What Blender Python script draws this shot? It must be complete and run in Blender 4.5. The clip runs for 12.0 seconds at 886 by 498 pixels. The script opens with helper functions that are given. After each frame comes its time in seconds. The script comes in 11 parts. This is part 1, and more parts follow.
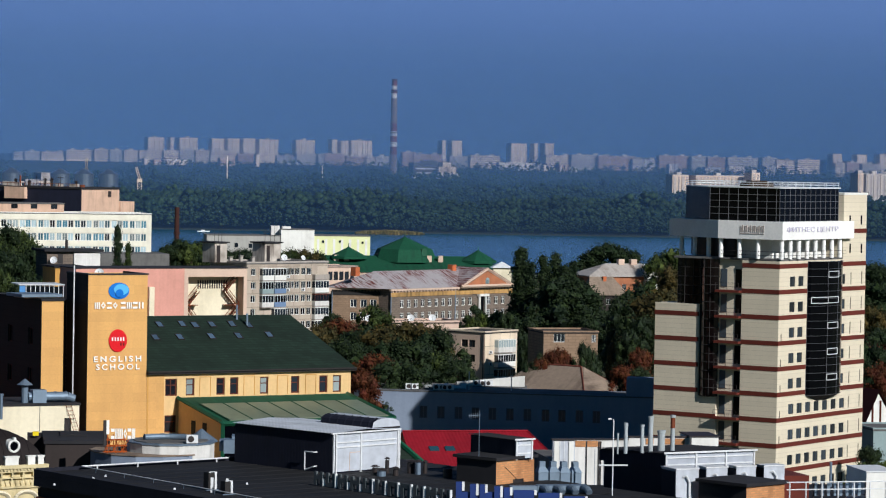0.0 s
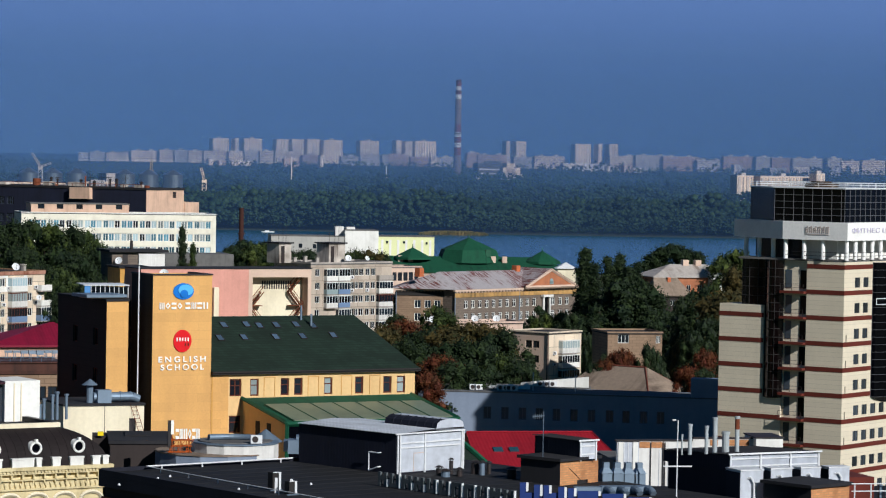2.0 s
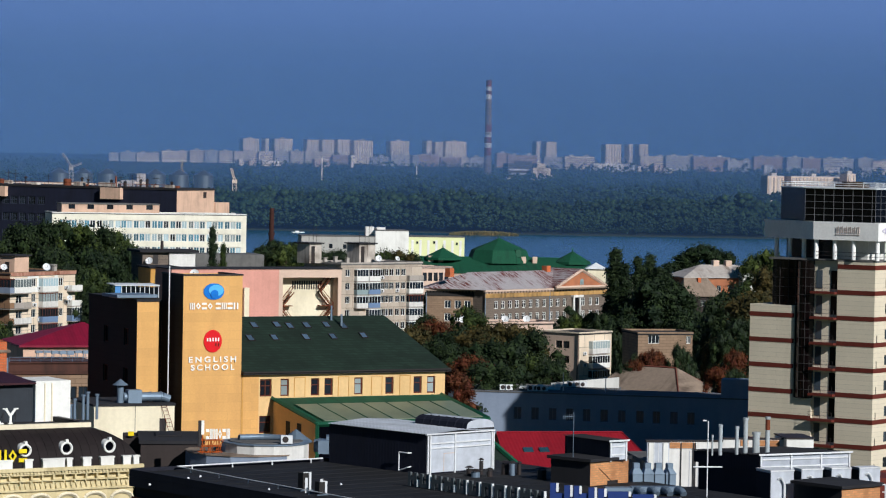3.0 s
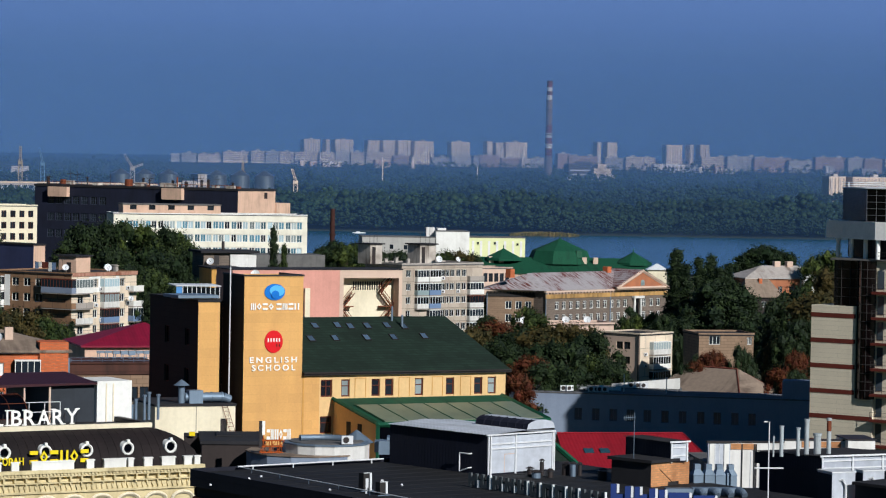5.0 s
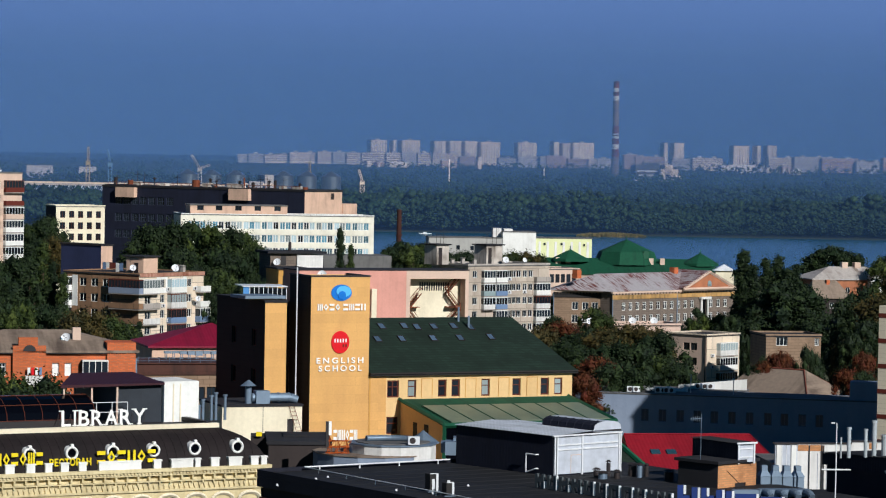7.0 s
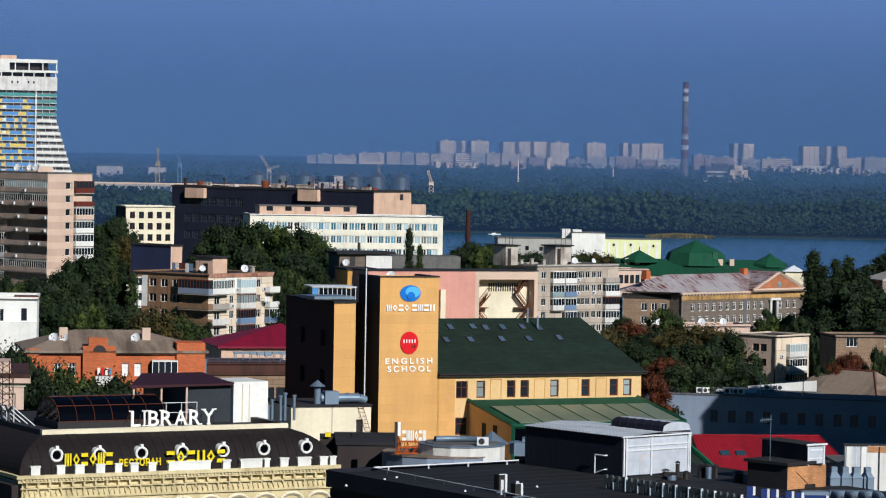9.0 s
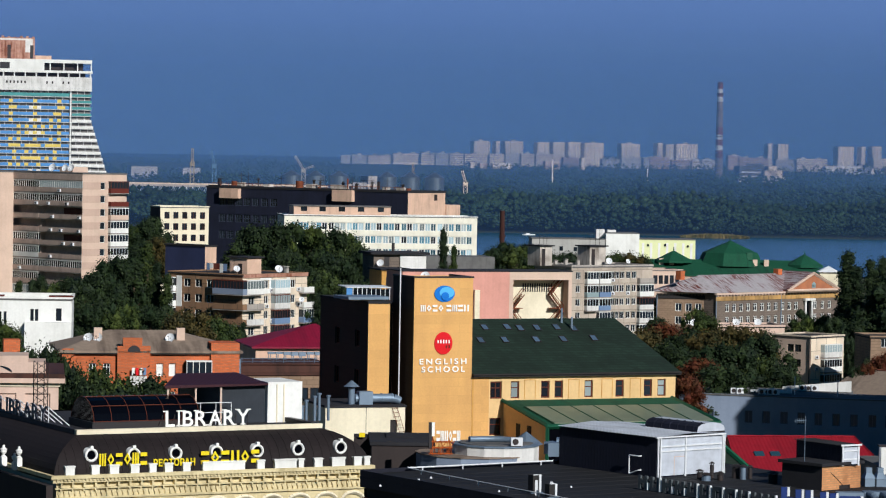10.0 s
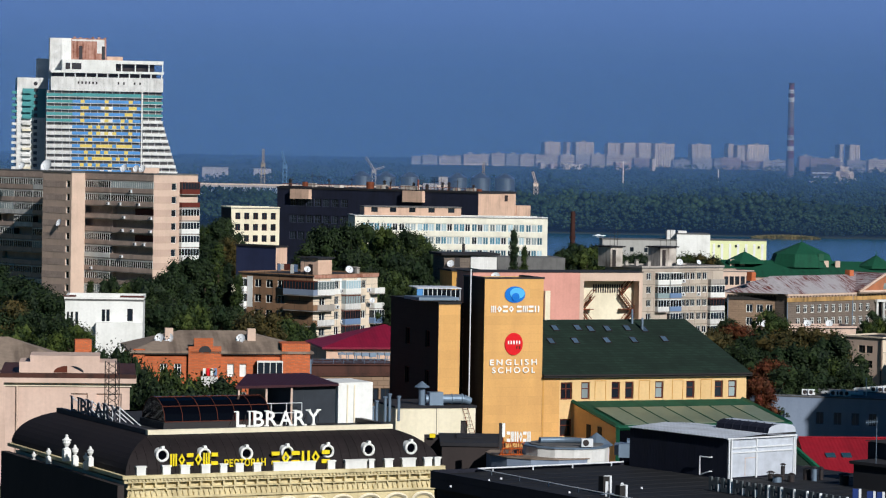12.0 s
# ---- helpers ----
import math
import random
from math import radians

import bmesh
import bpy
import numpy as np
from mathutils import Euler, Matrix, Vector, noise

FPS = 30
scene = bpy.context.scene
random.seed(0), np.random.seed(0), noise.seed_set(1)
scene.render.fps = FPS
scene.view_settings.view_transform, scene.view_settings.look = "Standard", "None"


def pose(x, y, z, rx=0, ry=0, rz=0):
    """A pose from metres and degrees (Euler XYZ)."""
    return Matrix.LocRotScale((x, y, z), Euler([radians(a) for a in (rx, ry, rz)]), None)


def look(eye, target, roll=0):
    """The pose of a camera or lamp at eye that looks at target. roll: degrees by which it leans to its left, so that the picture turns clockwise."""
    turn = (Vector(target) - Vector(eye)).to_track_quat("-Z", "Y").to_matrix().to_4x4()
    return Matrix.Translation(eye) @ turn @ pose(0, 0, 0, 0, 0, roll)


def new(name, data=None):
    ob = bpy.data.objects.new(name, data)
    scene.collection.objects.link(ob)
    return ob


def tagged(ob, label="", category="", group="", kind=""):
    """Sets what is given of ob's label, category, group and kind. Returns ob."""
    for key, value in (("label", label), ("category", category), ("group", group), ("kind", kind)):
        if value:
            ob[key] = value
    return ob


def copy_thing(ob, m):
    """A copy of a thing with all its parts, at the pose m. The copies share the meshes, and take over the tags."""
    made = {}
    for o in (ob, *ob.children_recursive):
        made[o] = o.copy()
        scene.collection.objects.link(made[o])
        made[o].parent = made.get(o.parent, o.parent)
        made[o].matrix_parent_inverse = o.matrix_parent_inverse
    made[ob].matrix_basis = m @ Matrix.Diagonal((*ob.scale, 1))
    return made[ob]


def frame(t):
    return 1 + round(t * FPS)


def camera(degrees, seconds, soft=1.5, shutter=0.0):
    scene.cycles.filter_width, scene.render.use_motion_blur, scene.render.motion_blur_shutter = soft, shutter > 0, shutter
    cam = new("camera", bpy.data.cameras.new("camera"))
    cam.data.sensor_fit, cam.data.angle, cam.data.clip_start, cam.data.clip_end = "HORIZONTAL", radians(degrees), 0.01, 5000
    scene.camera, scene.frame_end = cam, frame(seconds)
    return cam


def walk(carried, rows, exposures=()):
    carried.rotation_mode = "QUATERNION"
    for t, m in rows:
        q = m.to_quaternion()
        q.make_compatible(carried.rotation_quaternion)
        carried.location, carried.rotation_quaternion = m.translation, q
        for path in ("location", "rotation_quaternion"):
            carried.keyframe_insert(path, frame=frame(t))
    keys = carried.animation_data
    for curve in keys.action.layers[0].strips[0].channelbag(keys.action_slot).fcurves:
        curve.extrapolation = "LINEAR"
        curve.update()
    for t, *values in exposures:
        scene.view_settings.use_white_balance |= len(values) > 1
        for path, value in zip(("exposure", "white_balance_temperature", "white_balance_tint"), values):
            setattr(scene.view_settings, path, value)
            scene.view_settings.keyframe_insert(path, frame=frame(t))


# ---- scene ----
cam = camera(16.225, 12.0, soft=1.15)
EYE = 40.0
# the camera stands on a high roof and pans slowly to its left: seconds, yaw, pitch, roll
ROWS = [
    (0.0, -3.401, -1.736, -1.017),
    (0.5, -3.104, -1.738, -1.017),
    (1.0, -2.812, -1.740, -1.016),
    (1.5, -2.530, -1.742, -1.015),
    (2.0, -2.219, -1.744, -1.014),
    (2.5, -1.935, -1.746, -1.013),
    (3.0, -1.662, -1.748, -1.012),
    (5.0, -0.543, -1.755, -1.008),
    (5.5, -0.270, -1.757, -1.007),
    (6.0, 0.031, -1.759, -1.006),
    (6.5, 0.349, -1.761, -1.004),
    (7.0, 0.685, -1.763, -1.003),
    (9.0, 1.957, -1.772, -0.996),
    (9.5, 2.255, -1.774, -0.995),
    (10.0, 2.587, -1.776, -0.993),
    (10.5, 2.903, -1.778, -0.991),
    (11.0, 3.235, -1.780, -0.989),
    (11.5, 3.552, -1.782, -0.987),
    (12.0, 3.886, -1.784, -0.985),
]
walk(cam, [(t, pose(0, 0, EYE, 90 + pitch, roll, yaw)) for t, yaw, pitch, roll in ROWS])
scene.view_settings.exposure = -0.15

# ---- light ----
SUN_BEARING, SUN_HEIGHT = 147.0, 28.0  # degrees clockwise from +y, degrees above the horizon
world = bpy.data.worlds.new("world")
scene.world = world
world.use_nodes = True
wn = world.node_tree
sky = wn.nodes.new("ShaderNodeTexSky")
sky.sky_type, sky.sun_disc = "NISHITA", False
sky.sun_elevation, sky.sun_rotation = radians(SUN_HEIGHT), radians(SUN_BEARING)
sky.air_density, sky.dust_density, sky.ozone_density = 1.0, 0.0, 4.0
tone = wn.nodes.new("ShaderNodeHueSaturation")
tone.inputs["Saturation"].default_value = 1.9
wn.links.new(sky.outputs[0], tone.inputs["Color"])
wn.links.new(tone.outputs[0], wn.nodes["Background"].inputs[0])
wn.nodes["Background"].inputs[1].default_value = 0.030
sun = new("sun", bpy.data.lights.new("sun", "SUN"))
sun.data.energy, sun.data.angle, sun.data.color = 5.0, radians(0.53), (0.99, 0.98, 0.96)
sb, sh = radians(SUN_BEARING), radians(SUN_HEIGHT)
sun.matrix_basis = look((0, 0, 300), Vector((0, 0, 300)) - Vector((math.sin(sb) * math.cos(sh), math.cos(sb) * math.cos(sh), math.sin(sh))))

# ---- materials ----
def rgb(h):
    c = [int(h[i:i + 2], 16) / 255 for i in (0, 2, 4)]
    return tuple(x / 12.92 if x <= 0.04045 else ((x + 0.055) / 1.055) ** 2.4 for x in c) + (1.0,)


def base_mat(name):
    m = bpy.data.materials.new(name)
    m.use_nodes = True
    return m, m.node_tree, m.node_tree.nodes["Principled BSDF"]


def mixer(nt, fac, a, b, mode="MIX"):
    n = nt.nodes.new("ShaderNodeMix")
    n.data_type, n.blend_type = "RGBA", mode
    for sock, val in ((n.inputs[0], fac), (n.inputs[6], a), (n.inputs[7], b)):
        if isinstance(val, bpy.types.NodeSocket):
            nt.links.new(val, sock)
        else:
            sock.default_value = val
    return n.outputs[2]


def noise_tex(nt, co, scale, detail=4.0, stretch=(1, 1, 1), rough=0.55):
    mp = nt.nodes.new("ShaderNodeMapping")
    mp.inputs["Scale"].default_value = stretch
    nt.links.new(co, mp.inputs[0])
    n = nt.nodes.new("ShaderNodeTexNoise")
    n.inputs["Scale"].default_value, n.inputs["Detail"].default_value = scale, detail
    n.inputs["Roughness"].default_value = rough
    nt.links.new(mp.outputs[0], n.inputs["Vector"])
    return n.outputs["Fac"]


def ramp(nt, fac, lo, hi):
    n = nt.nodes.new("ShaderNodeMapRange")
    n.inputs["From Min"].default_value, n.inputs["From Max"].default_value = lo, hi
    nt.links.new(fac, n.inputs["Value"])
    return n.outputs[0]


def bump(nt, bsdf, height, strength, dist):
    b = nt.nodes.new("ShaderNodeBump")
    b.inputs["Strength"].default_value, b.inputs["Distance"].default_value = strength, dist
    nt.links.new(height, b.inputs["Height"])
    nt.links.new(b.outputs[0], bsdf.inputs["Normal"])


def surface(name, col, dirt, rough=0.85, streak=0.5, amount=0.55, grain=3.0, metal=0.0, relief=0.02, spec=0.3, tint=0.0):
    """A weathered surface: a base colour, dirt in broad stains and vertical streaks, fine grain and relief."""
    m, nt, p = base_mat(name)
    co = nt.nodes.new("ShaderNodeTexCoord").outputs["Object"]
    col, dirt = rgb(col), rgb(dirt)
    broad = ramp(nt, noise_tex(nt, co, 0.22, 5.0), 0.42, 0.72)
    run = ramp(nt, noise_tex(nt, co, 1.1, 3.0, (1, 1, 0.10)), 0.48, 0.75)
    fine = noise_tex(nt, co, grain, 6.0, (1, 1, 1), 0.7)
    mul = nt.nodes.new("ShaderNodeMath")
    mul.operation = "MULTIPLY_ADD"
    nt.links.new(run, mul.inputs[0])
    mul.inputs[1].default_value = streak
    nt.links.new(broad, mul.inputs[2])
    amt = nt.nodes.new("ShaderNodeMath")
    amt.operation, amt.use_clamp = "MULTIPLY", True
    nt.links.new(mul.outputs[0], amt.inputs[0])
    amt.inputs[1].default_value = amount
    c = mixer(nt, amt.outputs[0], col, dirt)
    g = mixer(nt, ramp(nt, fine, 0.3, 0.7), (0.93, 0.93, 0.93, 1), (1.05, 1.05, 1.05, 1))
    c = mixer(nt, 1.0, c, g, "MULTIPLY")
    if tint:
        r = nt.nodes.new("ShaderNodeObjectInfo").outputs["Random"]
        c = mixer(nt, 1.0, c, mixer(nt, r, (1 - tint, 1 - tint, 1 - tint, 1), (1 + tint, 1 + tint, 1 + tint, 1)), "MULTIPLY")
    nt.links.new(c, p.inputs["Base Color"])
    p.inputs["Roughness"].default_value, p.inputs["Metallic"].default_value = rough, metal
    p.inputs["Specular IOR Level"].default_value = spec
    bump(nt, p, fine, 0.4, relief)
    return m


def coursed(name, col, joint, dirt, bw, bh, jw=0.02, rough=0.85, amount=0.4, vary=0.12):
    """Brick or cladding in courses; x and y together run along the wall."""
    m, nt, p = base_mat(name)
    co = nt.nodes.new("ShaderNodeTexCoord").outputs["Object"]
    sep, com = nt.nodes.new("ShaderNodeSeparateXYZ"), nt.nodes.new("ShaderNodeCombineXYZ")
    nt.links.new(co, sep.inputs[0])
    add = nt.nodes.new("ShaderNodeMath")
    nt.links.new(sep.outputs[0], add.inputs[0])
    nt.links.new(sep.outputs[1], add.inputs[1])
    nt.links.new(add.outputs[0], com.inputs[0])
    nt.links.new(sep.outputs[2], com.inputs[1])
    b = nt.nodes.new("ShaderNodeTexBrick")
    b.inputs["Scale"].default_value = 1.0
    b.inputs["Brick Width"].default_value, b.inputs["Row Height"].default_value = bw, bh
    b.inputs["Mortar Size"].default_value = jw
    c0 = rgb(col)
    b.inputs["Color1"].default_value = tuple(x * (1 - vary) for x in c0[:3]) + (1,)
    b.inputs["Color2"].default_value = tuple(min(1, x * (1 + vary)) for x in c0[:3]) + (1,)
    b.inputs["Mortar"].default_value = rgb(joint)
    nt.links.new(com.outputs[0], b.inputs["Vector"])
    stain = ramp(nt, noise_tex(nt, co, 0.35, 6.0, (1, 1, 0.35)), 0.45, 0.75)
    k = nt.nodes.new("ShaderNodeMath")
    k.operation = "MULTIPLY"
    nt.links.new(stain, k.inputs[0])
    k.inputs[1].default_value = amount
    c = mixer(nt, k.outputs[0], b.outputs["Color"], rgb(dirt))
    fine = noise_tex(nt, co, 5.0, 5.0)
    c = mixer(nt, 1.0, c, mixer(nt, ramp(nt, fine, 0.3, 0.7), (0.95, 0.95, 0.95, 1), (1.04, 1.04, 1.04, 1)), "MULTIPLY")
    nt.links.new(c, p.inputs["Base Color"])
    p.inputs["Roughness"].default_value, p.inputs["Specular IOR Level"].default_value = rough, 0.3
    bump(nt, p, b.outputs["Fac"], -0.4, 0.02)
    return m


def sheet(name, col, rust, pitch, amount=0.4, rough=0.5, metal=0.0, axis=0, depth=0.03, run=0.25):
    """Ribbed or seamed sheet metal, seams every pitch metres along the given axis, with rust that runs down."""
    m, nt, p = base_mat(name)
    co = nt.nodes.new("ShaderNodeTexCoord").outputs["Object"]
    w = nt.nodes.new("ShaderNodeTexWave")
    w.bands_direction = "XYZ"[axis]
    w.wave_profile = "SAW" if pitch > 0.4 else "SIN"
    w.inputs["Scale"].default_value = 0.314 / pitch
    nt.links.new(co, w.inputs["Vector"])
    st = (3.0, 0.3, 0.3) if axis == 0 else (0.3, 3.0, 0.3)
    stain = ramp(nt, noise_tex(nt, co, run, 6.0, st), 0.45, 0.62)
    broad = ramp(nt, noise_tex(nt, co, 0.12, 4.0), 0.4, 0.65)
    k = nt.nodes.new("ShaderNodeMath")
    k.operation = "MULTIPLY"
    nt.links.new(stain, k.inputs[0])
    nt.links.new(broad, k.inputs[1])
    k2 = nt.nodes.new("ShaderNodeMath")
    k2.operation, k2.use_clamp = "MULTIPLY", True
    nt.links.new(k.outputs[0], k2.inputs[0])
    k2.inputs[1].default_value = amount * 2
    c = mixer(nt, k2.outputs[0], rgb(col), rgb(rust))
    fine = noise_tex(nt, co, 1.5, 6.0)
    c = mixer(nt, 1.0, c, mixer(nt, ramp(nt, fine, 0.3, 0.7), (0.85, 0.85, 0.85, 1), (1.1, 1.1, 1.1, 1)), "MULTIPLY")
    nt.links.new(c, p.inputs["Base Color"])
    p.inputs["Roughness"].default_value, p.inputs["Metallic"].default_value = rough, metal
    p.inputs["Specular IOR Level"].default_value = 0.3
    bump(nt, p, w.outputs["Fac"], 0.5, depth)
    return m


def glass(name, col, rough=0.06, spread=0.5, spec=0.6):
    """Window glass before a dark room; curtains and blinds make some panes lighter."""
    m, nt, p = base_mat(name)
    r = nt.nodes.new("ShaderNodeObjectInfo").outputs["Random"]
    c0 = rgb(col)
    c = mixer(nt, r, tuple(x * (1 - spread) for x in c0[:3]) + (1,), tuple(x * (1 + spread) for x in c0[:3]) + (1,))
    nt.links.new(c, p.inputs["Base Color"])
    p.inputs["Roughness"].default_value = rough
    p.inputs["Specular IOR Level"].default_value = spec
    return m


def leaves(name, a, b, far=False):
    m, nt, p = base_mat(name)
    g = nt.nodes.new("ShaderNodeNewGeometry")
    co = nt.nodes.new("ShaderNodeTexCoord").outputs["Object"]
    n = ramp(nt, noise_tex(nt, co, 0.05 if far else 0.35, 3.0), 0.35, 0.65)
    c = mixer(nt, g.outputs["Random Per Island"], rgb(a), rgb(b))
    c = mixer(nt, 1.0, c, mixer(nt, n, (0.6, 0.7, 0.75, 1), (1.35, 1.2, 1.0, 1)), "MULTIPLY")
    if far:
        stand = ramp(nt, noise_tex(nt, co, 0.011, 2.0), 0.38, 0.62)
        c = mixer(nt, 1.0, c, mixer(nt, stand, (0.65, 0.7, 0.78, 1), (1.3, 1.25, 1.1, 1)), "MULTIPLY")
    nt.links.new(c, p.inputs["Base Color"])
    p.inputs["Roughness"].default_value, p.inputs["Specular IOR Level"].default_value = 0.7, 0.2
    p.inputs["Subsurface Weight"].default_value = 0.0
    return m


M = {
    "ochre": coursed("ochre_cladding", "d5a465", "c89a60", "b88c58", 5.0, 0.9, 0.012, amount=0.6, vary=0.05),
    "cream": surface("cream_plaster", "e6dcc2", "b3a88e", amount=0.4),
    "beige_panel": coursed("beige_cladding", "d9ceb8", "bdb39f", "b3a997", 30.0, 0.62, 0.018, amount=0.25, vary=0.03),
    "brown_band": surface("brown_band", "64291f", "44201a", amount=0.4, streak=0.6),
    "white": surface("white_paint", "e6e6e2", "a9a8a0", amount=0.35),
    "white_dirty": surface("dirty_white_paint", "dcdbd8", "9a9893", amount=0.5, streak=0.8),
    "facade_white": surface("white_facade", "e6e2d2", "b9b3a2", amount=0.4),
    "pink": surface("pink_plaster", "d3988a", "ab796d", amount=0.45),
    "pale_pink": surface("pale_pink_plaster", "d4b8a8", "a08a7d", amount=0.5),
    "peach": surface("peach_plaster", "d6b39c", "a68a78", amount=0.55, streak=0.8),
    "grey_panel": coursed("grey_concrete_panels", "aaa39c", "77716b", "837c75", 3.2, 2.75, 0.05, amount=0.5, vary=0.08),
    "brown_panel": coursed("brown_concrete_panels", "8f6e54", "5d4c3f", "5f4e40", 3.2, 2.75, 0.06, amount=0.5, vary=0.08),
    "cream_panel": coursed("cream_concrete_panels", "d9c8b2", "968c7e", "a3998b", 3.2, 2.75, 0.05, amount=0.5, vary=0.06),
    "tan_brick": coursed("tan_brick_bands", "b9a396", "937f74", "8f7c71", 1.2, 0.9, 0.01, amount=0.35, vary=0.1),
    "tan_band": surface("pale_brick_bands", "c0a595", "9a8476", amount=0.35),
    "tan_light": surface("tan_plaster", "cfb5a3", "a08a7c", amount=0.35),
    "brick": coursed("red_brick", "c66439", "96694f", "844628", 0.5, 0.16, 0.02, amount=0.42, vary=0.16),
    "brick_orange": coursed("orange_brick", "c68a5c", "a98460", "74462e", 0.42, 0.15, 0.02, amount=0.85, vary=0.16),
    "stone_grey": coursed("rusticated_render", "74685f", "574d45", "504740", 1.4, 0.55, 0.03, amount=0.5, vary=0.1),
    "ochre_trim": surface("ochre_trim", "cf9a4f", "8f6d3f", amount=0.5),
    "orange_render": surface("orange_render", "b0704f", "7d5240", amount=0.5),
    "dark_wall": surface("dark_render", "352e2d", "211d1d", amount=0.4),
    # blue-black for dark parts, and for faces whose shade is put into the colour
    "soot": surface("soot_shade_render", "20222e", "12131c", amount=0.6, streak=0.8),
    "navy_wall": surface("grey_blue_render", "8592a6", "647186", amount=0.35),
    "tar": surface("tar_roof", "2a2a2e", "1a1a1d", amount=0.6, rough=0.9, grain=1.2),
    "tar_light": surface("grey_felt_roof", "6b6a69", "3f3f40", amount=0.6, rough=0.9, grain=1.2),
    "slate": sheet("corrugated_fibre_cement", "8a7a6c", "5a4d44", 0.9, amount=0.5, rough=0.9),
    "rusty_tin": sheet("rusty_tin_roof", "a29da0", "5e2a24", 0.7, amount=1.5, rough=0.6, run=0.95),
    "green_roof": coursed("dark_green_shingles", "1b2d24", "14221b", "0e1914", 0.7, 0.22, 0.03, amount=0.7, vary=0.28),
    "green_metal": sheet("green_sheet_metal", "0f4c36", "0a3024", 0.6, amount=0.3, rough=0.85),
    "green_trim": surface("green_painted_steel", "17533c", "0f3627", amount=0.4, rough=0.5),
    "red_roof": sheet("red_sheet_metal", "8e1b27", "62121b", 0.35, amount=0.3, rough=0.5),
    "maroon": sheet("maroon_sheet_metal", "38161f", "251015", 0.35, amount=0.3, rough=0.6),
    "mansard": sheet("dark_brown_seamed_metal", "1d1617", "120e0f", 0.55, amount=0.3, rough=0.8),
    "galv": surface("galvanised_steel", "77899b", "55636f", rough=0.55, metal=0.45, amount=0.4),
    "white_sheet": sheet("white_sandwich_panel", "b9bfc9", "858b94", 1.1, amount=0.25, rough=0.5),
    "corr_white": sheet("white_corrugated_sheet", "aeb4be", "7c828a", 0.3, amount=0.3, rough=0.5),
    "grey_sheet": sheet("grey_sandwich_panel", "a7adb8", "7a818b", 1.1, amount=0.3, rough=0.5),
    "steel_white": surface("white_painted_steel", "dcdfe2", "8f9296", rough=0.5, amount=0.3),
    "iron": surface("dark_iron", "2b2a2c", "3d2a22", rough=0.6, amount=0.5),
    "rust": surface("rusty_steel", "7b4028", "4d2a1d", rough=0.8, amount=0.6),
    "poly": surface("translucent_sheeting", "737d69", "586253", rough=0.45, amount=0.6, spec=0.35),
    "glass": glass("window_glass", "1c242c"),
    "glass_blue": glass("bluish_window_glass", "477587", spread=0.7),
    "glass_light": glass("curtained_window_glass", "8d9a9c", rough=0.15),
    "glass_pale": glass("sky_lit_window_glass", "a3bac2", rough=0.12, spread=0.25),
    "glass_black": glass("black_tinted_glass", "05060b", rough=0.12, spread=0.3, spec=0.22),
    "frame_white": surface("white_window_frame", "e2e2de", "b0afa9", amount=0.2),
    "frame_brown": surface("brown_window_frame", "5d2c1d", "3d2016", amount=0.3),
    "frame_dark": surface("dark_window_frame", "2d2b2b", "1d1c1c", amount=0.3),
    "red_paint": surface("red_sign", "d5141f", "b0121b", amount=0.15, rough=0.4),
    "blue_paint": surface("blue_sign", "1470c8", "0f58a4", amount=0.15, rough=0.35),
    "pale_blue_paint": surface("light_blue_sign", "58b4ea", "3a92cc", amount=0.15, rough=0.35),
    "yellow_paint": surface("yellow_letters", "e8cf1d", "c2a915", amount=0.15, rough=0.5),
    "letter_white": surface("white_letters", "f0f0ec", "cfcfca", amount=0.15, rough=0.5),
    "letter_rust": surface("faded_brown_letters", "b5a8a2", "978a84", amount=0.3),
    "navy_paint": surface("navy_painted_metal", "15316f", "102452", amount=0.3, rough=0.5),
    "lime": surface("lime_paint", "dfe3b0", "c6cb98", amount=0.3),
    "teal": surface("teal_panel", "4f9595", "3d7478", amount=0.5),
    "sky_blue": surface("blue_panel", "5590cc", "4577ab", amount=0.5),
    "yellow_panel": surface("yellow_panel", "dfc668", "bda250", amount=0.4),
    "red_brown": surface("red_brown_render", "6e3a2e", "43251f", amount=0.5),
    "old_brick": surface("peeling_brick", "b58a78", "75432f", amount=0.9, streak=0.9, grain=1.0),
    "bark": surface("bark", "4a3d31", "2c241d", rough=0.95),
    "crane_yellow": surface("crane_yellow", "a08a66", "7a6a50", amount=0.4),
    "crane_blue": surface("crane_blue", "5f7f98", "4c687e", amount=0.4),
    "chimney_red": surface("chimney_red", "65343c", "4c2a32", amount=0.5),
    "chimney_white": surface("chimney_white", "b9b4b0", "8f8a86", amount=0.5),
    "chimney_grey": surface("chimney_concrete", "6e6264", "554c50", amount=0.5),
    "far_a": surface("far_pale_panels", "dfc6ae", "b59f8d", amount=0.3, grain=0.3, tint=0.15),
    "far_b": surface("far_grey_panels", "b3aaa5", "8f8884", amount=0.4, grain=0.3, tint=0.2),
    "far_c": surface("far_brown_brick", "a5806f", "7f6256", amount=0.4, grain=0.3, tint=0.2),
    "leaf": leaves("green_leaves", "1c2b15", "3d4b21"),
    "leaf_dark": leaves("dark_green_leaves", "142117", "2a3a1e"),
    "leaf_autumn": leaves("autumn_leaves", "4e2117", "54331c"),
    "leaf_olive": leaves("olive_leaves", "2a2d18", "4e4323"),
    "forest": leaves("forest_leaves", "182b21", "273e2d", far=True),
}

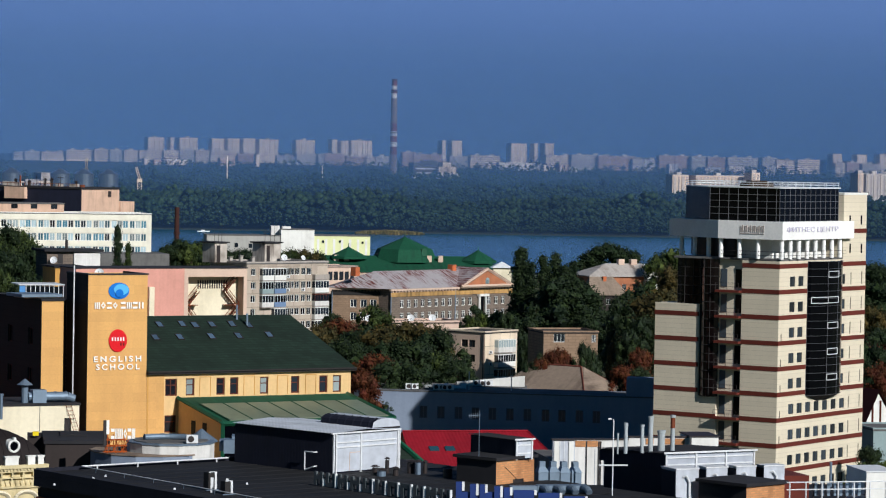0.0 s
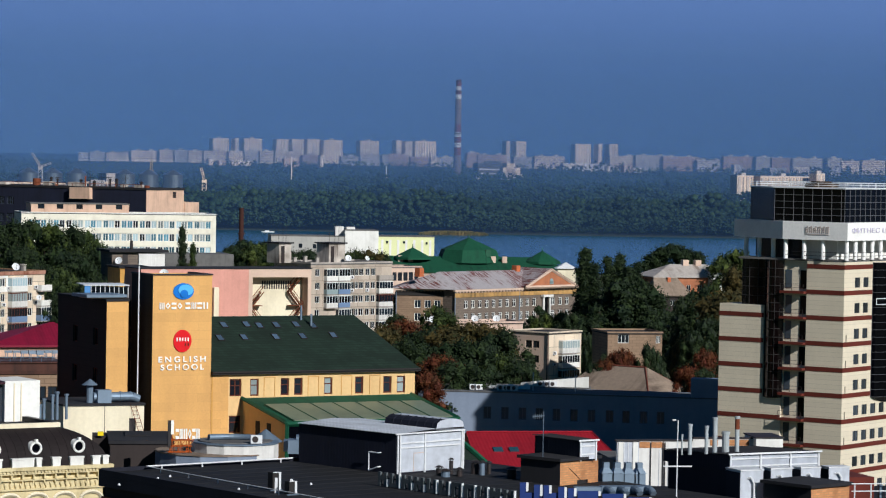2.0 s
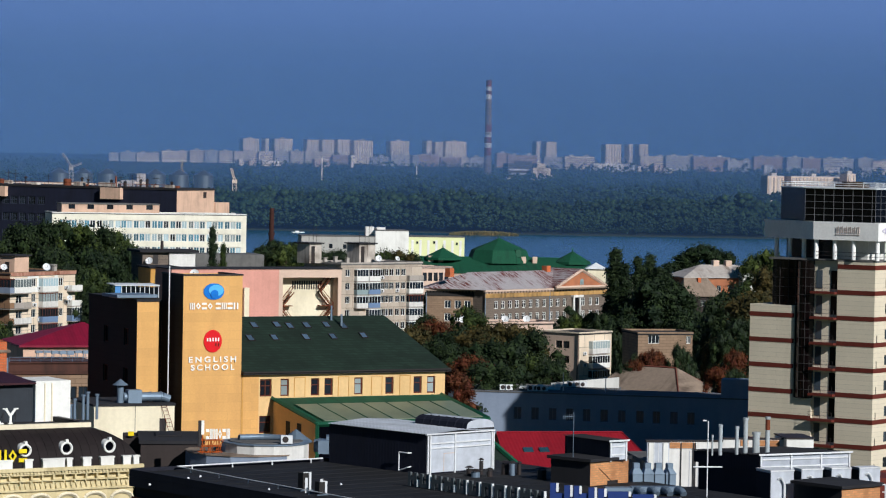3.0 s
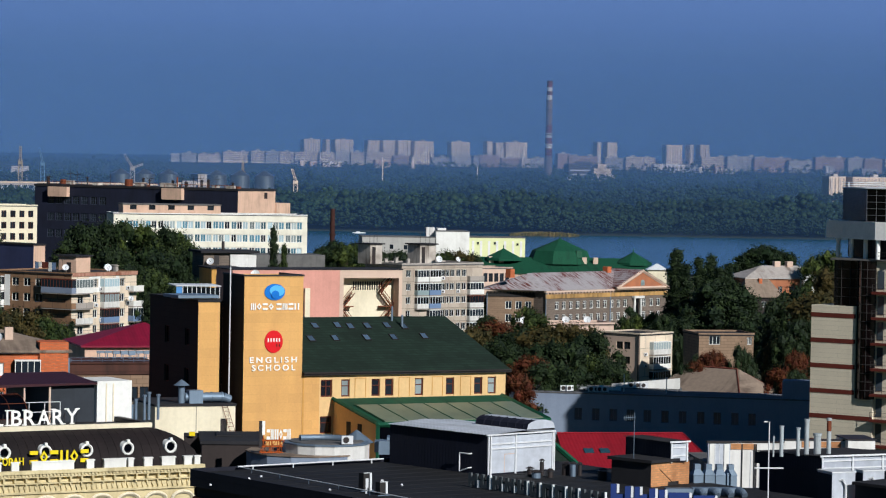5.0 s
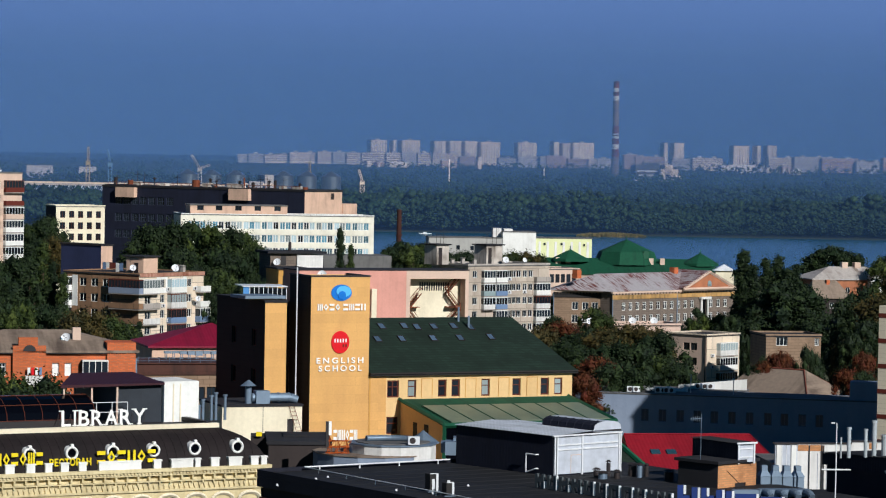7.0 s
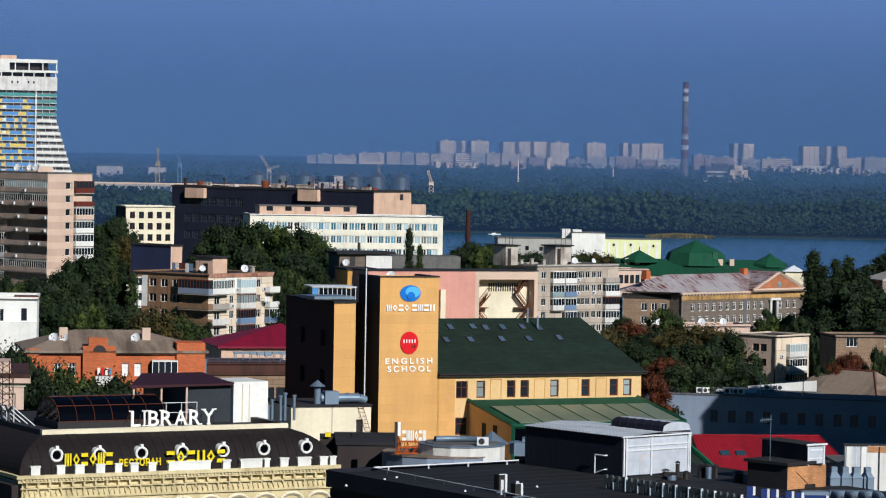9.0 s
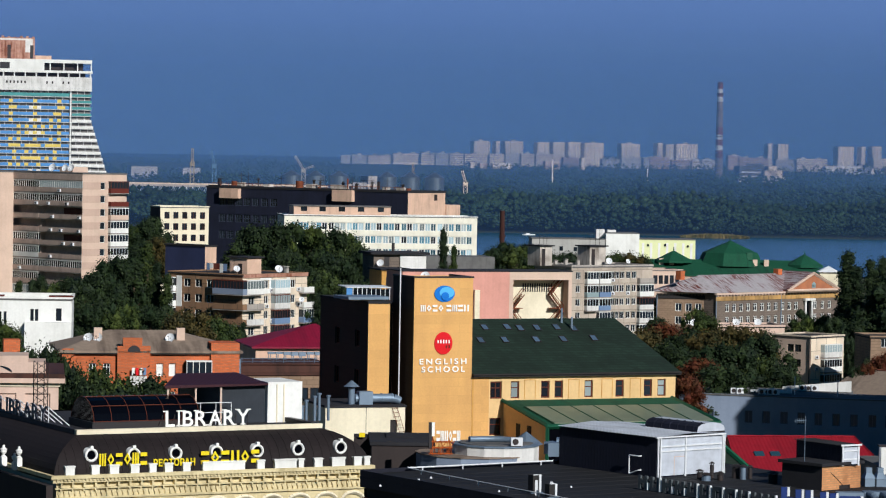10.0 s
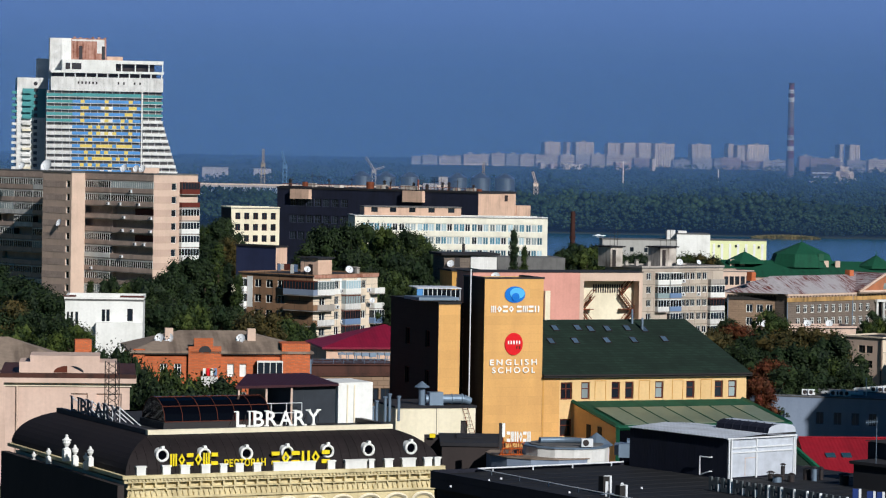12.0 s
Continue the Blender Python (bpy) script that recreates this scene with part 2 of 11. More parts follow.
# ---- tools ----
def link(name, bm, material, parent=None, smooth=False):
    if len(bm.verts) < 20000:
        bmesh.ops.remove_doubles(bm, verts=bm.verts, dist=0.0005)
    me = bpy.data.meshes.new(name)
    bm.to_mesh(me)
    bm.free()
    mats = material if isinstance(material, (list, tuple)) else [material]
    for k in mats:
        me.materials.append(M[k] if isinstance(k, str) else k)
    if smooth:
        me.polygons.foreach_set("use_smooth", [True] * len(me.polygons))
    ob = new(name, me)
    ob.parent = parent
    return ob


def part(name, bm, material, parent, label="", smooth=False):
    """One bmesh as one mesh object under a thing or a part."""
    return tagged(link(name, bm, material, parent, smooth), label)


def thing(name, label, category, m=None, group="", kind=""):
    ob = new(name)
    ob.empty_display_size = 0.5
    if m is not None:
        ob.matrix_basis = m
    return tagged(ob, label, category, group, kind)


def solo(name, bm, material, label, category, m=None, group="", kind="", smooth=False):
    ob = link(name, bm, material, None, smooth)
    if m is not None:
        ob.matrix_basis = m
    return tagged(ob, label, category, group, kind)


def polys(bm, pts, faces):
    vs = [bm.verts.new(p) for p in pts]
    return [bm.faces.new([vs[i] for i in f]) for f in faces]


def box(bm, x0, y0, z0, x1, y1, z1):
    p = [(x, y, z) for z in (z0, z1) for x, y in ((x0, y0), (x1, y0), (x1, y1), (x0, y1))]
    return polys(bm, p, [(0, 3, 2, 1), (4, 5, 6, 7), (0, 1, 5, 4), (1, 2, 6, 5), (2, 3, 7, 6), (3, 0, 4, 7)])


def boxes(*rows):
    bm = bmesh.new()
    for r in rows:
        box(bm, *r)
    return bm


def prism(bm, pts, z0, z1):
    """A flat outline, counter-clockwise from above, raised from z0 to z1."""
    n = len(pts)
    p = [(x, y, z) for z in (z0, z1) for x, y in pts]
    polys(bm, p, [tuple(range(n - 1, -1, -1)), tuple(range(n, 2 * n))] + [(i, (i + 1) % n, n + (i + 1) % n, n + i) for i in range(n)])


def tube(bm, a, b, r0, r1=None, n=8):
    """A round bar from a to b."""
    r1 = r0 if r1 is None else r1
    a, b = Vector(a), Vector(b)
    q = (b - a).to_track_quat("Z", "Y")
    ring = [Vector((math.cos(2 * math.pi * i / n), math.sin(2 * math.pi * i / n), 0)) for i in range(n)]
    p = [a + q @ (v * r0) for v in ring] + [b + q @ (v * r1) for v in ring]
    polys(bm, p, [tuple(range(n - 1, -1, -1)), tuple(range(n, 2 * n))] + [(i, (i + 1) % n, n + (i + 1) % n, n + i) for i in range(n)])


def bar(bm, a, b, w):
    """A square bar from a to b."""
    tube(bm, a, b, w * 0.7, None, 4)


class Lot:
    """A plot: its near corner at bearing u (thousandths) and depth d ahead, the front running off at turn degrees.
    Local x runs along the front, y back from it, z up from the plot's ground."""

    def __init__(self, u, d, turn, ground=0.0):
        self.ox, self.oy, self.g = d * u / 1000, d, ground
        self.c, self.s = math.cos(radians(turn)), math.sin(radians(turn))
        self.m = pose(self.ox, self.oy, ground, 0, 0, turn)

    def x(self, u, y=0.0):
        k = u / 1000
        ox, oy = self.ox - y * self.s, self.oy + y * self.c
        return (k * oy - ox) / (self.c - k * self.s)

    def y(self, u, x=0.0):
        k = u / 1000
        ox, oy = self.ox + x * self.c, self.oy + x * self.s
        return (k * oy - ox) / (-self.s - k * self.c)

    def z(self, v, x=0.0, y=0.0):
        return EYE + (self.oy + x * self.s + y * self.c) * v / 1000 - self.g

    def xz(self, u, v, y=0.0):
        x = self.x(u, y)
        return x, self.z(v, x, y)

    def yz(self, u, v, x=0.0):
        y = self.y(u, x)
        return y, self.z(v, x, y)


def wall_face(bm, o, a, length, z0, z1, holes=(), depth=0.22):
    """A wall from o along a (its outer side on the right of a), with openings (x0, z0, x1, z1, ...) and their reveals."""
    o, a = Vector((*o, 0)), Vector((*a, 0)).normalized()
    inn = Vector((-a.y, a.x, 0)) * depth
    xs = sorted({0.0, length, *[round(h[i], 4) for h in holes for i in (0, 2)]})
    zs = sorted({z0, z1, *[round(h[i], 4) for h in holes for i in (1, 3)]})
    at = lambda x, z: o + a * x + Vector((0, 0, z))
    for i in range(len(xs) - 1):
        for j in range(len(zs) - 1):
            cx, cz = (xs[i] + xs[i + 1]) / 2, (zs[j] + zs[j + 1]) / 2
            if any(h[0] < cx < h[2] and h[1] < cz < h[3] for h in holes):
                continue
            polys(bm, [at(xs[i], zs[j]), at(xs[i + 1], zs[j]), at(xs[i + 1], zs[j + 1]), at(xs[i], zs[j + 1])], [(0, 1, 2, 3)])
    for h in holes:
        r = [at(h[0], h[1]), at(h[2], h[1]), at(h[2], h[3]), at(h[0], h[3])]
        polys(bm, r + [p + inn for p in r], [(i, 4 + i, 4 + (i + 1) % 4, (i + 1) % 4) for i in range(4)])


WINDOWS = {}


def window(parent, o, a, h, depth=0.22, frame_mat="frame_white", pane_mat="glass", cols=2, transom=0.0, bar_w=0.09):
    """A window in the opening h of the wall that starts at o and runs along a: frame with mullions, pane behind it."""
    w, ht = round(h[2] - h[0], 2), round(h[3] - h[1], 2)
    key = (w, ht, frame_mat, pane_mat, cols, transom, bar_w)
    if key not in WINDOWS:
        bm = bmesh.new()
        b = bar_w
        cuts = [b] + [w * i / cols for i in range(1, cols)] + [w - b]
        xs = [(q + (b * 0.4 if i else 0), r - (b * 0.4 if i < cols - 1 else 0)) for i, (q, r) in enumerate(zip(cuts, cuts[1:]))]
        zs = [(b, ht * transom - b * 0.35), (ht * transom + b * 0.35, ht - b)] if transom else [(b, ht - b)]
        wall_face(bm, (0, 0), (1, 0), w, 0, ht, [(q, u, r, v) for q, r in xs for u, v in zs], 0.045)
        bmesh.ops.remove_doubles(bm, verts=bm.verts, dist=0.0005)
        f, p = bpy.data.meshes.new("window"), bpy.data.meshes.new("pane")
        bm.to_mesh(f)
        bm.free()
        f.materials.append(M[frame_mat])
        bm = boxes((0.01, 0.045, 0.01, w - 0.01, 0.055, ht - 0.01))
        bm.to_mesh(p)
        bm.free()
        p.materials.append(M[pane_mat])
        WINDOWS[key] = f, p
    f, p = WINDOWS[key]
    ax = Vector((*a, 0)).normalized()
    inn = Vector((-ax.y, ax.x, 0))
    at = Vector((*o, 0)) + ax * h[0] + inn * (depth - 0.06) + Vector((0, 0, h[1]))
    wo = new("window", f)
    wo.parent = parent
    wo.matrix_basis = Matrix.Translation(at) @ Matrix.Rotation(math.atan2(ax.y, ax.x), 4, "Z")
    po = new("pane", p)
    po.parent = wo
    return wo


def steps(a, b, n):
    return [a + (b - a) * i / max(1, n - 1) for i in range(n)]


def shell(root, w, dp, h, wall_mat, front=(), left=(), right=(), depth=0.22, z0=0.0, name="wall", left_mat=None, win=None, lwin=None, base=(0, 0)):
    """Outer walls round a plan w by dp from z0 to h, open above, with windows in the given openings."""
    bx, by = base
    sides = (((bx, by), (1, 0), w, front), ((bx + w, by), (0, 1), dp, right), ((bx + w, by + dp), (-1, 0), w, ()), ((bx, by + dp), (0, -1), dp, left))
    for i, (o, a, ln, holes) in enumerate(sides):
        bm = bmesh.new()
        wall_face(bm, o, a, ln, z0, h, holes, depth)
        part(name, bm, (left_mat if i == 3 and left_mat else wall_mat), root)
        for hl in holes:
            kw = dict(win or {})
            if i == 3 and lwin:
                kw = dict(lwin)
            if len(hl) > 4:
                kw.update(hl[4])
            window(root, o, a, hl, depth, **kw)


def flat_roof(root, w, dp, z, mat="tar", parapet=0.5, wall_mat=None, t=0.3, over=0.0, base=(0, 0)):
    """A flat roof deck with a parapet round it."""
    bx, by = base
    part("roof", boxes((bx - over, by - over, z - 0.02, bx + w + over, by + dp + over, z + 0.18)), mat, root)
    if parapet:
        o = over + 0.004
        part("parapet", boxes((bx - o, by - o, z + 0.19, bx + w + o, by - o + t, z + parapet), (bx - o, by + dp + o - t, z + 0.19, bx + w + o, by + dp + o, z + parapet),
             (bx - o, by - o + t, z + 0.19, bx - o + t, by + dp + o - t, z + parapet), (bx + w + o - t, by - o + t, z + 0.19, bx + w + o, by + dp + o - t, z + parapet)), wall_mat or mat, root)


def hip_roof(root, w, dp, z, rise, mat, over=0.5, hip_l=None, hip_r=None, name="roof", base=(0, 0)):
    """A roof with its ridge along x; hip_l and hip_r: how far the ridge ends lie inside the gables (0: a gable)."""
    bx, by = base
    hl, hr = (dp / 2 if hip_l is None else hip_l), (dp / 2 if hip_r is None else hip_r)
    x0, x1, y0, y1, ym = bx - over, bx + w + over, by - over, by + dp + over, by + dp / 2
    bm = bmesh.new()
    polys(bm, [(x0, y0, z), (x1, y0, z), (x1, y1, z), (x0, y1, z), (x0 + hl, ym, z + rise), (x1 - hr, ym, z + rise)],
          [(0, 1, 5, 4), (1, 2, 5), (2, 3, 4, 5), (3, 0, 4), (0, 3, 2, 1)])
    polys(bm, [(x0, y0, z - 0.25), (x1, y0, z - 0.25), (x1, y1, z - 0.25), (x0, y1, z - 0.25), (x0, y0, z), (x1, y0, z), (x1, y1, z), (x0, y1, z)],
          [(0, 1, 5, 4), (1, 2, 6, 5), (2, 3, 7, 6), (3, 0, 4, 7), (0, 3, 2, 1)])
    return part(name, bm, mat, root)


def words(parent, text, size, mat, m, name="lettering", width=None, depth=0.06, space=1.0, bold=0.0):
    """Letters with the built-in font, standing upright on m's xz plane."""
    cu = bpy.data.curves.new(name, "FONT")
    cu.body, cu.size, cu.extrude, cu.align_x = text, size, depth, "LEFT"
    cu.space_character, cu.offset = space, bold
    tmp = bpy.data.objects.new(name, cu)
    scene.collection.objects.link(tmp)
    bpy.context.view_layer.update()
    me = bpy.data.meshes.new_from_object(tmp.evaluated_get(bpy.context.evaluated_depsgraph_get()))
    bpy.data.objects.remove(tmp)
    me.materials.clear()
    me.materials.append(M[mat])
    xs = [v.co.x for v in me.vertices]
    k = width / (max(xs) - min(xs)) if width else 1.0
    for v in me.vertices:
        v.co = Vector(((v.co.x - min(xs)) * k, -v.co.z, v.co.y))
    ob = new(name, me)
    ob.parent = parent
    ob.matrix_basis = m
    return ob


def dish(m, r=0.6, name="satellite_dish", label="white satellite dish on a short pole", group="satellite dishes", mat="steel_white"):
    """A satellite dish that looks along -y from the foot of its pole at m."""
    root = thing(name, label, "satellite dish", m, group)
    bm, n, k = bmesh.new(), 14, 4
    tilt = Matrix.Rotation(radians(-25), 4, "X")
    c = Vector((0, -0.15, 0.9))
    rings = []
    for j in range(k + 1):
        q = r * j / k
        rings.append([c + tilt @ Vector((q * math.cos(2 * math.pi * i / n), -0.35 * q * q / r + 0.12, q * math.sin(2 * math.pi * i / n))) for i in range(n)])
    for j in range(k):
        for i in range(n):
            a = [rings[j][i], rings[j][(i + 1) % n], rings[j + 1][(i + 1) % n], rings[j + 1][i]]
            if j == 0:
                polys(bm, [a[0], a[2], a[3]], [(0, 1, 2)])
            else:
                polys(bm, a, [(0, 1, 2, 3)])
    part("reflector", bm, mat, root)
    bm = bmesh.new()
    tube(bm, (0, 0, 0), (0, 0, 0.9), 0.05)
    tube(bm, (0, 0, 0.9), c, 0.04)
    part("pole", bm, "iron", root)
    bm = bmesh.new()
    tube(bm, c + tilt @ Vector((0, 0, -r)), c + tilt @ Vector((0, -r, 0)), 0.02)
    box(bm, -0.06, c.y - r - 0.05, c.z + 0.3 * r, 0.06, c.y - r + 0.1, c.z + 0.3 * r + 0.1)
    part("feed_arm", bm, "iron", root)
    return root


AC = []


def aircon(m, s=1.0):
    """An outdoor air-conditioning unit that faces -y, its lower back edge at m."""
    if not AC:
        root = thing("air_conditioner", "white outdoor air conditioning unit fixed to the wall", "air conditioner", m, "air conditioners")
        part("casing", boxes((-0.42, -0.34, 0, 0.42, -0.02, 0.6)), "steel_white", root)
        bm = bmesh.new()
        tube(bm, (-0.1, -0.342, 0.3), (-0.1, -0.36, 0.3), 0.23, None, 14)
        part("fan_grille", bm, "iron", root)
        part("bracket", boxes((-0.3, -0.3, -0.05, -0.25, 0, 0), (0.25, -0.3, -0.05, 0.3, 0, 0)), "iron", root)
        AC.append(root)
        root.matrix_basis = m @ Matrix.Scale(s, 4)
        return root
    ob = copy_thing(AC[0], m)
    ob.matrix_basis = m @ Matrix.Scale(s, 4)
    return ob

# ---- ground, river, sky and distance ----
WATER = -12.0


def soft_step(x, a, b):
    t = min(1.0, max(0.0, (x - a) / (b - a)))
    return t * t * (3 - 2 * t)


def ground_z(x, y):
    """The town falls gently to the river; beyond the far bank the land climbs slowly."""
    town = 5.0 * soft_step(y, 120, 260) * (1 - soft_step(x, -70, -15)) - 4.0 - 5.0 * soft_step(x, 5, 75) * soft_step(y, 150, 320) - 4.0 * soft_step(y, 700, 1100)
    z = town + (-15.0 - town) * soft_step(y, 1380, 1470)
    bank = -11.2 + 12.0 * soft_step(y, 2000, 3900) + 22.0 * soft_step(y, 3700, 4600) + 8.0 * soft_step(y, 4550, 4950)
    z += (bank - z) * soft_step(y, 2015, 2050)
    return z


def lay_ground():
    ys = [-3000, -1500, -600, -200] + list(range(0, 1300, 50)) + list(range(1300, 1500, 12)) + list(range(1500, 2000, 100)) + list(range(2000, 2070, 8)) + list(range(2080, 4960, 80)) + [4990]
    xs = sorted({s * v for v in list(range(0, 200, 20)) + list(range(200, 1000, 80)) + list(range(1000, 5001, 500)) for s in (1, -1)})
    bm = bmesh.new()
    vs = [[bm.verts.new((x, y, ground_z(x, y) + (0.6 * noise.noise((x * 0.01, y * 0.01, 0)) if y > 2060 else 0))) for x in xs] for y in ys]
    for j in range(len(ys) - 1):
        for i in range(len(xs) - 1):
            bm.faces.new((vs[j][i], vs[j][i + 1], vs[j + 1][i + 1], vs[j + 1][i]))
    solo("ground", bm, M["ground"], "dusty ground with worn grass under the town and the woods", "ground", kind="structure")
    bm = bmesh.new()
    polys(bm, [(-5000, 1390, WATER), (5000, 1390, WATER), (5000, 2044, WATER), (-5000, 2044, WATER)], [(0, 1, 2, 3)])
    solo("water", bm, M["water"], "calm dark blue river between wooded banks", "river", kind="structure")


M["ground"] = surface("dry_ground", "4d5136", "38372a", amount=0.8, grain=0.4, rough=1.0)
nt = M["ground"].node_tree
p = nt.nodes["Principled BSDF"]
sep = nt.nodes.new("ShaderNodeSeparateXYZ")
nt.links.new(nt.nodes.new("ShaderNodeTexCoord").outputs["Object"], sep.inputs[0])
# rough woodland grass takes over beyond the river
nt.links.new(mixer(nt, ramp(nt, sep.outputs[1], 2000, 2060), p.inputs["Base Color"].links[0].from_socket, rgb("1c2a1a")), p.inputs["Base Color"])
m, nt, p = base_mat("river_water")
p.inputs["Base Color"].default_value = rgb("0c4d66")
p.inputs["Roughness"].default_value, p.inputs["Specular IOR Level"].default_value = 0.22, 0.42
co = nt.nodes.new("ShaderNodeTexCoord").outputs["Object"]
bump(nt, p, noise_tex(nt, co, 0.25, 4.0, (1, 0.35, 1)), 0.5, 0.35)
M["water"] = m
lay_ground()

# sky backdrop: a plain arc of sky at the limit of sight
m = bpy.data.materials.new("sky_backdrop")
m.use_nodes = True
nt = m.node_tree
nt.nodes.remove(nt.nodes["Principled BSDF"])
em = nt.nodes.new("ShaderNodeEmission")
sep = nt.nodes.new("ShaderNodeSeparateXYZ")
nt.links.new(nt.nodes.new("ShaderNodeTexCoord").outputs["Object"], sep.inputs[0])
cr = nt.nodes.new("ShaderNodeValToRGB")
for i, (at, col) in enumerate(((0.0, "4b678f"), (0.2, "4e6a98"), (0.55, "5170a3"), (1.0, "5c7bb4"))):
    e = cr.color_ramp.elements[i] if i < 2 else cr.color_ramp.elements.new(at)
    e.position, e.color = at, rgb(col)
mr = nt.nodes.new("ShaderNodeMapRange")
mr.inputs["From Min"].default_value, mr.inputs["From Max"].default_value = 30, 290
nt.links.new(sep.outputs[2], mr.inputs["Value"])
nt.links.new(mr.outputs[0], cr.inputs[0])
nt.links.new(cr.outputs[0], em.inputs[0])
em.inputs[1].default_value = 1.18
nt.links.new(em.outputs[0], nt.nodes["Material Output"].inputs[0])
M["sky_backdrop"] = m


def arc(name, radius, z0, z1, mat, label, spread=70, kind="structure"):
    bm = bmesh.new()
    n = 48
    p = [(radius * math.sin(radians(-spread + 2 * spread * i / n)), radius * math.cos(radians(-spread + 2 * spread * i / n)), z) for z in (z0, z1) for i in range(n + 1)]
    polys(bm, p, [(i, i + 1, n + 2 + i, n + 1 + i) for i in range(n)])
    return solo(name, bm, mat, label, "sky" if name == "backdrop" else "haze", kind=kind)


arc("backdrop", 4960, -40, 1500, "sky_backdrop", "plain hazy blue sky down to the horizon")


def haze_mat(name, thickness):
    """A sheet with haze put into its blue diffuse colour: mostly clear, thinner with height."""
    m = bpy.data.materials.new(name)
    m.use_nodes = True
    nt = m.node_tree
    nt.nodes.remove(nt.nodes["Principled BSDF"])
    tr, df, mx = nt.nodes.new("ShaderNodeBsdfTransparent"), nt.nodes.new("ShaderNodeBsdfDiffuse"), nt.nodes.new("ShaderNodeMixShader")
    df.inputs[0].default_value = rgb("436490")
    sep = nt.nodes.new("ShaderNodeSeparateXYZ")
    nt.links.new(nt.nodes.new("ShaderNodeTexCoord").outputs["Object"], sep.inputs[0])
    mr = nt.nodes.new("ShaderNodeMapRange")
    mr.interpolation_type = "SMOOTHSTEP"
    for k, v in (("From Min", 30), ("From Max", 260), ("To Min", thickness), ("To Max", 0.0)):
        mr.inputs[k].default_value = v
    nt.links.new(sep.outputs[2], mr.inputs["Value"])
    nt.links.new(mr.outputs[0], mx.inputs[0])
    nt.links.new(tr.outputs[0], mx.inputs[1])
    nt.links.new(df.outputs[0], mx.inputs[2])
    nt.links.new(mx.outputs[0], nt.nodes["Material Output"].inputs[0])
    return m


# added shells, distance and thickness; their blue stands in for hazy air
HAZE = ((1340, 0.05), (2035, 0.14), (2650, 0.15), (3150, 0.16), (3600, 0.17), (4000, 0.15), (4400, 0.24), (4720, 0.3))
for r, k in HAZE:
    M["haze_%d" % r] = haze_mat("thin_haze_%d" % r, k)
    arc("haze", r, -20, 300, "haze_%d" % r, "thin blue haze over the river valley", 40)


def woods():
    """The woods of the far bank: thousands of small crowns, each of uneven clumps."""
    rng = np.random.default_rng(5)
    oct_v = np.array(((1, 0, 0), (0, 1, 0), (-1, 0, 0), (0, -1, 0), (0, 0, 1), (0, 0, -1)), dtype=float)
    oct_f = np.array(((0, 1, 4), (1, 2, 4), (2, 3, 4), (3, 0, 4), (1, 0, 5), (2, 1, 5), (3, 2, 5), (0, 3, 5)))
    V, F, count = [], [], 0
    def crown(x, y, z, h, clumps):
        nonlocal count
        r = h * rng.uniform(0.34, 0.5)
        a = rng.uniform(0, 6.283, clumps)
        f = rng.uniform(-0.75, 1.0, clumps)
        cz = z + h * (0.56 + 0.36 * f)
        q = r * np.sqrt(np.clip(1.08 - f * f, 0, 1)) * rng.uniform(0.55, 0.95, clumps)
        s = r * (rng.uniform(0.16, 0.36, clumps) if clumps > 30 else rng.uniform(0.2, 0.44, clumps))
        for k in range(clumps):
            v = oct_v * s[k] * rng.uniform(0.75, 1.25, (len(oct_v), 1)) * np.array((1, 1, 0.85))
            c, sn = math.cos(a[k]), math.sin(a[k])
            v = v @ np.array(((c, sn, 0), (-sn, c, 0), (0, 0, 1)))
            V.append(v + (x + q[k] * c, y + q[k] * sn, cz[k]))
            F.append(oct_f + count)
            count += len(oct_v)
    y = 2052.0
    while y < 4430:
        gap = 7.0 if y < 2300 else (11.0 if y < 2900 else 18.0)
        half = y * 0.235
        for i in range(int(2 * half / gap)):
            x = -half + i * gap + rng.uniform(-0.5, 0.5) * gap
            u = 1000 * x / y
            yy = y + rng.uniform(-0.5, 0.5) * gap
            dens = noise.noise((x * 0.006, yy * 0.004, 2.0))
            if u < -75 and 2350 < yy < 3250 and dens < 0.25:
                continue
            if yy > 3750 and u < -40 and dens < -0.3 + (yy - 3300) * 0.0003:
                continue
            if noise.noise((x * 0.012, yy * 0.012, 7.0)) < -0.42:
                continue
            # a reed bank stands before the trees, open towards the water
            h = (rng.uniform(9, 15) if y > 2250 else rng.uniform(10, 19)) * (1 + 0.55 * noise.noise((x * 0.009, yy * 0.009, 5.0)) + 0.45 * noise.noise((x * 0.03, yy * 0.03, 9.0)))
            if yy < 2058:
                h *= 0.7
            if yy > 4080:
                h *= 0.65 if u < 62 else 0.8
            crown(x, yy, ground_z(x, yy) - 0.5, h, 34 if y < 2105 else (14 if y < 2300 else (9 if y < 2900 else 6)))
        y += gap * 0.9 if y < 2300 else gap * 1.3
    V, F = np.concatenate(V), np.concatenate(F)
    me = bpy.data.meshes.new("woods")
    me.from_pydata(V.tolist(), [], F.tolist())
    me.polygons.foreach_set("use_smooth", [True] * len(me.polygons))
    me.materials.append(M["forest"])
    tagged(new("woods", me), "dense green riverside woods on the far bank", "woods", kind="stuff")


woods()


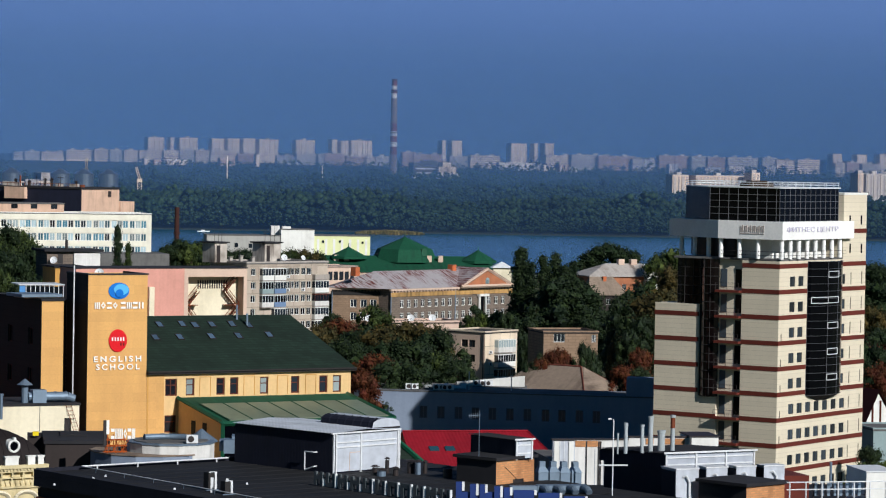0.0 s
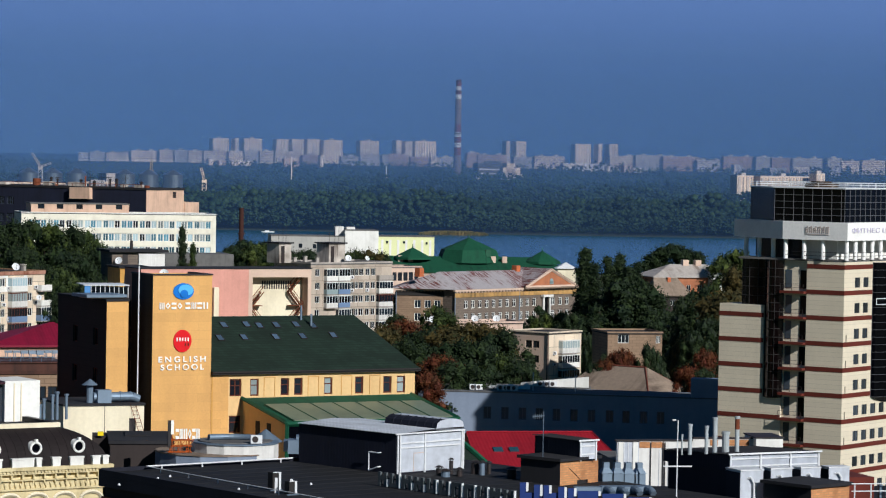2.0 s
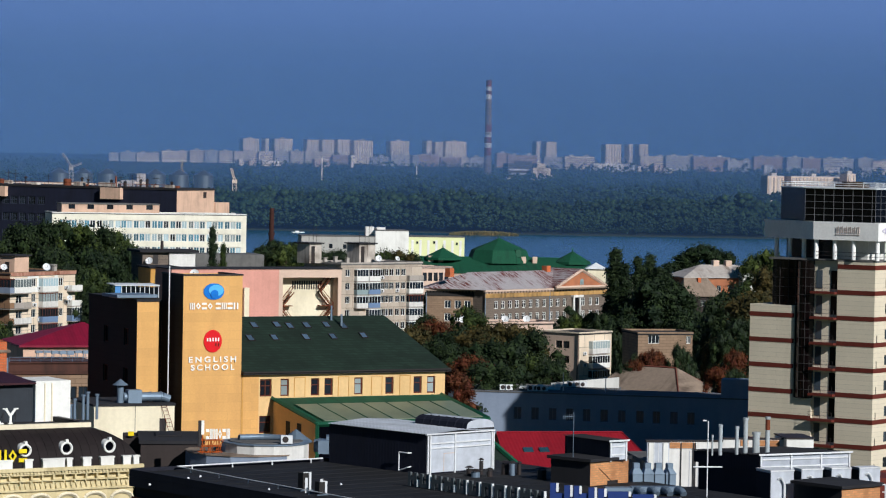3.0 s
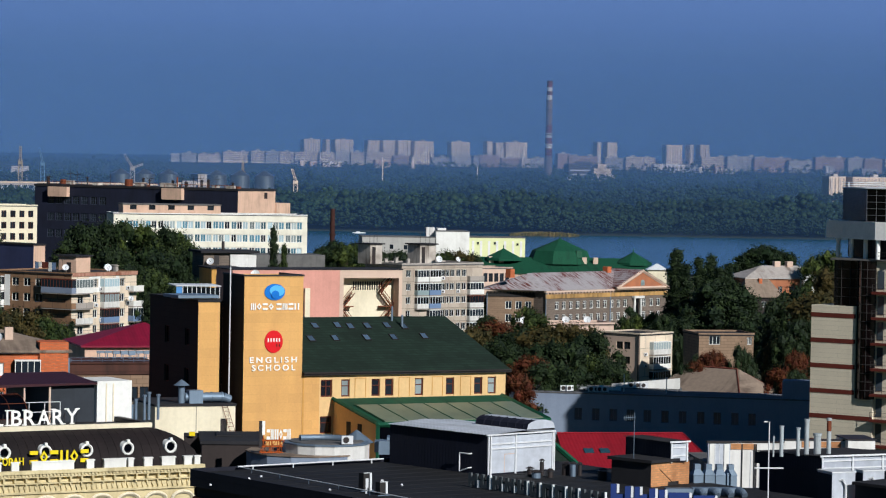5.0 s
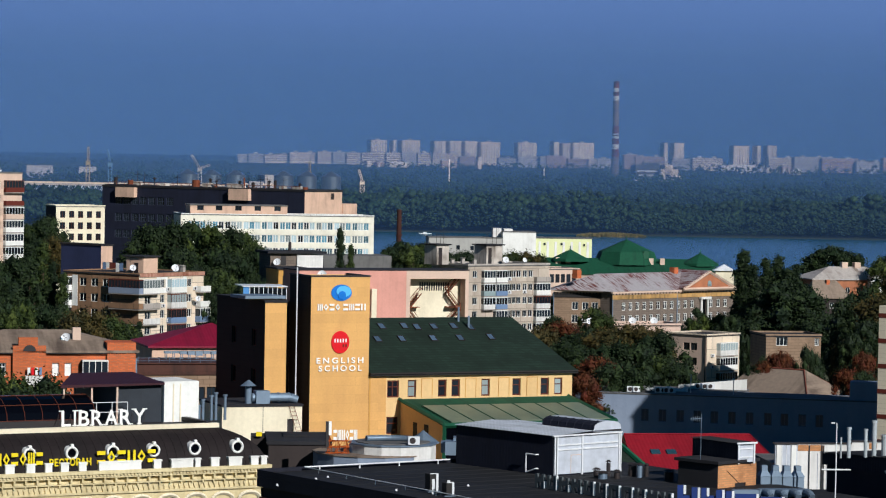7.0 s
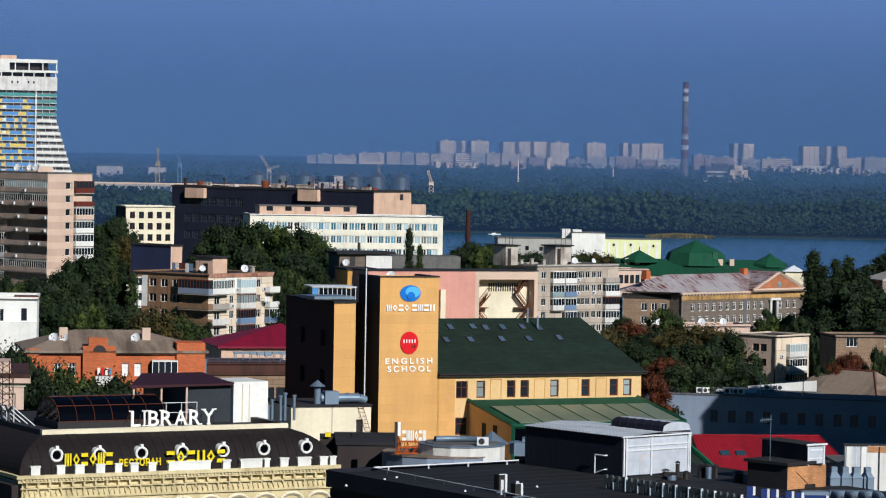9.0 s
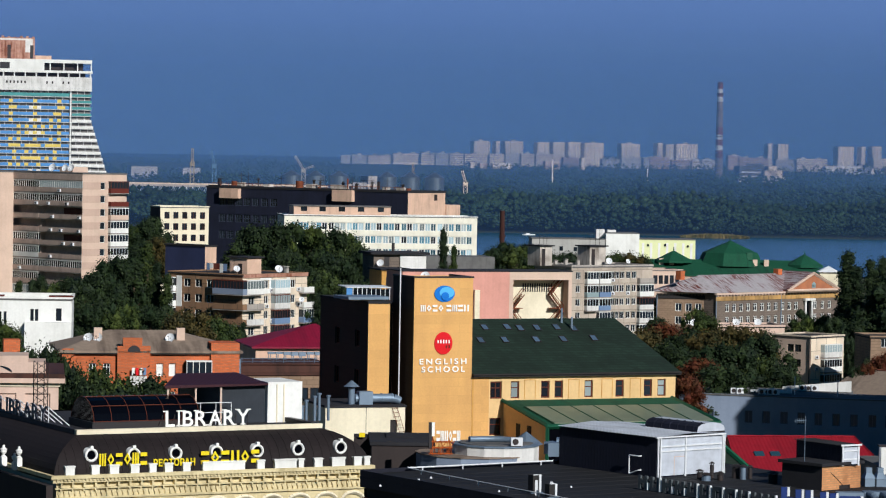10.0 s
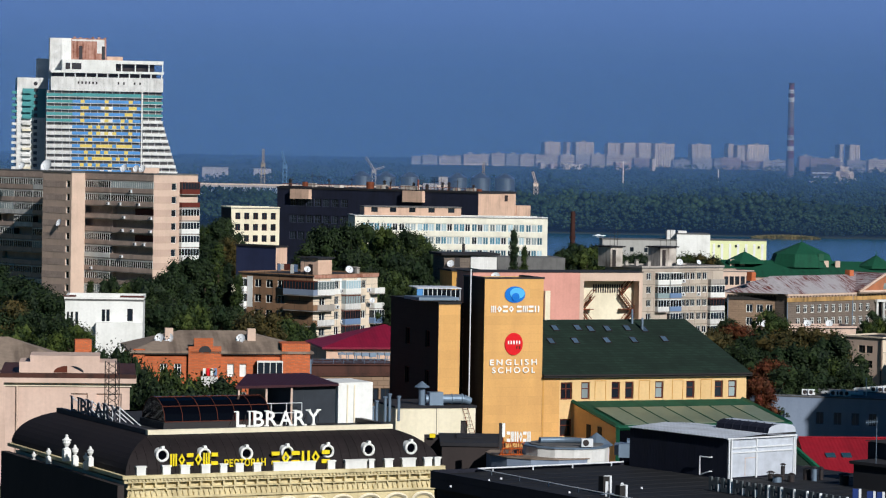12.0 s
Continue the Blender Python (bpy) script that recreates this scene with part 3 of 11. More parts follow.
def lattice(bm, a, b, w, n, t):
    """A square lattice mast from a to b."""
    a, b = Vector(a), Vector(b)
    q = (b - a).to_track_quat("Z", "Y")
    cs = [q @ Vector((sx * w / 2, sy * w / 2, 0)) for sx, sy in ((-1, -1), (1, -1), (1, 1), (-1, 1))]
    for c in cs:
        bar(bm, a + c, b + c, t)
    for i in range(n):
        p, q2 = a + (b - a) * (i / n), a + (b - a) * ((i + 1) / n)
        for k in range(4):
            bar(bm, p + cs[k], q2 + cs[(k + 1) % 4], t * 0.6)


def far_block(u0, u1, v, d, mat, label="distant pale panel-built apartment block", turn=24, deep=13.0, lifts=0, columns=True, bands=False):
    """An apartment block far off, turned so that its shaded end shows: body, stacks of loggias and windows, lift houses."""
    lot = Lot(u0, d, turn, ground_z(d * u0 / 1000, d) - 1)
    w, h = lot.x(u1), lot.z(v)
    root = thing("apartment_building", label, "apartment building", lot.m, "distant apartment blocks")
    part("wall", boxes((0, 0, 0, w, deep, h)), mat, root)
    part("roof", boxes((-0.3, -0.3, h + 0.004, w + 0.3, deep + 0.3, h + 0.7)), "far_b", root)
    n = max(1, round(w / 8.5)) if columns else 0
    for i in range(n):
        xa = w * (i + 0.12) / n
        part("loggia", boxes((xa, -0.9, 1, xa + w / n * 0.3, -0.004, h - 0.9)), "far_loggia", root)
        xa = w * (i + 0.66) / n
        part("window_column", boxes((xa, -0.06, 1, xa + w / n * 0.2, -0.003, h - 1.2)), "far_glass", root)
    for z in np.arange(h - 3.2, max(3.0, h - 28), -3.1) if columns else ():
        part("joint", boxes((0.2, -0.1, z, w - 0.2, -0.07, z + 0.35)), mat, root)
    for z in np.arange(h - 2.6, max(2.0, h - 27), -3.0) if bands else ():
        part("window_band", boxes((0.6, -0.06, z, w - 0.6, -0.003, z + 1.2)), "far_glass", root)
    for i in range(lifts):
        xa = w * (i + 0.5) / lifts
        part("lift_house", boxes((xa - 2.6, 3, h + 0.71, xa + 2.6, 9, h + 3.2)), "far_b", root)
    return root


M["far_glass"] = glass("far_window_columns", "8b8382", rough=0.5, spread=0.2)
M["far_loggia"] = surface("far_loggias", "bfb2a9", "998e88", amount=0.4, grain=0.3)
# high blocks on the skyline
for u0, u1, v in (
        (-35.2, -30.1, 3.8), (-28.1, -27.0, 3.9), (-25.2, -19.4, 3.9), (-14.8, -10.8, 3.8), (-9.8, -5.7, 3.9),
        (-4.9, -0.8, 4.0), (0.3, 6.4, 3.8), (12.1, 18.1, 3.8), (23.7, 25.3, 4.2), (26.5, 29.1, 3.8),
        (29.8, 36.5, 4.0), (59.1, 60.3, 4.5), (62.3, 65.5, 4.5), (81.4, 86.4, 4.0), (88.9, 90.1, 4.1),
        (92.3, 95.2, 4.2), (186.2, 189.2, 2.4), (194.2, 197.3, 2.3), (201.6, 203.6, 2.7)):
    far_block(u0, u1, v, 4600, "far_a", turn=28, lifts=1 if u1 - u0 > 5 else 0)
# the long row of lower blocks before them
for u0, u1, v, mat in (
        (-78.0, -75.8, -1.5, 'far_b'), (-74.5, -70.3, -1.3, 'far_b'), (-69.2, -61.7, -1.4, 'far_a'), (-61.2, -53.2, -0.6, 'far_a'), (-52.2, -48.2, -0.2, 'far_a'),
        (-47.4, -43.6, -0.3, 'far_b'), (-42.9, -39.0, -0.4, 'far_a'), (-38.0, -30.8, -0.3, 'far_a'), (-30.0, -25.7, -0.2, 'far_a'), (-25.0, -21.0, 0.1, 'far_b'),
        (-20.0, -16.3, 0.0, 'far_a'), (-15.2, -7.4, -0.0, 'far_a'), (-6.4, -1.6, -1.0, 'far_c'), (6.0, 12.0, -1.3, 'far_b'), (12.3, 18.7, -0.7, 'far_b'),
        (19.3, 21.1, -0.5, 'far_b'), (21.4, 26.8, -0.2, 'far_c'), (28.4, 34.3, -1.1, 'far_c'), (34.9, 37.6, -1.3, 'far_a'), (37.9, 41.4, -0.9, 'far_b'),
        (46.4, 49.8, 0.6, 'far_c'), (50.0, 58.6, -0.0, 'far_c')):
    far_block(u0, u1 + 0.7, v, 4480, mat, "distant long panel-built block of flats", 12, lifts=round((u1 - u0) / 5), columns=False, bands=True)
for u0, u1, v, mat in (
        (61.6, 68.1, -0.5, 'far_b'), (68.4, 77.2, -0.1, 'far_a'), (92.8, 100.7, 0.4, 'far_a'), (101.1, 111.2, 0.7, 'far_b'), (109.9, 120.9, 0.5, 'far_c'),
        (121.0, 128.9, -0.4, 'far_b'), (129.5, 139.3, 0.9, 'far_c'), (140.1, 145.2, 0.9, 'far_b'), (145.3, 150.7, 0.7, 'far_c'), (151.9, 161.1, 0.7, 'far_b'),
        (163.3, 167.3, 0.9, 'far_b'), (167.9, 174.4, 0.1, 'far_a'), (174.7, 181.2, 0.4, 'far_a'), (187.1, 190.4, -0.5, 'far_a'), (190.8, 194.2, -0.2, 'far_c'),
        (196.0, 200.9, -0.6, 'far_b')):
    far_block(u0, u1 + 0.7, v, 4470, mat, "distant long panel-built block of flats", 12, lifts=round((u1 - u0) / 5), columns=False, bands=True)
# a further row that closes the gaps of the skyline
rng = random.Random(77)
u = -66.0
while u < 206:
    wide = rng.uniform(3.0, 8.0)
    far_block(u, u + wide, rng.uniform(-1.2, -0.1) + (0.6 if u > 95 else 0), 4720, rng.choice(("far_b", "far_b", "far_c", "far_a")), "distant long panel-built block of flats", 10, columns=False, bands=True)
    u += wide + rng.choice((0.1, 0.1, 1.5))
# low shops and works among the trees
for u0, u1, v, mat in (
        (-36.4, -35.1, -3.0, 'far_a'), (-33.2, -30.9, -3.3, 'far_c'), (-29.0, -22.9, -3.2, 'far_a'), (-12.2, -7.4, -2.4, 'far_c'), (-0.6, 0.6, -1.1, 'far_a'),
        (77.6, 91.6, -2.3, 'far_b'), (92.0, 93.3, -2.9, 'far_a'), (97.2, 100.1, -2.5, 'far_c'), (100.5, 103.4, -3.4, 'far_a'), (95.6, 105.4, -5.4, 'far_b'),
        (109.1, 115.3, -8.2, 'far_a'), (132.9, 135.7, -1.9, 'far_b'), (144.6, 149.8, -2.6, 'far_b'), (152.3, 157.8, -2.1, 'far_a'), (164.0, 167.7, -1.9, 'far_b'),
        (187.1, 189.9, -2.1, 'far_a')):
    far_block(u0, u1, v, 4360, mat, "distant low building among trees", deep=9.0)
for u0, u1, v, mat in (
        (134.0, 139.3, -5.3, 'far_a'), (141.6, 157.4, -5.3, 'far_a'), (159.8, 162.5, -4.2, 'far_a'), (194.6, 197.1, -3.7, 'far_a'), (197.3, 203.8, -3.9, 'far_b')):
    far_block(u0, u1, v, 3050, mat, "pale high-rise block of flats beside the woods", lifts=1)


def power_station():
    """The works at the foot of the chimney: a dark boiler hall with roof vents and a cream stepped end."""
    d = 4050
    lot = Lot(50.02, d, 10, ground_z(d * 0.06, d) - 1)
    root = thing("power_station", "dark boiler hall with a cream stepped end building", "power station", lot.m)
    w = lot.x(58.09)
    h = lot.z(-2.63)
    part("hall", boxes((0, 0, 0, w, 30, h)), "far_dark", root)
    for t in steps(w * 0.38, w * 0.92, 5):
        part("roof_vent", boxes((t - 2, 4, h + 0.01, t + 2, 10, h + 3.2)), "far_dark", root)
    for k in (0.35, 0.6):
        part("window_band", boxes((2, -0.2, h * k, w * 0.9, -0.01, h * k + 2.0)), "far_b", root)
    for ua, ub, vt in ((58.65, 61.28, -2.43), (57.35, 62.94, -3.84), (60.09, 64.08, -5.96)):
        part("end_block", boxes((lot.x(ua), -14, 0, lot.x(ub), 20 if vt > -5 else 6, lot.z(vt, w))), "far_a", root)
    part("annexe", boxes((-2, -12, 0, w * 0.45, -0.02, lot.z(-6.7))), "far_a", root)


M["far_dark"] = surface("far_dark_cladding", "4d4c50", "3a3a3e", amount=0.4, grain=0.3)
power_station()


def chimney():
    d = 4150
    x = d * 43.41 / 1000
    g = ground_z(x, d) - 1
    h = EYE + d * 24.11 / 1000 - g
    root = thing("power_station_chimney", "tall concrete chimney with red and white bands", "chimney", pose(x, d, g))
    bounds = [0, 0.22, 0.3, 0.35, 0.41, 0.46, 0.54, 0.8, 0.85, 0.89, 0.93, 1.0]
    mats = ["chimney_grey", "chimney_red", "chimney_white", "chimney_red", "chimney_white", "chimney_red", "chimney_grey", "chimney_white", "chimney_red", "chimney_white", "chimney_red"]
    rad = lambda t: 5.4 - 1.8 * t
    for i, k in enumerate(mats):
        bm = bmesh.new()
        tube(bm, (0, 0, h * bounds[i]), (0, 0, h * bounds[i + 1]), rad(bounds[i]), rad(bounds[i + 1]), 20)
        part("band", bm, k, root, smooth=False)
    for t in (0.44, 0.7, 0.87, 0.985):
        bm = bmesh.new()
        tube(bm, (0, 0, h * t), (0, 0, h * t + 1.0), rad(t) + 0.8, None, 20)
        part("gallery", bm, "iron", root)


chimney()

# ---- bank and language school ----
def glyph_bars(parent, x, z, widths, height, mat, y=-0.12, gap=0.25, name="letter"):
    """Lettering that is only a mark: each letter one plain upright bar."""
    for w in widths:
        part(name, boxes((x + w * 0.22, y, z, x + w * 0.78, y + 0.1, z + height)), mat, parent)
        x += w + gap


def glyph_frames(parent, x, z, n, width, height, mat, y=-0.12, stroke=0.14, name="letter", seed=1):
    """Lettering that is only a mark: each letter a plain shape of uprights, blocks or a lozenge."""
    rng = random.Random(seed)
    step = width / n
    last = -1
    for i in range(n):
        a, b = x + step * i + step * 0.1, x + step * (i + 1) - step * 0.1
        top, k = z + height, rng.choice([q for q in range(4) if q != last])
        last = k
        st = min(stroke, (b - a) * 0.3)
        bm = bmesh.new()
        if k == 0:
            rows = [(a, z, a + st * 1.2, top), (b - st * 1.2, z, b, top)]
        elif k == 1:
            rows = [(a, z, b, z + height * 0.3), (a, z + height * 0.7, b, top)]
        elif k == 2:
            rows = [(a, z, a + st * 0.8, top), ((a + b - st * 0.8) / 2, z, (a + b + st * 0.8) / 2, top), (b - st * 0.8, z, b, top)]
        else:
            rows = []
            cx, cz, q, p = (a + b) / 2, z + height / 2, (b - a) / 2, 0.5
            o = [(cx - q, cz), (cx, z), (cx + q, cz), (cx, top)]
            n4 = [(cx + (u - cx) * p, cz + (v - cz) * p) for u, v in o]
            for yy, flip in ((y, False), (y + 0.1, True)):
                polys(bm, [(u, yy, v) for u, v in o + n4], [(j, (j + 1) % 4, 4 + (j + 1) % 4, 4 + j)[::-1 if flip else 1] for j in range(4)])
            for loop in (o, n4):
                polys(bm, [(u, yy, v) for yy in (y, y + 0.1) for u, v in loop], [(j, 4 + j, 4 + (j + 1) % 4, (j + 1) % 4) for j in range(4)])
        for xa, za, xb, zb in rows:
            box(bm, xa, y, za, xb, y + 0.1, zb)
        part(name, bm, mat, parent)


def bank():
    lot = Lot(-53.66, 310, 26, -6)
    root = thing("bank_building", "ochre-clad bank building with a sign tower and dark green roof", "office building", lot.m)
    w = lot.x(-34.71)
    top = lot.z(-40.51)
    dp = lot.y(-60.50)
    bm = bmesh.new()
    wall_face(bm, (0, 0), (1, 0), w, 0, top)
    part("tower_front", bm, "ochre", root)
    # left side turned from the sun: its shade is put into the colour
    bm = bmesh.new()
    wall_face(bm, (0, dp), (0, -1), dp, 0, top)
    part("tower_side", bm, "dark_clad", root, "side of the tower, its shade put into a dark cladding colour")
    bm = bmesh.new()
    wall_face(bm, (w, 0), (0, 1), dp, 0, top)
    wall_face(bm, (w, dp), (-1, 0), w, 0, top)
    part("tower_wall", bm, "ochre", root)
    part("coping", boxes((-0.08, -0.08, top + 0.003, w + 0.08, 0.3, top + 0.15), (-0.08, 0.3, top + 0.003, 0.3, dp, top + 0.15), (w - 0.3, 0.3, top + 0.003, w + 0.08, dp, top + 0.15)), "iron", root)
    part("tower_roof", boxes((0.3, 0.3, top - 0.5, w - 0.3, dp - 0.01, top - 0.3)), "tar", root)
    # long wing with the hipped roof
    x0, x1 = w + 0.004, lot.x(30.93)
    eave = lot.z(-71.26, w, 0)
    wdp = 20.0
    sill = lot.z(-78.40, lot.x(-10.76))
    cols = [-28.33, -22.00, -12.22, -7.87, 1.74, 11.73, 20.82, 25.19]
    holes = [(lot.x(u) - x0, sill, lot.x(u) - x0 + 0.95, sill + 1.75) for u in cols]
    holes[0] = (holes[0][0] - 0.1, sill, holes[0][2] + 0.25, sill + 1.75)
    low = lot.z(-90.81, lot.x(-27.07))
    holes.append((lot.x(-28.70) - x0, low, lot.x(-28.70) - x0 + 1.3, low + 1.75))
    bm = bmesh.new()
    wall_face(bm, (x0, 0), (1, 0), x1 - x0, 0, eave, holes)
    part("wing_front", bm, "cream_ochre", root)
    part("ochre_bay", boxes((x0 + 0.02, -0.045, 0, lot.x(-29.02), -0.003, eave - 0.31)), "ochre", root)
    for i, h in enumerate(holes):
        window(root, (x0, 0), (1, 0), h, 0.22, "frame_brown", "glass_light" if i in (1, 4, 7) else "glass", 1 if i else 2, 0.62, 0.13)
    bm = bmesh.new()
    wall_face(bm, (x1, 0), (0, 1), wdp, 0, eave)
    wall_face(bm, (x1, wdp), (-1, 0), x1 - x0, 0, eave)
    part("wing_wall", bm, "cream_ochre", root)
    for u in (-17.66, -3.52, 7.19, 16.28):
        x = lot.x(u)
        part("blind_panel", boxes((x, -0.05, sill - 0.1, x + 0.06, -0.003, sill + 1.9), (x + 1.2, -0.05, sill - 0.1, x + 1.26, -0.003, sill + 1.9), (x + 0.06, -0.05, sill + 1.84, x + 1.2, -0.003, sill + 1.9)), "ochre_trim", root)
    part("pilaster", boxes((lot.x(-34.80) + 0.1, -0.06, 0, lot.x(-34.80) + 0.25, -0.003, eave - 0.3)), "ochre_trim", root)
    ym = wdp / 2
    xr = lot.x(10.99, ym)
    zr = lot.z(-52.73, lot.x(-9.50, ym), ym)
    bm = bmesh.new()
    e = 0.4
    polys(bm, [(x0, -e, eave), (x1 + e, -e, eave), (x1 + e, wdp + e, eave), (x0, wdp + e, eave), (x0, ym, zr), (xr, ym, zr)], [(0, 1, 5, 4), (1, 2, 5), (2, 3, 4, 5), (3, 0, 4)])
    part("roof", bm, "green_roof", root)
    part("eaves", boxes((x0, -e - 0.05, eave - 0.3, x1 + e + 0.05, 0.0, eave - 0.006), (x1 + 0.003, 0.0, eave - 0.3, x1 + e + 0.05, wdp + e, eave - 0.006)), "frame_dark", root)
    bm = bmesh.new()
    tube(bm, (x0, -e - 0.12, eave - 0.05), (x1 + e, -e - 0.12, eave - 0.05), 0.1)
    part("gutter", bm, "frame_dark", root)
    # roof lights in two rows
    def on_roof(u, v):
        x, y = lot.x(u), 0.0
        for _ in range(12):
            x = lot.x(u, y)
            y += (lot.z(v, x, y) - (eave + (y + e) / (ym + e) * (zr - eave))) / 0.7
            y = min(ym, max(-e, y))
        return x, y, eave + (y + e) / (ym + e) * (zr - eave)
    tilt = math.atan2(zr - eave, ym + e)
    for u, v in ((-30.80, -56.13), (-23.57, -55.84), (-19.41, -56.14), (-13.98, -55.88), (-7.64, -55.61), (-2.20, -55.89), (-32.01, -60.32), (-24.23, -60.03), (-14.10, -59.70), (-5.41, -59.40), (4.38, -58.89)):
        x, y, z = on_roof(u, v)
        bm = boxes((-0.36, -0.6, 0.03, 0.36, -0.54, 0.12), (-0.36, 0.54, 0.03, 0.36, 0.6, 0.12), (-0.36, -0.54, 0.03, -0.3, 0.54, 0.12), (0.3, -0.54, 0.03, 0.36, 0.54, 0.12))
        ob = part("roof_light", bm, "frame_dark", root)
        ob.matrix_basis = Matrix.Translation((x, y, z)) @ Matrix.Rotation(tilt, 4, "X")
        part("pane", boxes((-0.29, -0.53, 0.05, 0.29, 0.53, 0.08)), "glass_slate", ob)
    for u, v, h in ((-2.74, -56.08, 1.3), (-6.04, -53.95, 1.5)):
        x, y, z = on_roof(u, v)
        bm = bmesh.new()
        tube(bm, (x, y, z - 0.2), (x, y, z + h), 0.12)
        part("flue", bm, "galv", root)
    # green lean-to with translucent sheets
    ax, az = lot.xz(-24.66, -79.49)
    bx = lot.x(29.77)
    y1 = lot.y(-10.23, ax)
    lz = lot.z(-87.32, ax, y1)
    n = 7
    bm = bmesh.new()
    polys(bm, [(ax, 0, az), (ax, y1, lz), (bx, y1, lz), (bx, 0, az)], [(0, 1, 2, 3)])
    part("leanto_roof", bm, "green_metal", root)
    k0, k1 = 0.30, 0.95
    for i in range(n):
        xa, xb = ax + 1.0 + (bx - ax - 1.4) * i / n + 0.06, ax + 1.0 + (bx - ax - 1.4) * (i + 1) / n - 0.06
        bm = bmesh.new()
        pt = lambda x, k, dz: (x, y1 * k, az + (lz - az) * k + dz)
        polys(bm, [pt(xa, k0, 0.1), pt(xa, k1, 0.1), pt(xb, k1, 0.1), pt(xb, k0, 0.1), pt(xa, k0, 0.02), pt(xa, k1, 0.02), pt(xb, k1, 0.02), pt(xb, k0, 0.02)], [(0, 1, 2, 3), (1, 0, 4, 5), (2, 1, 5, 6), (3, 2, 6, 7), (0, 3, 7, 4)])
        part("sheet", bm, "poly", root)
    bm = bmesh.new()
    for i in range(n + 1):
        x = ax + 1.0 + (bx - ax - 1.4) * i / n
        bar(bm, (x, y1 * 0.3, az + (lz - az) * 0.3 + 0.12), (x, y1 * 0.97, az + (lz - az) * 0.97 + 0.12), 0.08)
    bar(bm, (ax, y1, lz - 0.15), (bx, y1, lz - 0.15), 0.34)
    bar(bm, (ax, 0, az), (ax, y1, lz), 0.3)
    bar(bm, (bx, 0, az), (bx, y1, lz), 0.3)
    for x in (ax + 0.1, (ax + bx) / 2, bx - 0.1):
        bar(bm, (x, y1, 0), (x, y1, lz), 0.3)
    part("leanto_frame", bm, "green_trim", root)
    bm = bmesh.new()
    polys(bm, [(ax + 0.1, 0, 0), (ax + 0.1, y1, 0), (ax + 0.1, y1, lz - 0.1), (ax + 0.1, 0, az - 0.1)], [(0, 3, 2, 1)])
    part("leanto_wall", bm, "cream_ochre", root)
    part("leanto_glazing", boxes((ax + 0.3, y1 + 0.1, 0, bx - 0.3, y1 + 0.16, lz - 0.4)), "glass_black", root)
    for k in (0.35, 0.6):
        part("leanto_window", boxes((ax + 0.04, y1 * k - 0.5, lz - 1.9, ax + 0.096, y1 * k + 0.4, lz - 0.4)), "frame_dark", root)
    # stair block beside the tower, and the recess between the two, shade put into its dark colour
    sy = 2.2
    sx0, sx1 = lot.x(-68.36, sy), lot.x(-61.4, sy)
    sz = lot.z(-49.11, sx0, sy)
    sdp = lot.y(-83.91, sx0) - sy
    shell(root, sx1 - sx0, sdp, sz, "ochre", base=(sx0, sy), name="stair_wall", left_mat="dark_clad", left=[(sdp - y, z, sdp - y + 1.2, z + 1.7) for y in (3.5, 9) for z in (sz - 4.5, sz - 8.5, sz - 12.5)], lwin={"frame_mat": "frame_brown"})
    part("stair_roof", boxes((sx0 - 0.1, sy - 0.1, sz + 0.003, sx1 + 0.1, sy + sdp, sz + 0.22)), "tar", root)
    part("stair_attic", boxes((sx0 - 1.2, sy + 1.2, sz + 0.23, sx1, sy + 4.5, lot.z(-47.83, sx0, sy + 1.2))), "peach", root)
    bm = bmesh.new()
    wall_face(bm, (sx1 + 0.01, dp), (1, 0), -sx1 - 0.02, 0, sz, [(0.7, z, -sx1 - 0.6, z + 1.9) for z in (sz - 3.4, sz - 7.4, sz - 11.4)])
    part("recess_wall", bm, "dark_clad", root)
    for z in (sz - 3.4, sz - 7.4, sz - 11.4):
        window(root, (sx1 + 0.01, dp), (1, 0), (0.7, z, -sx1 - 0.6, z + 1.9), 0.22, "frame_brown", cols=1)
    hz = lot.z(-47.83, sx0, sy + 1.2)
    part("roof_canopy", boxes((sx0 - 1.8, sy + 0.9, hz + 0.004, sx1 + 0.2, sy + 5, hz + 0.3)), "galv", root)
    # signs on the tower front
    def sx(u, v):
        return lot.xz(u, v)
    cx, cz = sx(-43.96, -45.43)
    sign = thing("bank_sign", "blue oval bank emblem over white raised letters", "sign", lot.m)
    bm = bmesh.new()
    n = 28
    for mtx, mt, rx, rz, ox, oz, y in (("rim", "blue_paint", 1.12, 0.82, 0, 0, -0.1), ("inset", "pale_blue_paint", 0.8, 0.55, 0.22, 0.12, -0.16), ("pupil", "blue_paint", 0.42, 0.40, 0.02, -0.24, -0.22)):
        bm = bmesh.new()
        p = [(cx + ox + rx * math.cos(2 * math.pi * i / n), yy, cz + oz + rz * math.sin(2 * math.pi * i / n)) for yy in (y, -0.01) for i in range(n)]
        polys(bm, p, [tuple(range(n)), *[(i, n + i, n + (i + 1) % n, (i + 1) % n) for i in range(n)]])
        part(mtx, bm, mt, sign)
    lx, lz0 = sx(-51.81, -51.35)
    full = lot.x(-35.94) - lx
    k = full / 8.6
    glyph_frames(sign, lx, lz0, 4, full * 0.48, 0.66, "letter_white", -0.14, 0.13, seed=5)
    glyph_frames(sign, lx + full * 0.52, lz0, 4, full * 0.48, 0.66, "letter_white", -0.14, 0.13, seed=8)
    sign = thing("school_sign", "round red school emblem over white raised letters", "sign", lot.m)
    cx, cz = sx(-44.09, -61.40)
    bm = bmesh.new()
    r = 0.98
    p = [(cx + r * math.cos(2 * math.pi * i / n), yy, cz + 1.15 * r * math.sin(2 * math.pi * i / n)) for yy in (-0.12, -0.01) for i in range(n)]
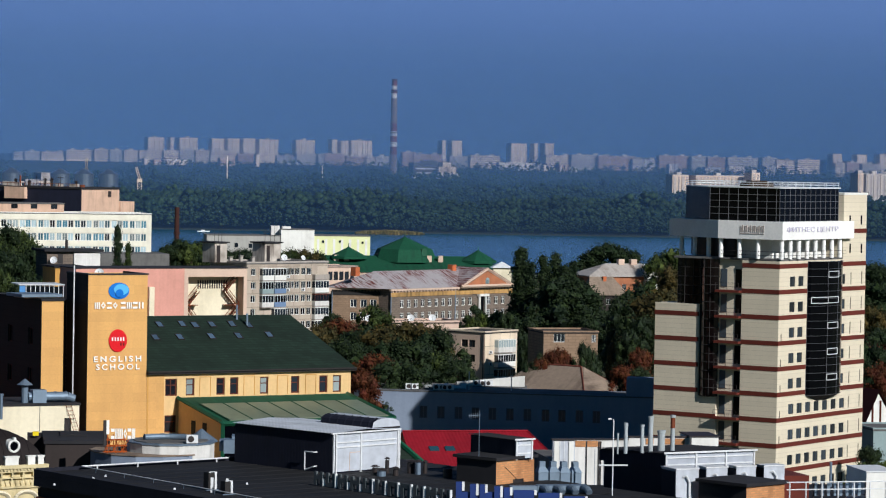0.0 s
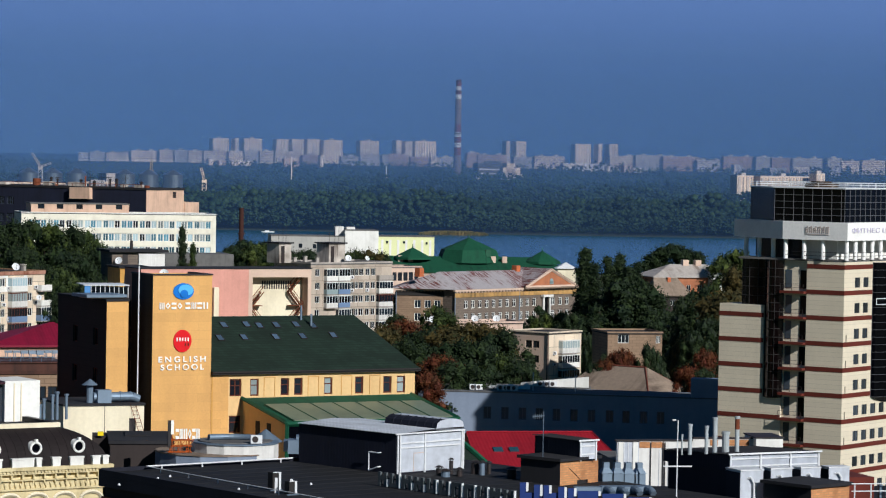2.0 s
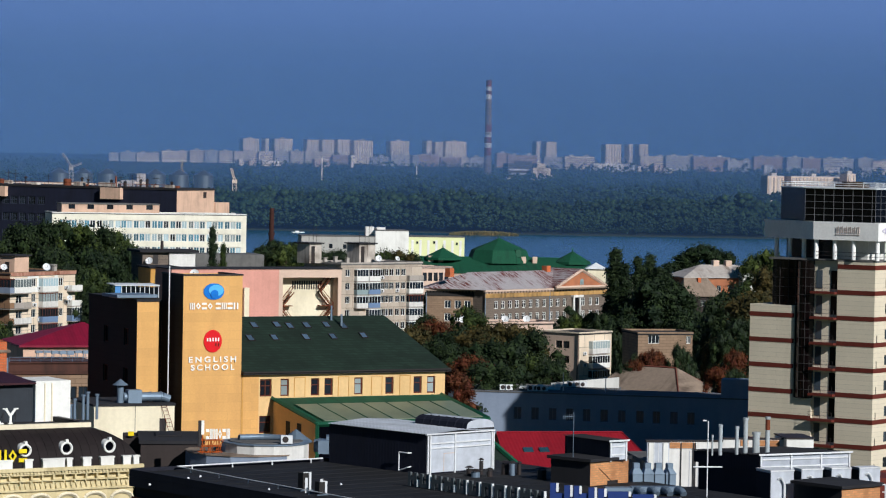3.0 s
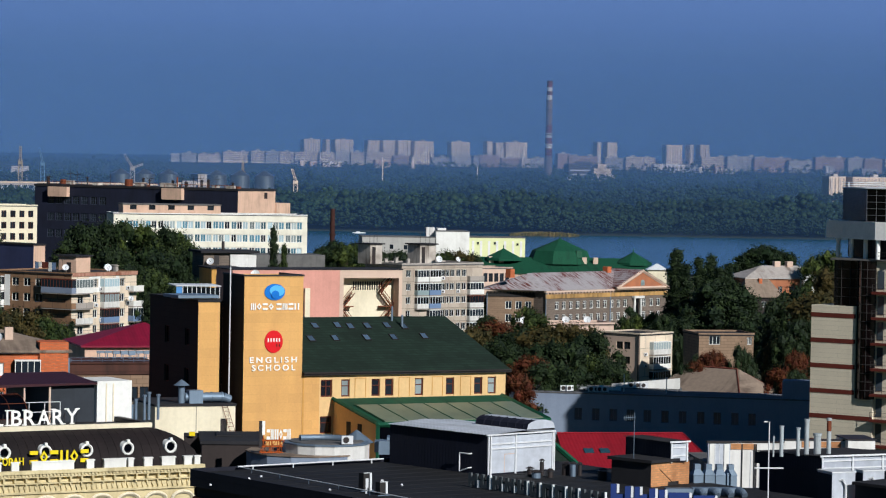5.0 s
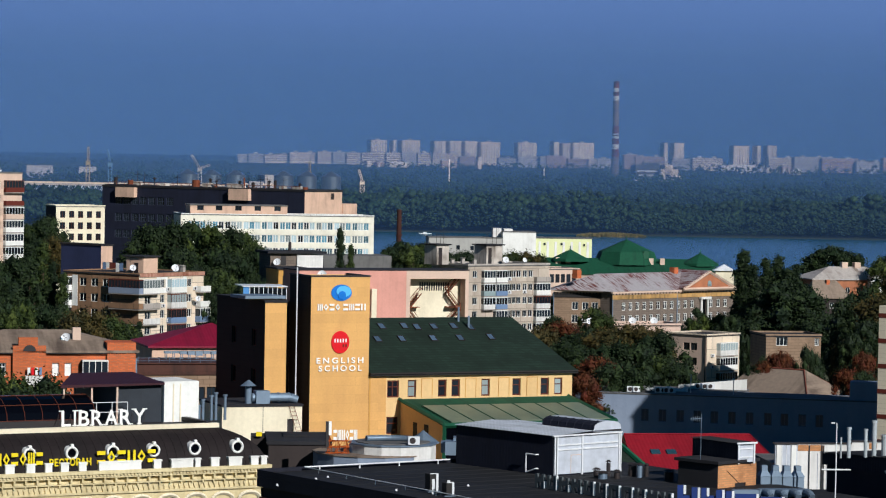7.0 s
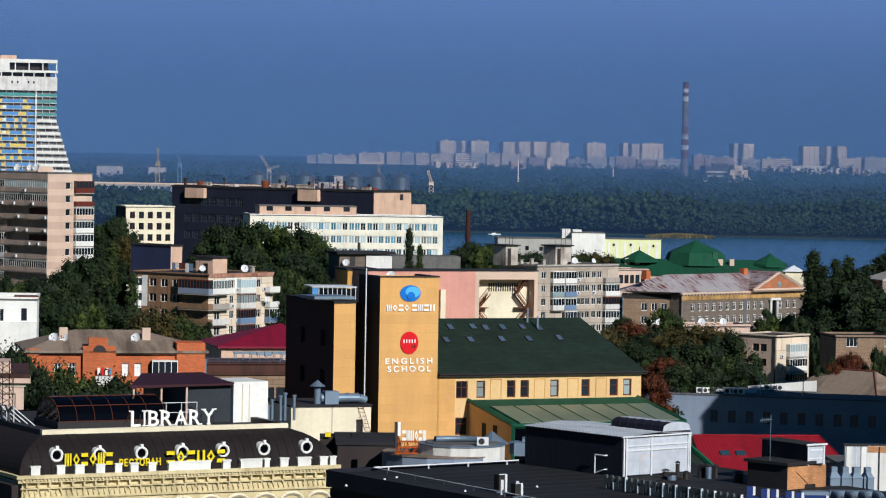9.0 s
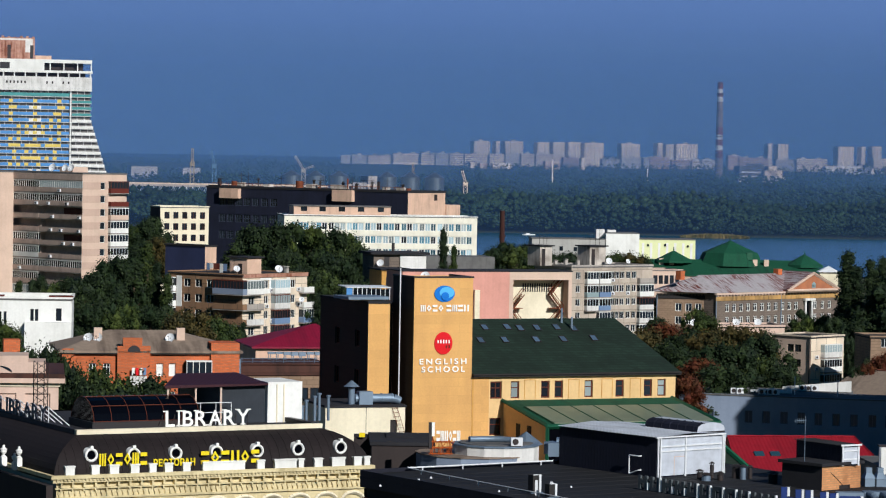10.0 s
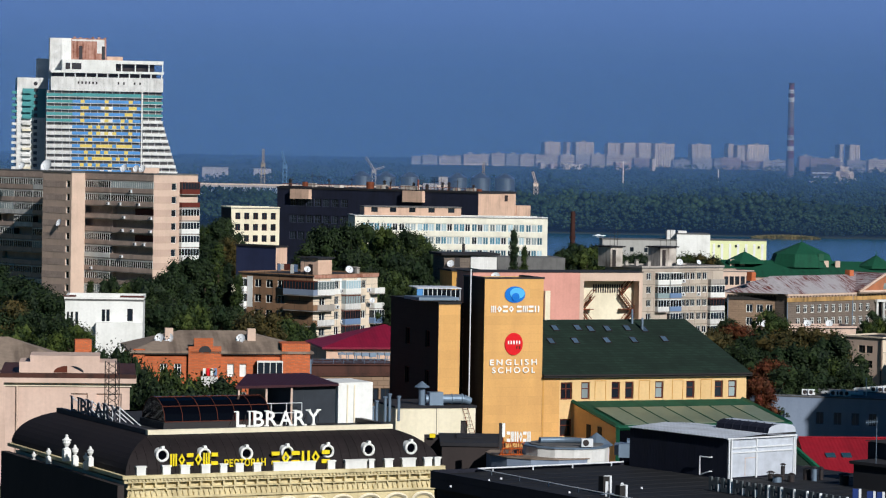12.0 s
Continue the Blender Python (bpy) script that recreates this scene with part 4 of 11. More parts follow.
    polys(bm, p, [tuple(range(n)), *[(i, n + i, n + (i + 1) % n, (i + 1) % n) for i in range(n)]])
    part("disc", bm, "red_paint", sign)
    glyph_bars(sign, cx - 0.72, cz - 0.02, [0.22] * 5, 0.36, "letter_white", -0.18, 0.08, "mark")
    glyph_bars(sign, cx + 0.2, cz - 0.5, [0.22] * 2, 0.3, "frame_brown", -0.18, 0.08, "mark")
    for t, a, wd in (("ENGLISH", (-51.75, -68.41), lot.x(-36.59) - lot.x(-51.75)), ("SCHOOL", (-50.99, -70.94), lot.x(-37.10) - lot.x(-51.00))):
        x, z = lot.xz(*a)
        words(sign, t, 0.8, "letter_white", Matrix.Translation((x, -0.1, z)), "lettering", wd, 0.04, 1.45, 0.014)
    bm = bmesh.new()
    tube(bm, (-0.6, 2.2, lot.z(-79.20, 0, 2)), (-0.6, 2.2, lot.z(-37.49, 0, 2)), 0.07)
    solo("flagpole", bm, "steel_white", "slim white pole beside the bank tower", "pole", lot.m)


M["cream_ochre"] = surface("pale_ochre_render", "dcb985", "c09a66", amount=0.45)
# cladding darkened to stand for the shaded left sides
M["dark_clad"] = coursed("shaded_cladding", "2b2724", "1d1b19", "1c1a18", 2.4, 0.6, 0.015, amount=0.4, vary=0.08)
M["glass_slate"] = glass("dull_roof_glass", "4a5d70", rough=0.25, spread=0.4)
bank()

# ---- office tower with the fitness centre ----
def office_tower():
    lot = Lot(169.52, 410, 52, -9)
    root = thing("office_tower", "beige-clad office tower with brown bands and black glass crown", "office building", lot.m)
    w = lot.x(197.70)
    zt = lot.z(-32.66)
    pitch = lot.z(-41.38) - lot.z(-49.74)
    b0 = lot.z(-34.31)
    y_main, y_bal = lot.y(157.32), lot.y(149.38)
    y_col, y_wing = lot.y(143.47), lot.y(129.09)
    # window openings of the sunny face
    floors = [b0 - pitch * i for i in range(14) if b0 - pitch * i > 2.5]
    ww, wh = 1.5, 1.35
    gx0, gx1 = lot.x(178.69), lot.x(189.35)
    holes = []
    full = [lot.x(u) for u in (173.30, 176.08, 178.86, 181.64, 184.42, 187.21, 189.99)]
    for i, z in enumerate(floors):
        zs = z - pitch + 0.66
        xs = [lot.x(173.02), lot.x(175.79), lot.x(189.50)] if i < 5 else full
        holes += [(x, zs, x + ww, zs + wh) for x in xs]
        holes += [(lot.x(192.87), zs - 0.1, lot.x(192.87) + 0.28, zs + wh + 0.2), (lot.x(196.40), zs - 0.1, lot.x(196.40) + 0.28, zs + wh + 0.3)]
        if i > 1:
            holes.append((lot.x(170.36), zs - 0.5, lot.x(170.36) + 0.28, zs + 0.6))
    bm = bmesh.new()
    wall_face(bm, (0, 0), (1, 0), w, 0, zt, holes, 0.14)
    part("wall", bm, "beige_panel", root)
    for h in holes:
        window(root, (0, 0), (1, 0), h, 0.14, "frame_dark", "glass_window", 2 if h[2] - h[0] > 1 else 1, 0.0, 0.07)
    # shaded face: clad front, balcony recess, glazed column, lower wing
    bm = bmesh.new()
    wall_face(bm, (0, y_main), (0, -1), y_main, 0, zt)
    wall_face(bm, (0.5, y_main), (-1, 0), 0.5, 0, zt)
    wall_face(bm, (0.5, y_bal), (0, -1), y_bal - y_main, 0, zt)
    wall_face(bm, (w, 0), (0, 1), y_bal, 0, zt)
    wall_face(bm, (w, y_bal + 6), (-1, 0), w - 2.1, 0, zt)
    part("wall", bm, "beige_panel", root)
    # brown bands
    for z in floors:
        for xa, xb in (((-0.05, gx0 - 0.002), (gx1 + 0.002, w + 0.05)) if floors.index(z) < 5 else ((-0.05, w + 0.05),)):
            part("band", boxes((xa, -0.05, z - 0.3, xb, -0.003, z + 0.3)), "brown_band", root)
        part("band", boxes((-0.05, -0.003, z - 0.3, -0.003, y_main, z + 0.3)), "brown_band", root)
        if floors.index(z) > 0:
            bal = part("balcony", boxes((-0.8, y_main + 0.01, z - 0.3, 0.49, y_bal, z + 0.02)), "brown_band", root)
            bm = bmesh.new()
            for yy in (y_main + 0.1, (y_main + y_bal) / 2, y_bal - 0.1):
                tube(bm, (-0.75, yy, z + 0.021), (-0.75, yy, z + 1.0), 0.03, None, 6)
            for zz in (0.5, 1.0):
                tube(bm, (-0.75, y_main + 0.1, z + zz), (-0.75, y_bal - 0.1, z + zz), 0.025, None, 6)
            part("railing", bm, "iron", bal)
        part("balcony_door", boxes((0.42, y_main + 0.3, z - pitch + 0.35, 0.498, y_main + 1.2, z - 0.6)), "glass_black", root)
        part("balcony_window", boxes((0.42, y_bal - 1.2, z - pitch + 0.4, 0.498, y_bal - 0.3, z - 0.6)), "glass_window", root)
    # dark glazed column and its wide upper part
    g0 = lot.z(-76.89, 0, y_bal)
    y_up = lot.y(134.99)
    zu = lot.z(-46.47, 0, y_wing)
    def curtain(name, x0, ya, yb, z0, z1, bulge, nz, ny):
        bm = bmesh.new()
        k = 6
        ps = [(x0 - bulge * math.sin(math.pi * i / k), ya + (yb - ya) * i / k) for i in range(k + 1)]
        for i in range(k):
            polys(bm, [(*ps[i], z0), (*ps[i], z1), (*ps[i + 1], z1), (*ps[i + 1], z0)], [(0, 1, 2, 3)])
        g = part(name, bm, "glass_bronze", root)
        bm = bmesh.new()
        for j in range(nz + 1):
            z = z0 + (z1 - z0) * j / nz
            for i in range(k):
                bar(bm, (ps[i][0] - 0.03, ps[i][1], z), (ps[i + 1][0] - 0.03, ps[i + 1][1], z), 0.07)
        for i in range(0, k + 1, max(1, k // ny)):
            bar(bm, (ps[i][0] - 0.03, ps[i][1], z0), (ps[i][0] - 0.03, ps[i][1], z1), 0.07)
        part("mullion", bm, "frame_dark", g)
    curtain("glazing", 0.4, y_bal + 0.02, y_col, g0, zt, 0.8, 16, 3)
    curtain("glazing", 1.2, y_col + 0.02, y_up, zu, zt, 0.5, 5, 3)
    bm = bmesh.new()
    wall_face(bm, (2.0, y_up), (0, -1), y_up - y_bal, 0, zt)
    wall_face(bm, (2.0 + 8, y_up), (-1, 0), 8, 0, zt)
    part("wall", bm, "frame_dark", root)
    part("wing", boxes((0.1, y_col + 0.03, 0, 9, y_wing, zu)), "beige_panel", root)
    for z in floors:
        if z < zu:
            part("band", boxes((0.05, y_col + 0.03, z - 0.3, 0.097, y_wing + 0.03, z + 0.3)), "brown_band", root)
    for z in floors:
        if z < g0 - 0.4:
            part("band", boxes((0.05, y_bal + 0.02, z - 0.3, 0.097, y_col + 0.027, z + 0.3)), "brown_band", root)
    part("underside", boxes((0.1, y_bal + 0.02, 0, 9, y_col + 0.02, g0 - 0.01)), "beige_panel", root)
    # black bay of curved glass on the sunny face
    zb = lot.z(-75.47, (gx0 + gx1) / 2)
    zq = lot.z(-32.25, (gx0 + gx1) / 2)
    k, mid, half = 10, (gx0 + gx1) / 2, (gx1 - gx0) / 2
    ps = [(mid - half * math.cos(math.pi * i / k), -1.5 * math.sin(math.pi * i / k) - 0.01) for i in range(k + 1)]
    bm = bmesh.new()
    for i in range(k):
        polys(bm, [(*ps[i], zb), (*ps[i + 1], zb), (*ps[i + 1], zq), (*ps[i], zq)], [(0, 1, 2, 3)])
    bay = part("glass_bay", bm, "glass_black", root, "curved bay of black glass")
    # underside of the bay, blackened in its colour to read as shaded
    bm = bmesh.new()
    for i in range(k):
        polys(bm, [(*ps[i], zb), (mid + (ps[i][0] - mid) * 0.3, -0.01, zb - 0.9), (mid + (ps[i + 1][0] - mid) * 0.3, -0.01, zb - 0.9), (*ps[i + 1], zb)], [(0, 1, 2, 3)])
    part("soffit", bm, "soot", bay)
    bm = bmesh.new()
    nz = 18
    for j in range(nz + 1):
        z = zb + (zq - zb) * j / nz
        for i in range(k):
            bar(bm, (ps[i][0], ps[i][1] - 0.04, z), (ps[i + 1][0], ps[i + 1][1] - 0.04, z), 0.035)
    for i in (0, 4, 6, 10):
        bar(bm, (ps[i][0], ps[i][1] - 0.04, zb), (ps[i][0], ps[i][1] - 0.04, zq), 0.04)
    part("mullion", bm, "alu_dark", bay)
    for v, i0, i1 in ((-37.39, 4, 6), (-45.71, 1, 4), (-45.66, 4, 6), (-53.94, 4, 6), (-62.40, 4, 6), (-70.68, 4, 6)):
        z = lot.z(v, mid)
        edge = [Vector((x, y - 0.1, z)) for x, y in ps[i0:i1 + 1]]
        up = Vector((0, 0, 0.8))
        bm = bmesh.new()
        for p, q in zip(edge, edge[1:]):
            bar(bm, p, q, 0.09)
            bar(bm, p + up, q + up, 0.09)
        for p in (edge[0], edge[-1]):
            bar(bm, p, p + up, 0.09)
        part("vent_sash", bm, "steel_white", bay)
    # right-hand shaft that rises past the terrace
    sx = lot.x(190.21)
    zs = lot.z(-10.59, w)
    part("shaft", boxes((sx, 0.002, zt + 0.002, w, 7, zs)), "beige_panel", root)
    for v in (-22.17,):
        z = lot.z(v, w)
        part("band", boxes((sx + 1, -0.05, z - 0.3, w + 0.05, 0.0, z + 0.3)), "brown_band", root)
    for u, v in ((192.06, -20.36), (195.77, -20.30), (192.26, -29.54), (195.97, -29.48)):
        x, z = lot.xz(u, v)
        part("slit_window", boxes((x, -0.03, z, x + 0.4, 0.0, z + 1.3)), "glass_black", root)
    # terrace, columns, fascia and glass crown
    zf0, zf1 = lot.z(-25.69), lot.z(-19.82)
    zg = lot.z(-9.02)
    fx = lot.x(192.10)
    yc, ye = lot.y(149.20, -0.7), lot.y(134.64, 5.5)
    ring = lambda o: [(-o, -o), (fx, -o), (fx, ye), (5.5 - o, ye + o * 0.3), (-o, yc)]
    part("terrace_floor", boxes((0, 0, zt + 0.003, sx - 0.01, y_up, zt + 0.25)), "tar_light", root)
    bm = bmesh.new()
    prism(bm, ring(0.75), zf0, zf1)
    part("fascia", bm, "bright_white", root, "white fascia with faded lettering")
    core = [(2.6, 2.6), (sx - 0.02, 2.6), (sx - 0.02, ye - 2), (7.5, ye - 2), (2.6, yc - 1)]
    bm = bmesh.new()
    prism(bm, core, zt + 0.26, zf0 - 0.01)
    part("core_wall", bm, "white", root)
    bm = bmesh.new()
    prism(bm, [(2.5, yc - 1.4), (2.56, yc - 1.0), (7.46, ye - 2.0), (7.2, ye - 1.9), (2.2, yc - 1.0)], zt + 0.26, zf0 - 0.02)
    part("terrace_glazing", bm, "glass_black", root)
    cols = [(0.1 + t, -0.2) for t in steps(0, sx - 1.5, 8)] + [(-0.2, t) for t in steps(3.2, yc - 0.2, 3)] + [(1.4, yc + 2.6), (2.8, yc + 5.6), (4.1, yc + 8.4)]
    for x, y in cols:
        bm = bmesh.new()
        tube(bm, (x, y, zt + 0.251), (x, y, zf0 - 0.003), 0.3, None, 12)
        part("column", bm, "bright_white", root)
    bm = bmesh.new()
    for a, b in (((-0.45, -0.45), (sx, -0.45)), ((-0.45, -0.45), (-0.45, yc))):
        for zz in (0.5, 1.0):
            bar(bm, (*a, zt + 0.25 + zz), (*b, zt + 0.25 + zz), 0.04)
    part("terrace_rail", bm, "iron", root)
    gr = [(0.4, 0.4), (lot.x(188.33, 0.4), 0.4), (lot.x(188.33, 0.4), ye - 1), (6.7, ye - 1.2), (0.4, lot.y(146.39, 0.4))]
    bm = bmesh.new()
    prism(bm, gr, zf1 + 0.003, zg)
    crown = part("glass_crown", bm, "glass_black", root, "black glass top storey with thin pale mullions")
    bm = bmesh.new()
    n = len(gr)
    for i in range(n):
        a, b = Vector((*gr[i], 0)), Vector((*gr[(i + 1) % n], 0))
        out = Vector(((b - a).y, -(b - a).x, 0)).normalized() * 0.04
        ln = (b - a).length
        if i in (2, 3):
            continue
        for j in range(6):
            z = Vector((0, 0, zf1 + (zg - zf1) * j / 5))
            bar(bm, a + z + out, b + z + out, 0.05)
        for j in range(int(ln / 1.45) + 1):
            p = a + (b - a) * min(1, j * 1.45 / ln) + out
            bar(bm, p + Vector((0, 0, zf1)), p + Vector((0, 0, zg)), 0.05)
    part("mullion", bm, "alu_dark", crown)
    bm = bmesh.new()
    prism(bm, [(x * 1.0 - 0.25 if x < 5 else x + 0.3, y - 0.25 if y < 5 else y + 0.3) for x, y in gr], zg + 0.003, zg + 0.16)
    part("crown_roof", bm, "steel_white", root)
    bm = bmesh.new()
    for i in range(n):
        a, b = Vector((*gr[i], zg + 0.16)), Vector((*gr[(i + 1) % n], zg + 0.16))
        for zz in (0.3, 0.6):
            bar(bm, a + Vector((0, 0, zz)), b + Vector((0, 0, zz)), 0.06)
        for j in range(int((b - a).length / 2.2) + 1):
            p = a + (b - a) * min(1, j * 2.2 / (b - a).length)
            bar(bm, p, p + Vector((0, 0, 0.6)), 0.06)
    part("roof_rail", bm, "steel_white", root)
    x, z = lot.xz(169.89, -22.55)
    words(root, "ФИТНЕС ЦЕНТР", 0.9, "letter_lilac", Matrix.Translation((x, -0.83, lot.z(-23.10, x))), "lettering", lot.x(186.73) - x, 0.04)
    # faded mark on the shaded side of the fascia
    y0, y1 = lot.y(156.39, -0.8), lot.y(164.14, -0.8)
    zc = lot.z(-23.26, 0, (y0 + y1) / 2)
    for i, t in enumerate(steps(y1, y0 - 0.45, 6)):
        part("mark", boxes((-0.82, t, zc, -0.752, t + 0.12, zc + 0.9), (-0.82, t + 0.3, zc, -0.752, t + 0.4, zc + 0.75), (-0.82, t, zc + (0.35 if i % 2 else 0.75), -0.752, t + 0.4, zc + (0.45 if i % 2 else 0.85))), "letter_rust", root)
    part("mark", boxes((-0.82, y1, zc - 0.25, -0.752, y0, zc - 0.15)), "letter_rust", root)
    part("shaft_cap", boxes((sx - 0.1, -0.1, zs + 0.003, w + 0.1, 7.1, zs + 0.3)), "white", root)
    bm = bmesh.new()
    prism(bm, [(6 + 2.4 * math.cos(i * math.pi / 4), 7 + 2.4 * math.sin(i * math.pi / 4)) for i in range(8)], zg + 0.17, zg + 0.6)
    prism(bm, [(6 + 1.5 * math.cos(i * math.pi / 4), 7 + 1.5 * math.sin(i * math.pi / 4)) for i in range(8)], zg + 0.6, zg + 0.95)
    part("lift_head", bm, "bark", root)
    return lot, zg


M["glass_window"] = glass("office_window_glass", "39424a", rough=0.1, spread=0.6)
M["bright_white"] = surface("bright_white_cladding", "f2f2f0", "c4c4c2", amount=0.25)
M["glass_bronze"] = glass("bronze_tinted_glass", "0e0809", rough=0.12, spread=0.3, spec=0.35)
M["alu_dark"] = surface("grey_mullions", "5b5d62", "42444a", rough=0.5, amount=0.3)
M["letter_lilac"] = surface("faded_lilac_letters", "c6c1d4", "b3aec6", amount=0.2)
tower_lot, tower_top = office_tower()

# ---- middle distance ----
def rooftop_clutter(root_m, w, dp, z, seed, dishes=3, vents=4):
    """Vents, aerials and dishes on a flat roof."""
    rng = random.Random(seed)
    for i in range(vents):
        x, y = rng.uniform(0.1, 0.9) * w, rng.uniform(0.1, 0.8) * dp
        bm = bmesh.new()
        h = rng.uniform(0.7, 1.4)
        box(bm, x - 0.35, y - 0.3, z, x + 0.35, y + 0.3, z + h)
        box(bm, x - 0.45, y - 0.4, z + h + 0.12, x + 0.45, y + 0.4, z + h + 0.2)
        for sx in (-0.3, 0.25):
            box(bm, x + sx, y - 0.25, z + h, x + sx + 0.06, y - 0.19, z + h + 0.12)
        solo("roof_vent", bm, "grey_panel", "squat masonry roof vent with a cap", "vent", root_m, "roof vents")
    for i in range(dishes):
        dish(root_m @ pose(rng.uniform(0.08, 0.92) * w, rng.uniform(0.03, 0.4) * dp, z, 0, 0, rng.uniform(-70, 30)), rng.uniform(0.5, 0.8))
    for i in range(2):
        x, y = rng.uniform(0.1, 0.9) * w, rng.uniform(0.2, 0.7) * dp
        bm = bmesh.new()
        tube(bm, (x, y, z), (x, y, z + 3.2), 0.035, None, 6)
        for k in range(4):
            bar(bm, (x - 0.5, y, z + 2.2 + k * 0.28), (x + 0.5, y, z + 2.2 + k * 0.28), 0.02)
        solo("roof_aerial", bm, "iron", "thin rooftop television aerial", "aerial", root_m, "roof aerials")


def balcony(root, o, a, s0, s1, z, depth=1.1, glazed=True, mat="white_dirty", slab=0.18, front_h=1.0, frame="frame_white", pane="glass"):
    """A balcony on the wall that starts at o and runs along a, from s0 to s1, floor at z."""
    ax = Vector((*a, 0)).normalized()
    m = Matrix.Translation((*o, 0)) @ Matrix.Rotation(math.atan2(ax.y, ax.x), 4, "Z")
    w = s1 - s0
    b = part("balcony", boxes((0, -depth, -slab, w, -0.003, 0)), "grey_panel", root)
    b.matrix_basis = m @ Matrix.Translation((s0, 0, z))
    part("balcony_front", boxes((0.02, -depth - 0.05, 0.004, w - 0.02, -depth, front_h), (0.02, -depth, 0.004, 0.07, -0.01, front_h), (w - 0.07, -depth, 0.004, w - 0.02, -0.01, front_h)), mat, b)
    if glazed:
        n = max(2, round(w / 0.75))
        bm = bmesh.new()
        for i in range(n + 1):
            x = 0.03 + (w - 0.13) * i / n
            box(bm, x, -depth - 0.04, front_h, x + 0.07, -depth + 0.03, 2.35)
        box(bm, 0.02, -depth - 0.05, 2.35, w - 0.02, -0.01, 2.5)
        part("glazing", bm, frame, b)
        part("pane", boxes((0.1, -depth, front_h, w - 0.1, -depth + 0.02, 2.34), (0.04, -depth + 0.05, front_h, 0.06, -0.02, 2.34), (w - 0.06, -depth + 0.05, front_h, w - 0.04, -0.02, 2.34)), pane, b)
    return b


def theatre():
    lot = Lot(-34.56, 480, 24, -6)
    root = thing("theatre", "pink rendered theatre fly tower with a pale portal recess", "theatre", lot.m)
    x1, x2 = lot.x(-23.00), lot.x(-2.91)
    xl = lot.x(-57.57)
    zt = lot.z(-37.95, x1)
    bm = bmesh.new()
    wall_face(bm, (xl, 0), (1, 0), x1 - xl, 0, zt)
    wall_face(bm, (xl, 7), (0, -1), 7, 0, zt)
    wall_face(bm, (x1, 0), (0, 1), 2.0, 0, zt)
    part("wall", bm, "pink", root)
    part("roof", boxes((xl - 0.1, -0.1, zt + 0.003, x2 + 0.1, 7, zt + 0.15)), "tar", root)
    # portal frame with a deep recess
    rx0, rx1 = lot.x(-21.73), lot.x(-3.99)
    rz = lot.z(-40.43, (rx0 + rx1) / 2)
    bm = bmesh.new()
    wall_face(bm, (x1 + 0.004, 0), (1, 0), x2 - x1, 0, zt, [(rx0 - x1, 0.2, rx1 - x1, rz)], 2.2)
    wall_face(bm, (x2, 0), (0, 1), 7, 0, zt)
    wall_face(bm, (x2, 7), (-1, 0), x2 - xl, 0, zt)
    part("portal", bm, "tan_light", root)
    part("recess_wall", boxes((rx0 - 0.3, 2.21, 0, rx1 + 0.3, 2.5, rz + 0.3)), "cream", root)
    zs0, zs1 = lot.z(-44.42, rx0, 2), lot.z(-41.70, rx0, 2)
    for t in steps(lot.x(-18.72, 2.1), lot.x(-9.67, 2.1), 13):
        part("slot", boxes((t, 2.12, zs0, t + 0.2, 2.206, zs1)), "iron", root)
    for side in (0, 1):
        xa = rx0 + 0.1 if side == 0 else rx1 - 2.6
        st = part("fire_escape", boxes((xa, 0.9, zs0 - 2.6, xa + 2.0, 2.1, zs0 - 2.5)), "rust", root, "rusty steel fire stair")
        bm = bmesh.new()
        for k in range(2 + side):
            za = zs0 - 5.6 + k * 2.6
            xb, xc = (xa, xa + 2.2) if (k + side) % 2 else (xa + 2.2, xa)
            for yy in (0.9, 2.0):
                bar(bm, (xb, yy, za), (xc, yy, za + 2.6), 0.12)
                bar(bm, (xb, yy, za + 0.9), (xc, yy, za + 3.5), 0.08)
            for q in range(8):
                box(bm, xb + (xc - xb) * q / 8 - 0.15, 0.9, za + 2.6 * q / 8, xb + (xc - xb) * q / 8 + 0.15, 2.0, za + 2.6 * q / 8 + 0.05)
            bar(bm, (xb, 0.9, za), (xb, 0.9, za + 1.1), 0.08)
        part("flight", bm, "rust", st)
    # narrow pale pier and back block
    part("pier", boxes((lot.x(-34.56), -0.6, 0, lot.x(-32.94), -0.004, lot.z(-44.01, 0))), "cream", root)
    for t in (lot.x(-56.0), lot.x(-54.6)):
        part("ventilator", boxes((t, -0.08, zt - 1.3, t + 0.5, -0.003, zt - 0.7)), "iron", root)
    dish(lot.m @ pose(lot.x(-50.18, -0.6), -0.6, zt - 1.6, 0, 0, -30), 0.75)


theatre()


